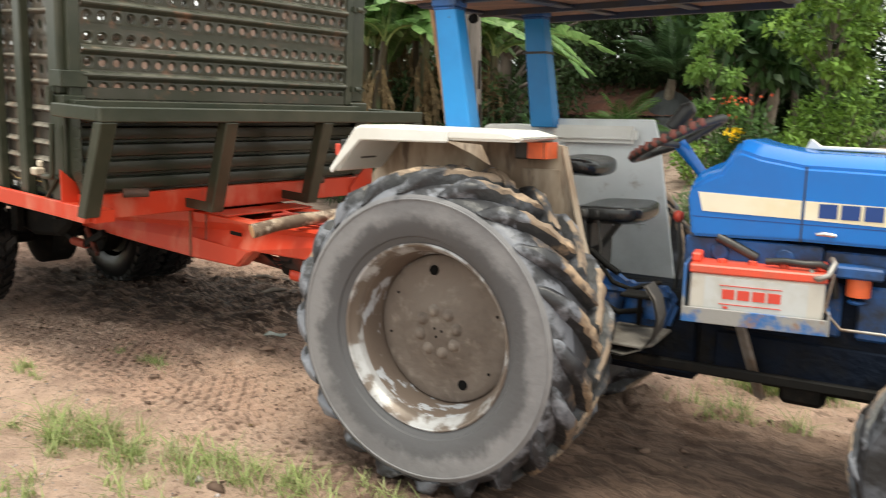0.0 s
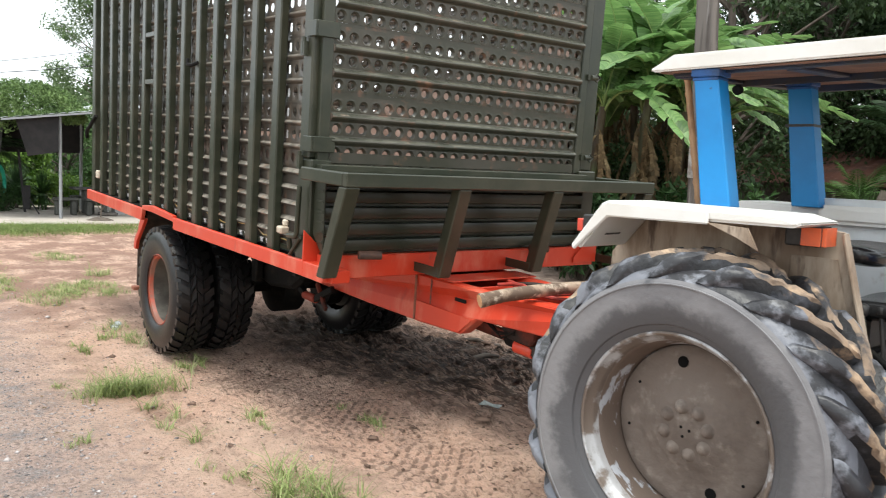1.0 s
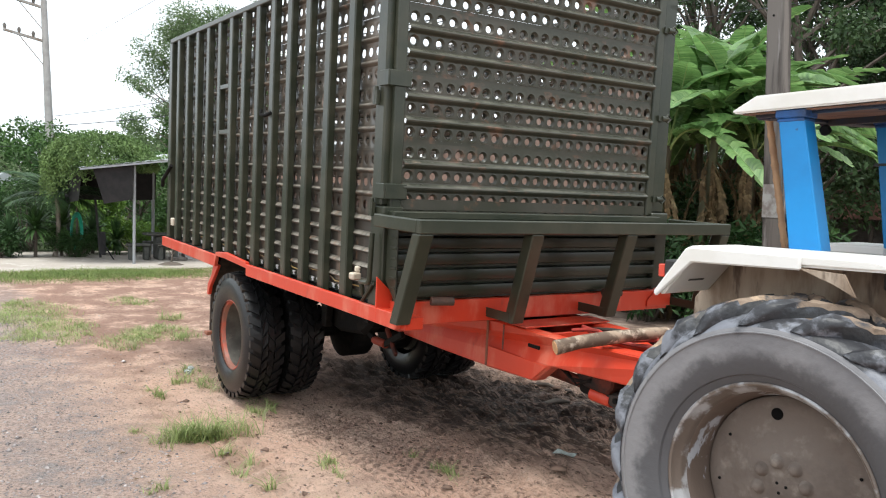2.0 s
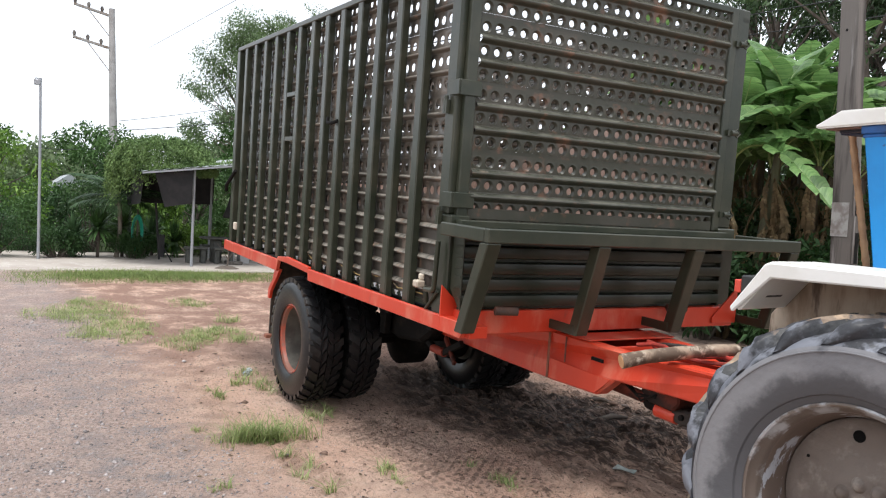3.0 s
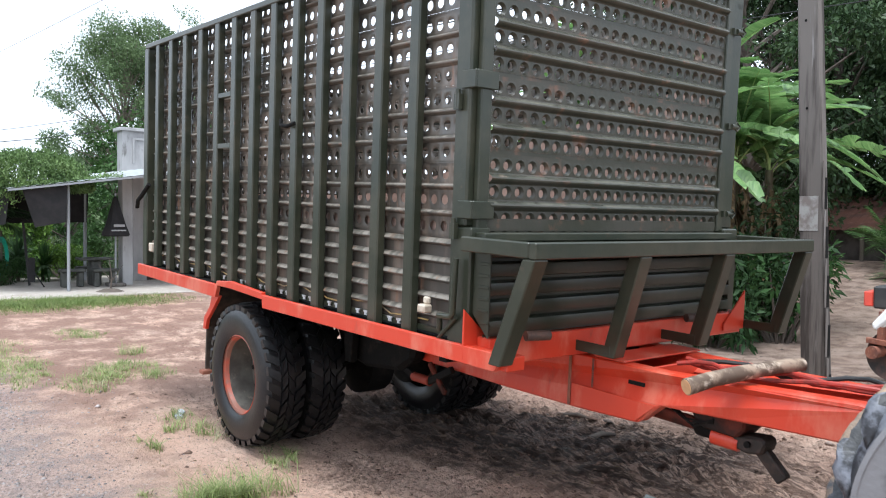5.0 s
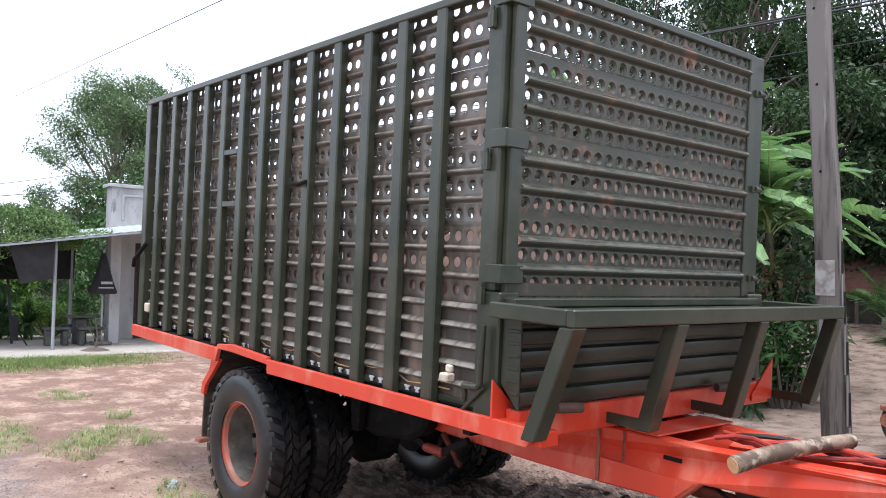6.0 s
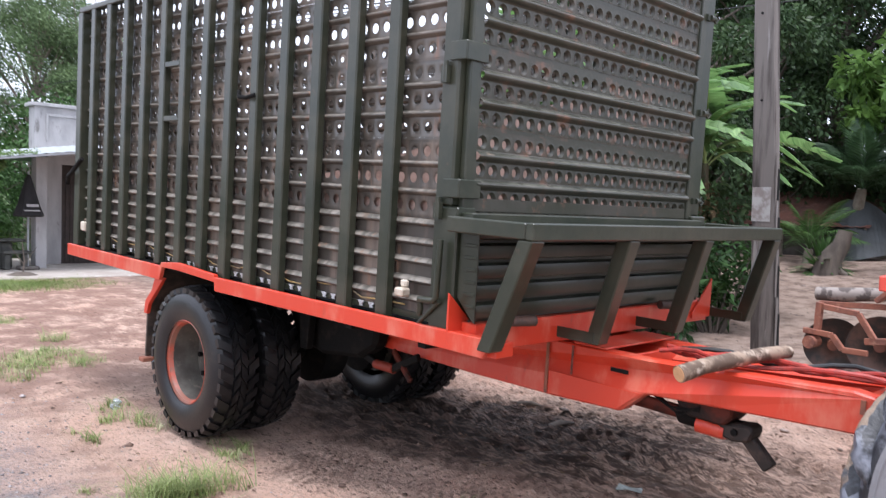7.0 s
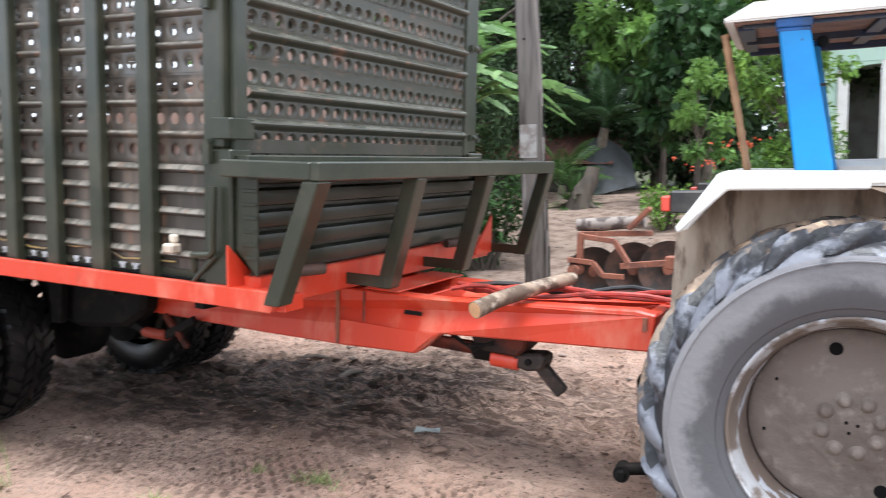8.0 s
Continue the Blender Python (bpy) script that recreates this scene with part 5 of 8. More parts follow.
for y, low in ((0.49, 2.006), (1.06, 1.99), (1.67, 1.985)):
    part("canopy_batten", Shape().box(-0.36, 1.05, y, y + 0.05, low, 2.0235), DARK_NAVY, canopy, bevel=0.004)
for u in (-0.38, 0.10, 0.55, 1.02):
    part("cross_batten", Shape().box(u, u + 0.06, 0.541, 1.669, 2.002, 2.0175), DARK_NAVY, canopy, bevel=0.003)
for k in range(6):
    part("ceiling_board", Shape().box(-0.39, 1.08, 0.445 + 0.215 * k, 0.655 + 0.215 * k, 2.018, 2.0235), node_mat("weathered_plywood", (0.22, 0.12, 0.08), 0.8, second=(0.12, 0.07, 0.05), scale=5.0, bump=0.3) if k == 0 else bpy.data.materials["weathered_plywood"], canopy)
lamp = part("work_lamp", Shape().lathe([(0.0, -0.02), (0.016, -0.018), (0.022, 0.0), (0.016, 0.02), (0.0, 0.03)], 16).moved(Matrix.Translation((-0.10, 0.53, 1.965))), BLACK_RUBBER, tractor, "black round work lamp", smooth=40)
prop = [((-0.450 + 0.0117 * i / 4, 0.75, 2.045 - 0.066 * i / 4), 0.0175 if i % 4 == 0 else 0.0145) for i in range(49)]
bam = Shape().tube([p for p, r in prop], [r for p, r in prop], 10)
part("bamboo_prop", bam, BAMBOO, tractor, "dry bamboo canopy prop", smooth=40)

# seat and steering
def cushion(u0, u1, y0, y1, z0, z1, dish, nose, power=0.35, n=20):
    """A padded vinyl cushion: a rounded block, hollowed along its middle, with a raised nose."""
    c = Shape()
    verts = []
    for i in range(n + 1):
        for j in range(2 * n):
            th, ph = math.pi * (i / n - 0.5), math.pi * j / n
            def se(v): return math.copysign(abs(v) ** power, v)
            px, py, pz = se(math.cos(th)) * se(math.cos(ph)), se(math.cos(th)) * se(math.sin(ph)), se(math.sin(th))
            lift = dish * (py * py - 0.5) + nose * px * abs(px)
            verts.append(((u0 + u1) / 2 + px * (u1 - u0) / 2, (y0 + y1) / 2 + py * (y1 - y0) / 2, (z0 + z1) / 2 + pz * (z1 - z0) / 2 + lift))
    return c.add(verts, [(i * 2 * n + j, i * 2 * n + (j + 1) % (2 * n), (i + 1) * 2 * n + (j + 1) % (2 * n), (i + 1) * 2 * n + j) for i in range(n) for j in range(2 * n)])


seat = part("seat", cushion(0.29, 0.64, 0.64, 1.10, 1.085, 1.17, 0.02, 0.012, 0.5), BLACK_VINYL, tractor, "worn black vinyl seat", smooth=60)
part("backrest", cushion(0.20, 0.43, 0.66, 1.08, 1.29, 1.375, 0.015, -0.01, 0.6), BLACK_VINYL, seat, smooth=60)
part("seat_post", Shape().tube([(0.55, 0.72, 1.10), (0.46, 0.74, 0.98), (0.30, 0.74, 0.90)], 0.014, 8).box(0.28, 0.42, 0.72, 1.0, 0.86, 1.08), BLACK, seat)
ring = Shape()
tilt = Matrix.Translation((0.735, MID, 1.46)) @ Matrix.Rotation(radians(-27), 4, "Y")
n, rr = 32, 0.205
loop = [tilt @ Vector((rr * math.cos(2 * math.pi * k / n), rr * math.sin(2 * math.pi * k / n), 0)) for k in range(n + 1)]
ring.tube(loop, 0.017, 8, cap=False)
for k in range(3):
    a = 2 * math.pi * k / 3 + 0.4
    ring.tube([tilt @ Vector((0, 0, -0.03)), tilt @ Vector((rr * math.cos(a), rr * math.sin(a), 0))], 0.014, 8)
steer = part("steering_wheel", ring, BLACK, tractor, "black steering wheel with a beaded cover", smooth=60)
beads = Shape()
for k in range(2, 15):
    p = loop[k + 14]
    beads.tube([p + Vector((0, 0, -0.012)), p, p + Vector((0, 0, 0.026))], [0.012, 0.022, 0.012], 8)
part("bead", beads, node_mat("brown_beads", (0.20, 0.06, 0.045), 0.5, bump=0.1), steer, "brown wooden beads", smooth=60)
part("column", Shape().tube([tilt @ Vector((0, 0, -0.02)), (0.84, MID, 1.33), (0.95, MID, 1.15)], [0.03, 0.022, 0.03], 12), BLUE, steer, smooth=50)
part("side_mirror", Shape().tube([(0.66, 1.03, 1.5), (0.72, 1.05, 1.585), (0.75, 1.05, 1.6)], [0.035, 0.04, 0.03], 10), BLACK, tractor, bevel=0.006)

# bonnet and engine
HW = 0.27
sect = [(0.885, 1.085), (0.865, 1.235), (0.875, 1.325), (0.93, 1.36), (0.985, 1.385), (1.035, 1.465), (1.06, 1.472), (1.13, 1.45), (1.28, 1.425), (2.25, 1.40), (2.36, 1.36), (2.38, 1.10), (1.30, 1.10)]
n = len(sect)
verts = []
for y, inset in ((MID - HW, 0.0), (MID - HW + 0.07, 0.06), (MID + HW - 0.07, 0.06), (MID + HW, 0.0)):
    for u, z in sect:
        zz = z if z < 1.30 else (z - 0.045 if inset == 0.0 else z + 0.0)
        verts.append((u, y, zz))
faces = [(j * n + i, j * n + (i + 1) % n, (j + 1) * n + (i + 1) % n, (j + 1) * n + i) for j in range(3) for i in range(n)] + [tuple(range(n)), tuple(range(3 * n, 4 * n))]
bonnet = part("bonnet", Shape().add(verts, faces), BLUE, tractor, "glossy blue bonnet", bevel=0.012, segments=2, smooth=50)
part("bonnet_seam", Shape().box(1.288, 1.294, MID - HW - 0.002, MID - HW + 0.02, 1.10, 1.38), BLACK, bonnet)
part("panel_line", Shape().box(0.89, 2.3, MID - HW - 0.001, MID - HW + 0.02, 1.165, 1.168), NAVY, bonnet)
part("stripe", Shape().prism([(0.905, 1.265), (1.285, 1.255), (1.285, 1.185), (0.925, 1.19)], 1, MID - HW - 0.003, MID - HW + 0.01), CREAM, bonnet, "cream bonnet stripe")
part("stripe", Shape().prism([(1.297, 1.255), (2.2, 1.24), (2.2, 1.165), (1.297, 1.185)], 1, MID - HW - 0.003, MID - HW + 0.01), CREAM, bonnet, "cream bonnet stripe")
for k in range(4):
    u = 1.345 + 0.075 * k
    s = Shape().box(u, u + 0.062, MID - HW - 0.005, MID - HW - 0.0032, 1.195, 1.248)
    part("emblem_bar", s, NAVY, bonnet, "plain navy block of the bonnet emblem")
part("bonnet_latch", Shape().tube([(1.345, MID - HW - 0.012, 1.135), (1.37, MID - HW - 0.02, 1.14), (1.41, MID - HW - 0.012, 1.135)], [0.006, 0.01, 0.008], 8), CHROME, bonnet, smooth=50)
part("bonnet_trim", Shape().prism([(1.22, 1.43), (1.24, 1.475), (1.28, 1.445), (2.2, 1.43), (2.2, 1.41)], 1, MID + 0.20, MID + 0.225), WHITE, bonnet, "white trim plate on the bonnet", bevel=0.004)
# oily casting, far darker than the engine blue: shade put into its colour
DARK_ENGINE = node_mat("shaded_oily_blue_casting", (0.004, 0.008, 0.018), 0.75, shine=0.15, second=(0.008, 0.0075, 0.007), scale=5.0, third=(0.045, 0.034, 0.026), scale3=8.0, low3=0.60, high3=0.72, bump=0.8, bump_scale=20, bump_dist=0.02)
engine = part("engine", Shape().box(0.92, 2.2, MID - 0.2, MID + 0.2, 0.50, 1.09), DARK_ENGINE, tractor, "greasy blue engine block", bevel=0.02)
part("intake_housing", Shape().box(0.86, 1.37, MID - 0.25, MID + 0.25, 0.97, 1.084).tube([(1.0, MID - 0.252, 1.03), (1.0, MID - 0.262, 1.03)], 0.035, 12).tube([(1.24, MID - 0.252, 1.03), (1.24, MID - 0.262, 1.03)], 0.035, 12), ENGINE_BLUE, engine, bevel=0.012)
part("crankcase", Shape().box(1.0, 1.95, MID - 0.215, MID - 0.201, 0.52, 0.70).box(1.02, 1.30, MID - 0.24, MID - 0.216, 0.72, 0.92), DARK_ENGINE, engine, bevel=0.008)
part("head_flange", Shape().box(1.372, 2.15, MID - 0.23, MID - 0.201, 1.0, 1.07), ENGINE_BLUE, engine, bevel=0.006)
for k in range(5):
    part("push_rod_cover", Shape().box(1.34 + 0.16 * k, 1.45 + 0.16 * k, MID - 0.222, MID - 0.201, 0.74, 0.95), ENGINE_BLUE, engine, bevel=0.012)
for k in range(3):
    part("injector_pipe", Shape().tube([(1.62 + 0.06 * k, MID - 0.24, 1.04), (1.64 + 0.06 * k, MID - 0.27, 0.96 - 0.03 * k), (1.75, MID - 0.26, 0.86 - 0.03 * k), (1.9, MID - 0.23, 0.84 - 0.03 * k)], 0.007, 6), STEEL, engine, smooth=50)
part("air_pipe", Shape().tube([(0.99, MID - 0.262, 1.09), (1.06, MID - 0.265, 1.06), (1.14, MID - 0.25, 1.02)], 0.018, 10), BLACK, engine, smooth=50)
part("fuel_filter", Shape().tube([(1.50, MID - 0.25, 0.915), (1.50, MID - 0.25, 0.985)], 0.042, 16), LENS_ORANGE, engine, "orange filter bowl", smooth=40)
part("filter_head", Shape().box(1.42, 1.58, MID - 0.31, MID - 0.18, 0.985, 1.03).tube([(1.50, MID - 0.25, 0.885), (1.50, MID - 0.25, 0.90)], 0.035, 14), ENGINE_BLUE, engine, bevel=0.01)
part("fuel_line", Shape().tube([(1.42, MID - 0.31, 1.0), (1.40, MID - 0.32, 0.86), (1.46, MID - 0.33, 0.80), (1.60, MID - 0.32, 0.80), (1.72, MID - 0.30, 0.75)], 0.006, 8), STEEL, engine, smooth=50)
part("gearbox", Shape().box(-0.25, 0.93, MID - 0.17, MID + 0.17, 0.45, 0.82).box(-0.30, 0.25, MID - 0.24, MID + 0.24, 0.48, 0.95), DARK_ENGINE, tractor, "greasy blue gearbox housing", bevel=0.03)
part("axle_trumpet", Shape().tube([(0, 0.38, AXLE), (0, 0.62, AXLE), (0, MID, AXLE), (0, 2 * MID - 0.38, AXLE)], [0.10, 0.11, 0.17, 0.10], 16), ENGINE_BLUE, tractor, smooth=50)
# control housings and links in the footwell
for u, y, z, r, h in ((0.56, 0.64, 0.80, 0.05, 0.10), (0.66, 0.66, 0.78, 0.045, 0.06), (0.74, 0.64, 0.80, 0.055, 0.09)):
    part("control_housing", Shape().lathe([(0.0, -h), (r * 0.7, -h), (r, -h * 0.75), (r * 1.02, 0.0), (r * 1.35, 0.01), (r * 1.35, 0.03), (0.0, 0.03)], 18).moved(Matrix.Translation((u, y, z)) @ Matrix.Rotation(radians(75), 4, "X")), ENGINE_BLUE, tractor, smooth=40)
part("control_casting", Shape().prism([(0.50, 0.66), (0.80, 0.66), (0.84, 0.78), (0.76, 0.86), (0.62, 0.84), (0.52, 0.90), (0.46, 0.82)], 1, 0.66, 0.74), ENGINE_BLUE, tractor, bevel=0.02, segments=2)
for pts, r in (([(0.52, 0.60, 0.92), (0.58, 0.58, 0.86), (0.66, 0.58, 0.84), (0.78, 0.60, 0.88)], 0.010), ([(0.46, 0.62, 0.98), (0.54, 0.60, 0.93), (0.60, 0.59, 0.90)], 0.014), ([(0.50, 0.58, 0.78), (0.62, 0.56, 0.74), (0.72, 0.57, 0.76)], 0.012)):
    part("control_link", Shape().tube(pts, r, 8), GREASE, tractor, smooth=50)
part("pedal", Shape().box(0.66, 0.80, 0.44, 0.54, 0.835, 0.85).bar((0.73, 0.49, 0.835), (0.70, 0.58, 0.70), 0.02, 0.03), GREASE, tractor, bevel=0.004)
for u, y, c in ((0.78, 0.80, LENS_RED), (0.42, 0.62, BLACK), (0.47, 0.66, BLACK)):
    lev = part("gear_lever", Shape().tube([(u, y, 0.80), (u + 0.02, y, 0.98), (u + 0.0, y, 1.12)], 0.009, 8), BLACK, tractor, smooth=50)
    part("knob", Shape().tube([(u, y, 1.11), (u, y, 1.125), (u, y, 1.15), (u, y, 1.16)], [0.01, 0.022, 0.022, 0.008], 10), c, lev, smooth=60)
DARK_TUBE = node_mat("scuffed_dark_tube", (0.05, 0.045, 0.042), 0.6, second=(0.13, 0.115, 0.10), scale=8.0, low=0.5, high=0.65, bump=0.3)
step = part("footplate", Shape().prism([(0.60, 0.30), (0.80, 0.30), (0.83, 0.36), (0.83, 0.62), (0.60, 0.62)], 2, 0.672, 0.684), node_mat("muddy_footplate_steel", (0.15, 0.135, 0.12), 0.7, second=(0.075, 0.065, 0.055), scale=9.0, third=(0.26, 0.22, 0.18), scale3=18.0, bump=0.6), tractor, "worn muddy steel footplate", bevel=0.003)
guard = [(0.60, 0.31, 0.655), (0.78, 0.31, 0.645), (0.87, 0.32, 0.675), (0.92, 0.33, 0.735), (0.93, 0.34, 0.80), (0.90, 0.36, 0.865), (0.84, 0.39, 0.91)]
gs = Shape()
gv = [(0.60 + 0.78 * (u - 0.60), y - 0.03 + dy, z) for u, y, z in guard for dy in (0.0, 0.11)]
gs.add(gv + [(u * 0.99, y, z - 0.006) for u, y, z in gv], [(2 * k, 2 * k + 1, 2 * k + 3, 2 * k + 2) for k in range(6)] + [(14 + 2 * k, 16 + 2 * k, 17 + 2 * k, 15 + 2 * k) for k in range(6)])
part("step_guard", gs, DARK_TUBE, step, "scuffed dark curved step guard", smooth=60)
part("drawlink", Shape().bar((0.45, 0.55, 0.555), (1.95, 0.55, 0.575), 0.03, 0.04), GREASE, tractor, bevel=0.006)
part("sump", Shape().box(0.55, 1.9, MID - 0.16, MID + 0.16, 0.48, 0.55).box(1.25, 1.42, MID - 0.18, MID + 0.1, 0.43, 0.52), GREASE, tractor, bevel=0.02)
# battery on its bracket
SKEW = Matrix.Translation((0.92, 0.43, 0)) @ Matrix.Rotation(radians(8), 4, "Z") @ Matrix.Scale(0.93, 4, (1, 0, 0)) @ Matrix.Translation((-0.90, -0.43, 0))
tray = part("battery_tray", Shape().box(0.90, 1.44, 0.44, 0.665, 0.775, 0.785).box(0.90, 1.44, 0.43, 0.44, 0.775, 0.835).box(0.89, 0.90, 0.43, 0.665, 0.775, 1.0).box(1.44, 1.45, 0.43, 0.665, 0.775, 0.86), node_mat("scraped_blue_iron", (0.28, 0.27, 0.26), 0.55, second=(0.03, 0.13, 0.36), scale=5.0, low=0.48, high=0.58, third=(0.25, 0.15, 0.10), scale3=12.0, bump=0.3), tractor, "scraped steel battery tray", bevel=0.002, m=SKEW)
part("tray_strut", Shape().bar((1.12, 0.50, 0.775), (1.22, 0.62, 0.45), 0.05, 0.02), STEEL, tray, bevel=0.003)
battery = part("battery", Shape().box(0.915, 1.425, 0.45, 0.655, 0.79, 0.965), BATTERY_WHITE, tractor, "grubby white battery with a red lid", bevel=0.008, m=SKEW)
lid = Shape().box(0.91, 1.43, 0.445, 0.66, 0.966, 1.0).box(0.91, 0.95, 0.50, 0.60, 1.0, 1.035).box(1.39, 1.43, 0.50, 0.60, 1.0, 1.03)
part("lid", lid, RED_PLASTIC, battery, "red plastic battery lid", bevel=0.006)
for k in range(3):
    part("cell_cap", Shape().tube([(1.03 + 0.12 * k, 0.53, 1.0), (1.03 + 0.12 * k, 0.53, 1.014)], 0.018, 12), RED_PLASTIC, battery, smooth=40)
part("label", Shape().box(0.975, 1.365, 0.447, 0.4495, 0.815, 0.955), node_mat("pale_label", (0.52, 0.53, 0.53), 0.45, second=(0.45, 0.44, 0.41), scale=10.0, bump=0.05), battery, "pale printed battery label")
for k in range(4):
    u = 1.045 + 0.058 * k
    part("label_bar", Shape().box(u, u + 0.048, 0.4445, 0.4468, 0.875, 0.912), RED_PRINT, battery, "plain red block on the label")
part("label_bar", Shape().box(1.035, 1.27, 0.4445, 0.4468, 0.925, 0.928).box(1.035, 1.27, 0.4445, 0.4468, 0.853, 0.856).box(1.05, 1.07, 0.4445, 0.4468, 0.838, 0.846), RED_PRINT, battery)
part("battery_cable", Shape().tube([(1.20, 0.52, 1.02), (1.27, 0.50, 1.03), (1.34, 0.50, 1.025), (1.40, 0.50, 1.03), (1.45, 0.52, 1.0), (1.47, 0.55, 0.9)], 0.013, 8), BLACK, battery, smooth=50)
part("cable_loop", Shape().tube([(1.37, 0.50, 1.0), (1.375, 0.46, 0.985), (1.40, 0.44, 0.985), (1.43, 0.44, 1.0), (1.45, 0.47, 1.04), (1.44, 0.5, 1.05)], 0.012, 8), STEEL, battery, smooth=50)
# front axle and wheels
part("front_axle", Shape().box(1.90, 2.0, 0.40, 2 * MID - 0.40, 0.40, 0.50).box(1.85, 2.05, MID - 0.15, MID + 0.15, 0.45, 0.62), ENGINE_BLUE, tractor, bevel=0.015)
body, band, lugs = lug_tyre(0.40, 0.22, 18, 0.022, 0.215, 0.035)
fw = part("front_wheel", Shape().lathe([(0.22, 0.0), (0.222, 0.01), (0.20, 0.02), (0.19, 0.08), (0.10, 0.07), (0.08, 0.02), (0.0, 0.02)], 36), RIM_GREY, tractor, smooth=40, m=Matrix.Translation((1.93, 0.30, 0.39)))
ft = part("tyre", body, LUG_RUBBER, fw, smooth=40)
part("tread_band", band, TREAD_BAND, ft, smooth=50)
tagged(part("tread_lug", lugs, [LUG_RUBBER, LUG_TOP, LUG_SHOULDER], ft, smooth=50), kind="stuff")
copy_thing(fw, Matrix.Translation((1.93, 2 * MID - 0.30, 0.39)) @ Matrix.Rotation(math.pi, 4, "Z"))
# hitch arm behind the axle
part("lower_link", Shape().tube([(-0.25, 0.60, 0.45), (-0.5, 0.52, 0.30), (-0.80, 0.46, 0.28)], 0.026, 10).tube([(-0.80, 0.42, 0.27), (-0.80, 0.50, 0.27)], [0.034, 0.034], 14).tube([(-0.80, 0.40, 0.27), (-0.80, 0.42, 0.27)], [0.016, 0.022], 12).bar((-0.72, 0.46, 0.33), (-0.62, 0.48, 0.36), 0.05, 0.05), GREASE, tractor, smooth=50)
part("drawbar_plate", Shape().box(-0.80, -0.2, MID - 0.05, MID + 0.05, 0.52, 0.57), GREASE, tractor, bevel=0.006)
# ---- plants ----
def leaf_mat(name, a, b, c, spread=0.35, rough=0.5, translucent=0.2):
    return node_mat(name, a, rough, second=b, scale=0.8, low=0.35, high=0.65, third=c, scale3=3.0, low3=0.5, high3=0.7, bump=0, shine=0.25, spread=spread, translucent=translucent)


LEAF_DARK = leaf_mat("dark_tree_leaves", (0.028, 0.054, 0.022), (0.050, 0.088, 0.032), (0.085, 0.13, 0.052))
LEAF_MID = leaf_mat("green_leaves", (0.052, 0.108, 0.032), (0.08, 0.15, 0.04), (0.035, 0.075, 0.025))
LEAF_LIGHT = leaf_mat("light_green_leaves", (0.11, 0.21, 0.035), (0.17, 0.28, 0.05), (0.06, 0.13, 0.028))
LEAF_GREY = leaf_mat("pale_grey_green_leaves", (0.16, 0.22, 0.11), (0.20, 0.26, 0.13), (0.10, 0.15, 0.075), translucent=0.4)
LEAF_RIB = node_mat("banana_leaf_rib", (0.34, 0.44, 0.17), 0.5, second=(0.26, 0.34, 0.12), scale=4.0, bump=0)
LEAF_BANANA = node_mat("banana_leaf", (0.12, 0.235, 0.07), 0.36, second=(0.23, 0.36, 0.13), scale=1.1, low=0.38, high=0.66, third=(0.09, 0.185, 0.055), scale3=4.0, low3=0.44, high3=0.66, bump=0.6, bump_scale=5, bump_dist=0.02, translucent=0.4, spread=0.35, stretch=(15, 0.5, 0.5))
LEAF_PALE = leaf_mat("pale_roadside_leaves", (0.13, 0.19, 0.085), (0.18, 0.25, 0.115), (0.085, 0.135, 0.06), translucent=0.35)
LEAF_PAPAYA = leaf_mat("bright_garden_leaves", (0.13, 0.24, 0.06), (0.19, 0.32, 0.075), (0.06, 0.12, 0.035), translucent=0.35)
LEAF_DRY = leaf_mat("dry_banana_leaves", (0.20, 0.135, 0.07), (0.10, 0.068, 0.036), (0.32, 0.24, 0.14), rough=0.8, translucent=0.1)
LEAF_GPALM = leaf_mat("dark_palm_leaflets", (0.035, 0.075, 0.03), (0.06, 0.11, 0.045), (0.025, 0.05, 0.02), rough=0.4)
LEAF_PALM = leaf_mat("palm_leaflets", (0.05, 0.10, 0.045), (0.08, 0.14, 0.06), (0.035, 0.07, 0.03), rough=0.4)
TURF = leaf_mat("turf_blades", (0.13, 0.19, 0.05), (0.20, 0.26, 0.08), (0.28, 0.29, 0.13), spread=0.4, translucent=0.3)
GRASS = leaf_mat("grass_blades", (0.24, 0.30, 0.11), (0.32, 0.37, 0.15), (0.46, 0.43, 0.27), spread=0.4, translucent=0.35)
BARK = node_mat("grey_bark", (0.13, 0.105, 0.085), 0.85, second=(0.07, 0.055, 0.045), scale=5.0, bump=0.6, bump_scale=20, stretch=(1, 1, 0.3))
PALE_BARK = node_mat("pale_bark", (0.26, 0.22, 0.18), 0.85, second=(0.16, 0.13, 0.10), scale=5.0, bump=0.5, bump_scale=20)
STALK = node_mat("banana_stalk", (0.085, 0.085, 0.04), 0.6, second=(0.06, 0.04, 0.022), scale=3.0, low=0.42, high=0.58, third=(0.10, 0.15, 0.05), scale3=6.0, bump=0.3, stretch=(1, 1, 0.3))
PETAL_ORANGE = node_mat("orange_petals", (0.60, 0.10, 0.035), 0.6, spread=0.3, bump=0)
PETAL_YELLOW = node_mat("yellow_petals", (0.85, 0.60, 0.03), 0.6, spread=0.2, bump=0)


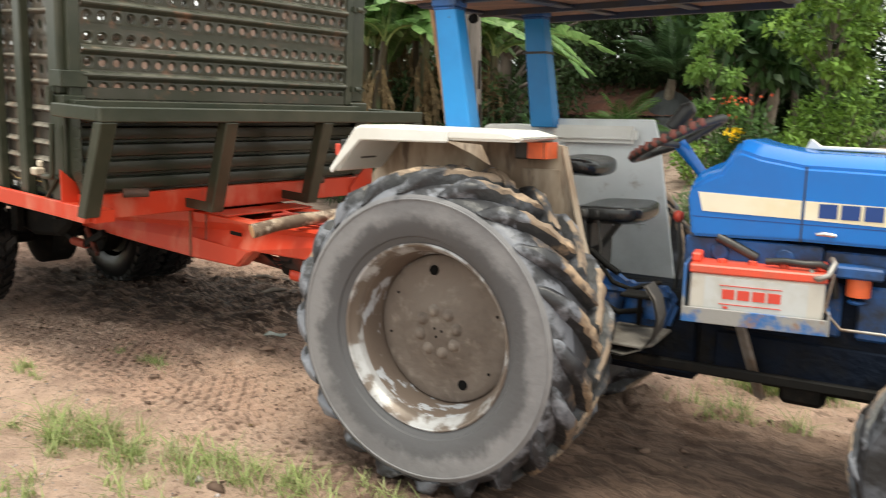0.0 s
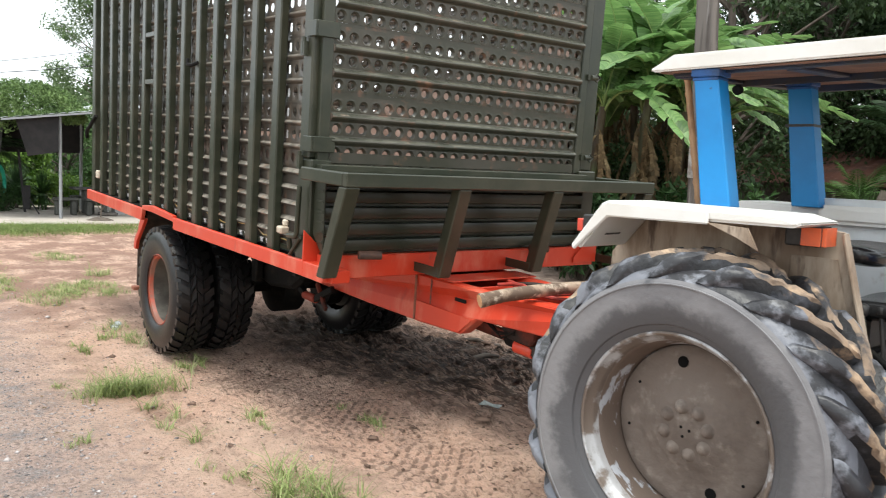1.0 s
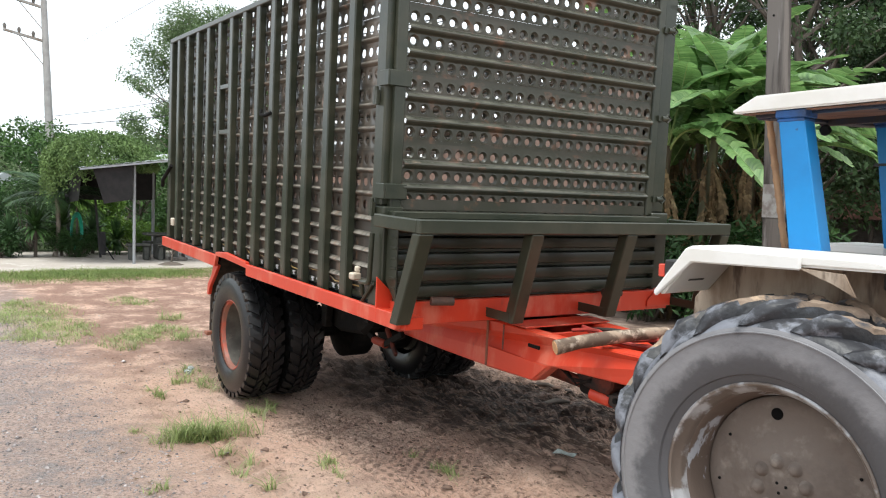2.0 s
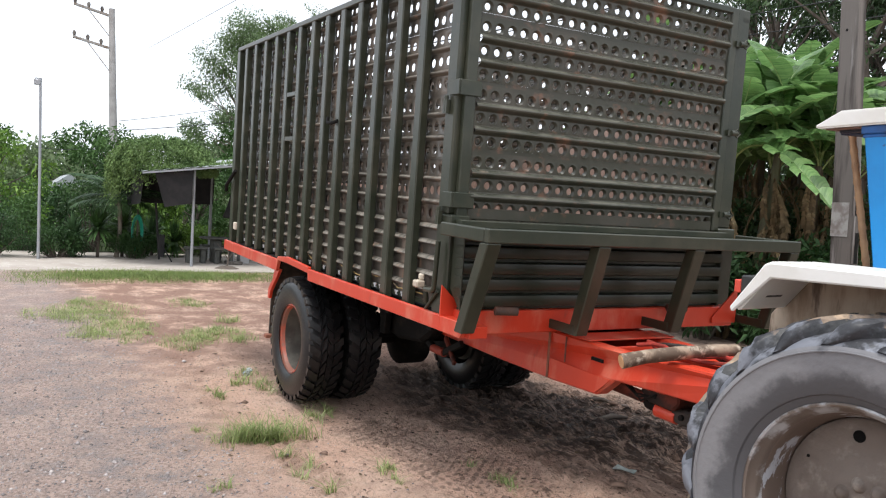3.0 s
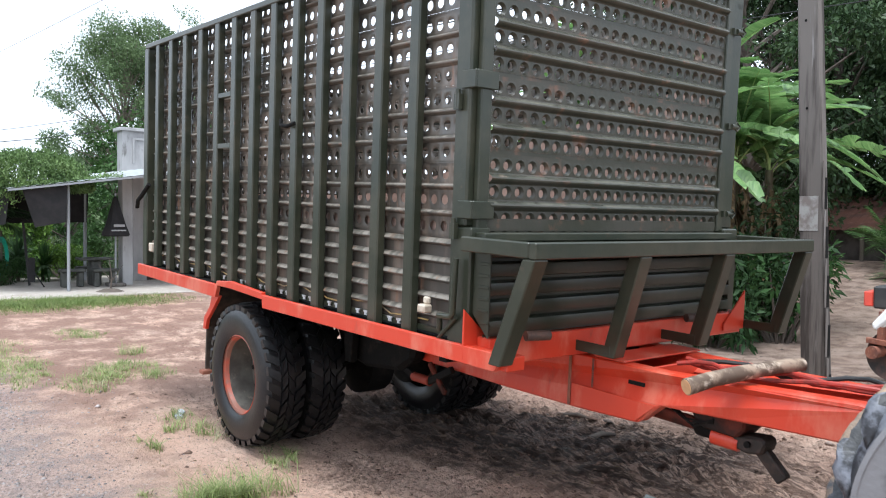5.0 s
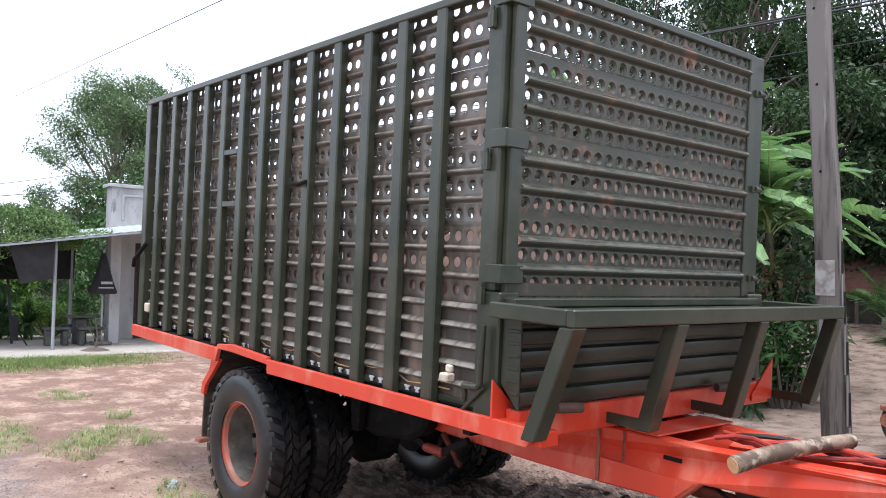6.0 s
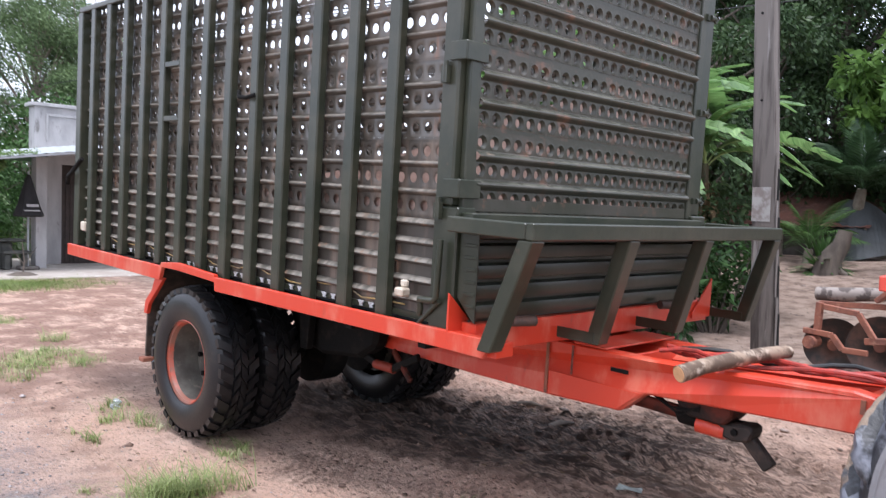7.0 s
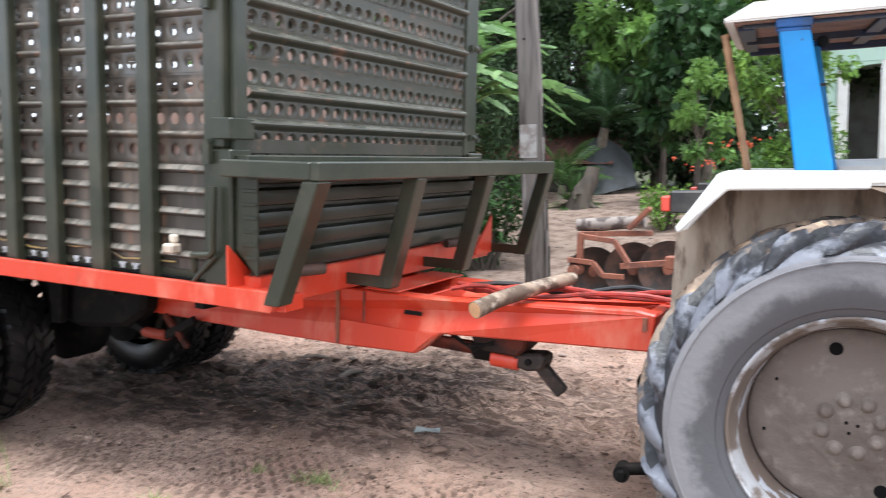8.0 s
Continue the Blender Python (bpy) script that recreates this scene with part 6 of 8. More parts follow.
def mesh_of(name, verts, quads, mat, smooth=False):
    me = bpy.data.meshes.new(name)
    verts, quads = np.asarray(verts, np.float32).reshape(-1, 3), np.asarray(quads, np.int32)
    me.vertices.add(len(verts))
    me.vertices.foreach_set("co", verts.ravel())
    me.loops.add(quads.size)
    me.loops.foreach_set("vertex_index", quads.ravel())
    me.polygons.add(len(quads))
    me.polygons.foreach_set("loop_start", np.arange(0, quads.size, quads.shape[1]))
    me.update(calc_edges=True)
    if smooth:
        me.shade_smooth()
    me.materials.append(mat)
    return me


def leaf_cards(rng, where, size, out=None, slim=0.45, droop=0.35):
    """Folded four-cornered leaves at the given places: vertices and quads."""
    n = len(where)
    d = rng.normal(size=(n, 3))
    if out is not None:
        d = d * 0.7 + out
    d[:, 2] -= droop
    d /= np.linalg.norm(d, axis=1, keepdims=True) + 1e-9
    side = np.cross(d, rng.normal(size=(n, 3)))
    side /= np.linalg.norm(side, axis=1, keepdims=True) + 1e-9
    nor = np.cross(side, d)
    ln = size * rng.uniform(0.6, 1.3, (n, 1))
    base, tip = where, where + d * ln + np.array([0, 0, -0.12]) * ln
    mid = where + d * ln * 0.45 + nor * ln * 0.08
    verts = np.stack([base, mid + side * ln * slim * 0.5, tip, mid - side * ln * slim * 0.5], 1)
    return verts.reshape(-1, 3), np.arange(4 * n).reshape(-1, 4)


def clump_points(rng, centres, radii, n, shell=0.5):
    k = rng.integers(0, len(centres), n)
    d = rng.normal(size=(n, 3))
    d /= np.linalg.norm(d, axis=1, keepdims=True)
    r = rng.uniform(0, 1, (n, 1)) ** shell
    return centres[k] + d * r * radii[k], d


def tree(name, x, y, high, spread, trunk_r, leaves, size, mat, label, seed, bark=None, bare=0.3, clumps=26, flat=0.75, category="tree", slim=0.45, lean=(0, 0), group="", gap=0.3):
    rng = np.random.default_rng(seed)
    z0 = gz_at(x, y) - 0.1
    root = thing(name, Matrix.Translation((x, y, z0)), label, category, group)
    top = Vector((lean[0], lean[1], high * 0.86))
    stem = [Vector((0, 0, 0)) + top * t + Vector((0.12 * high * 0.3 * math.sin(3 * t + seed), 0.1 * high * 0.3 * math.sin(2.3 * t + 2 * seed), 0)) * t for t in np.linspace(0, 1, 9)]
    wood = Shape().tube(stem, [trunk_r * (1.25 if i == 0 else 1 - 0.8 * i / 8) for i in range(9)], 9)
    centres, radii = [], []
    for k in range(clumps):
        t = bare + (1 - bare) * (k + 0.5) / clumps
        a = k * 2.4 + rng.uniform(-0.4, 0.4)
        prof = math.sin(math.pi * min(1.0, 0.18 + 0.8 * (t - bare) / (1 - bare))) ** 0.6
        r = spread * prof * rng.uniform(0.45, 1.0)
        base = stem[min(8, int(t * 8))]
        c = Vector((base.x + r * math.cos(a), base.y + r * math.sin(a), high * t + rng.uniform(-0.05, 0.08) * high))
        centres.append(c)
        radii.append(spread * rng.uniform(0.22, 0.42))
        wood.tube([base * 1.0 - Vector((0, 0, high * 0.06)), base.lerp(c, 0.5) + Vector((0, 0, -0.02 * high)), c], [trunk_r * 0.38, trunk_r * 0.22, trunk_r * 0.06], 5, cap=False)
    part("trunk", wood, bark or BARK, root, smooth=60)
    centres, radii = np.array([tuple(c) for c in centres]), np.array(radii)[:, None] * np.array([[1, 1, flat]])
    p, d = clump_points(rng, centres, radii, leaves)
    keep = value_noise(p[:, 0] * 1.6 / spread * 2 + seed, p[:, 2] * 1.6 / spread * 2 + p[:, 1], seed) > gap
    v, q = leaf_cards(rng, p[keep], size, out=d[keep] * 0.6, slim=slim)
    part("crown", mesh_of("crown", v, q, mat), None, root)
    return root


def bush(name, x, y, rx, ry, high, leaves, size, mat, label, seed, category="bush", base=0.0, slim=0.45, clumps=14, group="", parent=None, droop=0.2):
    rng = np.random.default_rng(seed)
    z0 = gz_at(x, y) - 0.03 + base
    root = thing(name, Matrix.Translation((x, y, z0)), label, category, group)
    centres = np.stack([rng.uniform(-0.75, 0.75, clumps) * rx, rng.uniform(-0.75, 0.75, clumps) * ry, rng.uniform(0.25, 0.85, clumps) * high], 1)
    radii = np.stack([rng.uniform(0.3, 0.5, clumps) * rx, rng.uniform(0.3, 0.5, clumps) * ry, rng.uniform(0.18, 0.34, clumps) * high], 1)
    stems = Shape()
    for c in centres:
        stems.tube([(c[0] * 0.2, c[1] * 0.2, 0), (c[0] * 0.6, c[1] * 0.6, c[2] * 0.5), tuple(c)], [0.03, 0.02, 0.008], 5, cap=False)
    part("stem", stems, BARK, root, smooth=60)
    p, d = clump_points(rng, centres, radii, leaves, 0.4)
    p[:, 2] = np.abs(p[:, 2])
    v, q = leaf_cards(rng, p, size, out=d * 0.7 + np.array([0, 0, 0.25]), slim=slim, droop=droop)
    part("foliage", mesh_of("foliage", v, q, mat), None, root)
    return root


def blade_leaf(rng, length, width, arch, tear=0.5, n=18):
    """A banana leaf along x on its stalk: a broad keeled blade with a pale rib, split into hanging strips, arching down."""
    verts, quads = [], []
    def spine(t):
        return (length * t * (1 - 0.10 * t * t), length * (arch[0] * t - arch[1] * t * t))
    for i in range(n):
        t0, t1 = i / n, (i + 1) / n
        (xa, za), (xb, zb) = spine(t0), spine(t1)
        wa, wb = 0.028 * (1 - 0.85 * t0), 0.028 * (1 - 0.85 * t1)
        b = len(verts)
        verts += [(xa, wa, za + 0.004), (xa, 0, za - wa), (xa, -wa, za + 0.004), (xb, wb, zb + 0.004), (xb, 0, zb - wb), (xb, -wb, zb + 0.004)]
        quads += [(b, b + 1, b + 4, b + 3), (b + 1, b + 2, b + 5, b + 4), (b, b + 3, b + 5, b + 2)]
    rib_faces = len(quads)
    fold = rng.uniform(-0.05, 0.12)
    for sgn in (1, -1):
        cuts = [0.0]
        while cuts[-1] < 1.0:
            cuts.append(cuts[-1] + rng.uniform(0.35, 1.0) * (0.05 + 0.5 * (1 - tear) ** 2))
        cuts[-1] = 1.0
        for u0, u1 in zip(cuts, cuts[1:]):
            sag = rng.uniform(0.0, 1.0) ** 2 * (0.12 + 1.0 * tear)
            pull = rng.uniform(-0.10, 0.18) * (0.3 + tear)
            steps = max(1, int(round((u1 - u0) * 16)))
            b = len(verts)
            for i in range(steps + 1):
                u = u0 + (u1 - u0) * i / steps
                e = 2 * i / steps - 1
                for f, dz in ((0.0, 0.0), (0.3, 0.09 + fold), (0.65, 0.10 + fold - 0.35 * sag), (1.0, -0.02 + fold - 0.95 * sag)):
                    uu = min(1.0, max(0.0, u - e * (u1 - u0) * 0.08 * f * f))
                    x, z = spine(0.16 + 0.84 * uu)
                    w = width * math.sin(math.pi * min(1.0, 0.06 + 0.93 * uu)) ** 0.5 * (1 - 0.10 * f * f * abs(e) ** 3)
                    verts.append((x + (0.28 + pull) * w * f, sgn * w * f * (1 - 0.30 * sag), z + dz * w))
            quads += [(b + 4 * i + j, b + 4 * i + j + 1, b + 4 * i + j + 5, b + 4 * i + j + 4) for i in range(steps) for j in range(3)]
    return verts, quads, rib_faces


BLADES = []


def banana(x, y, high, seed, leaves=9):
    rng = np.random.default_rng(seed)
    if not BLADES:
        r2 = np.random.default_rng(77)
        for arch, tear in (((0.55, 0.80), 0.08), ((0.60, 1.25), 0.40), ((0.75, 0.75), 0.05), ((0.55, 1.45), 0.55), ((0.80, 1.40), 0.45), ((0.50, 0.65), 0.20), ((0.45, 1.30), 0.65)):
            v, q, ribs = blade_leaf(r2, 2.0, 0.36, arch, tear=tear)
            me = mesh_of("leaf", v, q, LEAF_BANANA, smooth=True)
            me.materials.append(LEAF_RIB)
            me.polygons.foreach_set("material_index", [1] * ribs + [0] * (len(q) - ribs))
            BLADES.append(me)
        v, q, ribs = blade_leaf(r2, 1.7, 0.11, (0.05, 0.9), tear=0.85, n=10)
        BLADES.append(mesh_of("dry_leaf", v, q, LEAF_DRY))
    root = thing("banana_plant", Matrix.Translation((x, y, gz_at(x, y) - 0.03)), "banana plant with torn green leaves and dry brown sheaths", "banana plant", "banana grove")
    stem_h = high * 0.60
    lean = rng.uniform(-0.25, 0.25, 2)
    part("stalk", Shape().tube([(0, 0, 0), (lean[0] * 0.4, lean[1] * 0.4, stem_h * 0.5), (lean[0], lean[1], stem_h)], [0.13, 0.105, 0.06], 10), STALK, root, smooth=60)
    sc = high / 5.2
    for k in range(leaves):
        a = k * 2.4 + rng.uniform(-0.4, 0.4)
        up = 34 + 46 * (k / (leaves - 1)) ** 0.8 + rng.uniform(-8, 8)
        m = Matrix.Translation((lean[0], lean[1], stem_h - 0.12 + 0.02 * k)) @ Matrix.Rotation(a, 4, "Z") @ Matrix.Rotation(-radians(up), 4, "Y") @ Matrix.Rotation(rng.uniform(-0.6, 0.6), 4, "X") @ Matrix.Scale(sc * rng.uniform(0.75, 1.1), 4)
        part("leaf", BLADES[int(rng.integers(0, 7))], None, root, m=m)
    for k in range(26):
        a = k * 0.75 + rng.uniform(-0.3, 0.3)
        m = Matrix.Translation((lean[0] * 0.8, lean[1] * 0.8, stem_h * rng.uniform(0.45, 1.0))) @ Matrix.Rotation(a, 4, "Z") @ Matrix.Rotation(radians(rng.uniform(35, 80)), 4, "Y") @ Matrix.Scale(sc * rng.uniform(0.6, 1.0), 4)
        part("dry_leaf", BLADES[7], None, root, "dry hanging banana leaf", m=m)
    return root


def frond_mesh(rng, length, leaflets, leaf_len, mat, curve=0.9, rise=0.8, vee=0.5):
    verts, quads = [], []
    def at(t):
        return np.array([length * t * (1 - 0.15 * t * t), 0, length * (rise * t - curve * t * t)])
    for i in range(24):
        t0, t1 = i / 24, (i + 1) / 24
        b = len(verts)
        a0, a1 = at(t0), at(t1)
        w = 0.018 * (1 - 0.8 * t0)
        verts += [a0 + (0, w, 0), a1 + (0, w * 0.9, 0), a1 - (0, w * 0.9, 0), a0 - (0, w, 0)]
        quads.append((b, b + 1, b + 2, b + 3))
    for i in range(leaflets):
        t = 0.14 + 0.86 * i / leaflets
        p = at(t)
        dirx = at(min(1, t + 0.03)) - at(t - 0.03)
        dirx /= np.linalg.norm(dirx)
        ll = leaf_len * math.sin(math.pi * (0.2 + 0.75 * t)) * rng.uniform(0.85, 1.1)
        for sgn in (1, -1):
            d = dirx * 0.62 + np.array([0, sgn * 0.78, 0]) + np.array([0, 0, vee * rng.uniform(0.1, 0.7) - 0.35])
            d /= np.linalg.norm(d)
            wv = np.cross(d, [0, 0, 1])
            wv = wv / (np.linalg.norm(wv) + 1e-9) * 0.016 * (ll / 0.45)
            b = len(verts)
            verts += [p, p + d * ll * 0.5 + wv, p + d * ll + np.array([0, 0, -0.22 * ll]), p + d * ll * 0.5 - wv]
            quads.append((b, b + 1, b + 2, b + 3))
    return mesh_of("frond", np.array(verts), quads, mat)


def palm(name, x, y, stem, fronds, length, leaflets, leaf_len, label, seed, trunk_r=0.08, mat=None, rise=(20, 75), group=""):
    rng = np.random.default_rng(seed)
    root = thing(name, Matrix.Translation((x, y, gz_at(x, y) - 0.03)), label, "palm", group)
    pts = [(0.12 * stem * t * t, 0.05 * stem * math.sin(t * 3), stem * t) for t in np.linspace(0, 1, 7)]
    part("trunk", Shape().tube(pts, [trunk_r * 1.3] + [trunk_r] * 5 + [trunk_r * 0.8], 9), PALE_BARK, root, smooth=60)
    me = [frond_mesh(rng, length, leaflets, leaf_len, mat or LEAF_PALM, curve=c, rise=0.25) for c in (0.35, 0.6)]
    for k in range(fronds):
        a = k * 2.4 + rng.uniform(-0.2, 0.2)
        up = rise[0] + (rise[1] - rise[0]) * (k / max(1, fronds - 1))
        m = Matrix.Translation(pts[-1]) @ Matrix.Rotation(a, 4, "Z") @ Matrix.Rotation(-radians(up), 4, "Y") @ Matrix.Scale(rng.uniform(0.85, 1.1), 4)
        part("frond", me[k % 2], None, root, m=m)
    return root


def rosette(name, x, y, count, length, mat, label, seed, stem=0.0, group="", width=0.06):
    """A tuft of long sword leaves."""
    rng = np.random.default_rng(seed)
    root = thing(name, Matrix.Translation((x, y, gz_at(x, y) - 0.02)), label, "garden plant", group)
    if stem:
        part("stem", Shape().tube([(0, 0, 0), (0.03, 0, stem * 0.5), (0, 0, stem)], 0.045, 8), BARK, root, smooth=60)
    verts, quads = [], []
    for k in range(count):
        a, up = rng.uniform(0, 6.28), radians(rng.uniform(-15, 85))
        ln = length * rng.uniform(0.7, 1.1)
        h = np.array([math.cos(a), math.sin(a), 0])
        s = np.array([-math.sin(a), math.cos(a), 0]) * width
        pts = []
        for t in (0, 0.35, 0.7, 1.0):
            pts.append(h * ln * t * math.cos(up) + np.array([0, 0, stem + ln * (t * math.sin(up) - 0.45 * t * t * math.cos(up))]))
        b = len(verts)
        for p, w in zip(pts, (0.5, 1.0, 0.7, 0.05)):
            verts += [p + s * w / 2, p - s * w / 2]
        quads += [(b + 2 * i, b + 2 * i + 1, b + 2 * i + 3, b + 2 * i + 2) for i in range(3)]
    part("foliage", mesh_of("foliage", np.array(verts), quads, mat), None, root)
    return root


def grass_tuft(x, y, rx, ry, blades, high, seed, turf=None):
    rng = np.random.default_rng(seed)
    clumps = max(3, blades // 16)
    own = (clumps * rng.uniform(0, 1, blades) ** 1.5).astype(int)
    cx, cy, tall = rng.normal(size=clumps) * 0.55, rng.normal(size=clumps) * 0.55, rng.uniform(0.45, 1.2, clumps)
    bx = np.clip(cx[own], -1.15, 1.15) * rx + rng.normal(size=blades) * (0.010 + 0.11 * rx)
    by = np.clip(cy[own], -1.15, 1.15) * ry + rng.normal(size=blades) * (0.010 + 0.11 * ry)
    bz = ground_height(x + bx, y + by) - gz_at(x, y) - 0.004
    a = rng.uniform(0, 6.28, blades)
    h = high * tall[own] * rng.uniform(0.35, 1.35, blades)
    bend = rng.uniform(0.3, 1.7, blades) * h
    w = rng.uniform(0.0018, 0.0042, blades)
    sx, sy = -np.sin(a) * w, np.cos(a) * w
    def row(t, ww):
        px, py, pz = bx + np.cos(a) * bend * t * t, by + np.sin(a) * bend * t * t, bz + h * t * (1 - 0.25 * t)
        return [np.stack([px + sx * ww, py + sy * ww, pz], 1), np.stack([px - sx * ww, py - sy * ww, pz], 1)]
    v = np.stack(row(0, 1) + row(0.5, 0.8) + row(1, 0.05), 1).reshape(-1, 3)
    b = np.arange(blades)[:, None] * 6
    q = np.concatenate([b + np.array([[0, 1, 3, 2]]), b + np.array([[2, 3, 5, 4]])])
    ob = new("grass_tuft", mesh_of("grass_tuft", v, q, turf or GRASS))
    ob.location = (x, y, gz_at(x, y))
    return tagged(ob, "tuft of green grass growing in sandy soil", "grass", "grass tufts", "stuff")
# ---- right-hand yard: utility pole, disc plough, bananas, garden, woods, house ----
def utility_pole(x0, y0, top_x, top_y, high):
    base = Vector((x0, y0, gz_at(x0, y0) - 0.15))
    root = thing("utility_pole", Matrix.Translation(base), "weathered square concrete utility pole with slotted sides", "pole")
    up = Vector((top_x - x0, top_y - y0, high))
    verts = []
    for t, w in ((0, 0.113), (1, 0.075)):
        c = up * t
        verts += [c + Vector((sx * w, sy * w * 0.5, 0)) for sx, sy in ((-1, -1), (1, -1), (1, 1), (-1, 1))]
    part("shaft", Shape().add(verts, [(0, 3, 2, 1), (4, 5, 6, 7), (0, 1, 5, 4), (1, 2, 6, 5), (2, 3, 7, 6), (3, 0, 4, 7)]), CONCRETE_POLE, root, bevel=0.012)
    for k in range(5):
        t = (0.25 + 0.42 * k) / high
        c, w = up * t, 0.113 - 0.038 * t
        part("slot", Shape().box(c.x + w - 0.004, c.x + w + 0.0025, c.y - 0.026, c.y + 0.022, c.z, c.z + 0.27), GREASE, root)
        part("edge_strip", Shape().box(c.x + w - 0.002, c.x + w + 0.004, c.y - 0.06, c.y - 0.03, c.z, c.z + 0.41), CONCRETE_POLE, root)
    for t in (0.33, 0.42, 0.5):
        c, w = up * t, 0.113 - 0.038 * t
        part("bolt_hole", Shape().tube([(c.x - 0.02, c.y - 0.5 * w - 0.003, c.z), (c.x - 0.02, c.y - 0.5 * w + 0.01, c.z)], 0.012, 10), GREASE, root)
    c = up * 0.205
    part("paint_patch", Shape().box(c.x - 0.105, c.x + 0.06, c.y - 0.056, c.y - 0.0535, c.z, c.z + 0.30), node_mat("flaking_pale_paint", (0.42, 0.41, 0.39), 0.8, second=(0.24, 0.21, 0.19), scale=14.0, bump=0.3), root, "patch of flaking pale paint")
    part("collar", Shape().box(up.x * 0.52 - 0.10, up.x * 0.52 + 0.10, up.y * 0.52 - 0.065, up.y * 0.52 + 0.065, up.z * 0.52, up.z * 0.52 + 0.05), STEEL, root, bevel=0.004)
    return root


utility_pole(-0.22, 4.2, -0.62, 4.35, 8.5)
CABLE = node_mat("black_cable", (0.02, 0.02, 0.022), 0.5, bump=0)


def cable(a, b, sag, r=0.012):
    pts = [tuple(Vector(a).lerp(Vector(b), t) - Vector((0, 0, sag * 4 * t * (1 - t)))) for t in np.linspace(0, 1, 15)]
    return tagged(part("power_cable", Shape().tube(pts, r, 5), CABLE, None, smooth=60), "thin black overhead power cable", "cable", "overhead cables")


for k, (za, zb, r) in enumerate(((5.11, 4.95, 0.017), (5.16, 5.03, 0.012), (4.75, 4.64, 0.008), (4.48, 4.36, 0.007))):
    slope = (zb - za) / 2.31
    cable((-17.14, 7.0 + 0.1 * k, za - 14 * slope), (13.0, 7.0 + 0.1 * k, za + 16.14 * slope), 0.0 if k < 2 else 0.05, r)


def disc_plough(x, y):
    root = thing("disc_plough", pose(x, y, gz_at(x, y), 0, 0, -8), "rusty red disc plough with a log strapped on top", "plough")
    for k, (u, r) in enumerate(((-0.42, 0.30), (0.0, 0.33), (0.36, 0.34))):
        prof = [(0.0, 0.06), (r * 0.5, 0.045), (r * 0.85, 0.012), (r, -0.02), (r, -0.028), (r * 0.85, 0.002), (r * 0.5, 0.035), (0.0, 0.05)]
        disc = part("disc", Shape().lathe(prof, 40), DISC_STEEL, root, "dark worn steel plough disc", smooth=40, m=pose(u, -0.05 + 0.16 * k, r - 0.02, 8, 0, 35))
        part("hub", Shape().tube([(0, -0.05, 0), (0, 0.09, 0)], [0.06, 0.045], 14), RUST, disc, smooth=40)
    part("frame_beam", Shape().bar((-0.55, -0.12, 0.72), (0.25, 0.1, 0.74), 0.07, 0.06), RUST, root, bevel=0.006)
    part("frame_arm", Shape().bar((-0.50, -0.2, 0.74), (-0.52, -0.2, 0.40), 0.06, 0.07), RUST, root, bevel=0.006)
    part("frame_arm", Shape().bar((-0.45, -0.22, 0.70), (-0.08, -0.2, 0.66), 0.05, 0.06).bar((-0.08, -0.2, 0.66), (0.10, -0.2, 0.40), 0.05, 0.06), RUST, root, bevel=0.006)
    part("frame_arm", Shape().bar((-0.66, -0.22, 0.42), (-0.34, -0.22, 0.40), 0.05, 0.06).bar((-0.34, -0.22, 0.40), (-0.22, -0.22, 0.26), 0.05, 0.06).bar((-0.22, -0.22, 0.26), (0.04, -0.22, 0.26), 0.05, 0.06), RUST, root, bevel=0.006)
    part("frame_arm", Shape().bar((-0.0, -0.2, 0.38), (0.66, -0.15, 0.46), 0.06, 0.07), RUST, root, bevel=0.006)
    part("mast", Shape().bar((0.22, -0.1, 0.42), (0.22, -0.1, 1.0), 0.09, 0.05).bar((0.05, -0.1, 0.80), (0.30, -0.1, 1.04), 0.08, 0.05), RUST, root, bevel=0.006)
    part("hitch_block", Shape().box(0.52, 0.72, -0.22, -0.08, 0.38, 0.52), RUST, root, bevel=0.01)
    part("bearing", Shape().tube([(-0.56, -0.3, 0.30), (-0.56, -0.12, 0.30)], [0.07, 0.06], 12), RUST, root, smooth=40)
    part("strapped_log", Shape().tube([(-0.62, -0.05, 0.82), (-0.35, -0.02, 0.83), (-0.1, 0.02, 0.855), (0.18, 0.05, 0.875)], [0.075, 0.08, 0.075, 0.07], 14), GREY_LOG, root, "weathered grey log", smooth=50)


disc_plough(-0.05, 6.45)
# bananas
LEAF_HEDGE = leaf_mat("hedge_leaves", (0.028, 0.065, 0.022), (0.045, 0.095, 0.027), (0.02, 0.048, 0.017))
for k, (x, y, h) in enumerate(((-3.9, 8.6, 4.3), (-4.4, 8.1, 4.6), (-4.9, 8.9, 4.3), (-5.4, 8.2, 4.4), (-4.5, 9.6, 4.5), (-6.1, 9.0, 4.4), (-5.2, 10.0, 4.7), (-6.8, 9.8, 4.5), (-5.9, 10.9, 4.7), (-5.3, 11.2, 4.3), (-7.6, 8.8, 4.4), (-7.2, 10.8, 4.6), (-5.8, 12.0, 4.6), (-8.6, 9.6, 4.5), (-6.6, 8.1, 4.6), (-4.8, 7.5, 4.4), (-3.6, 9.4, 4.0), (-5.5, 9.4, 5.0), (-7.7, 9.7, 5.6), (-6.3, 9.5, 5.5), (-8.6, 10.6, 5.8), (-5.0, 9.9, 5.3))):
    banana(x, y, h + 0.25, 40 + k, leaves=11 + k % 3)
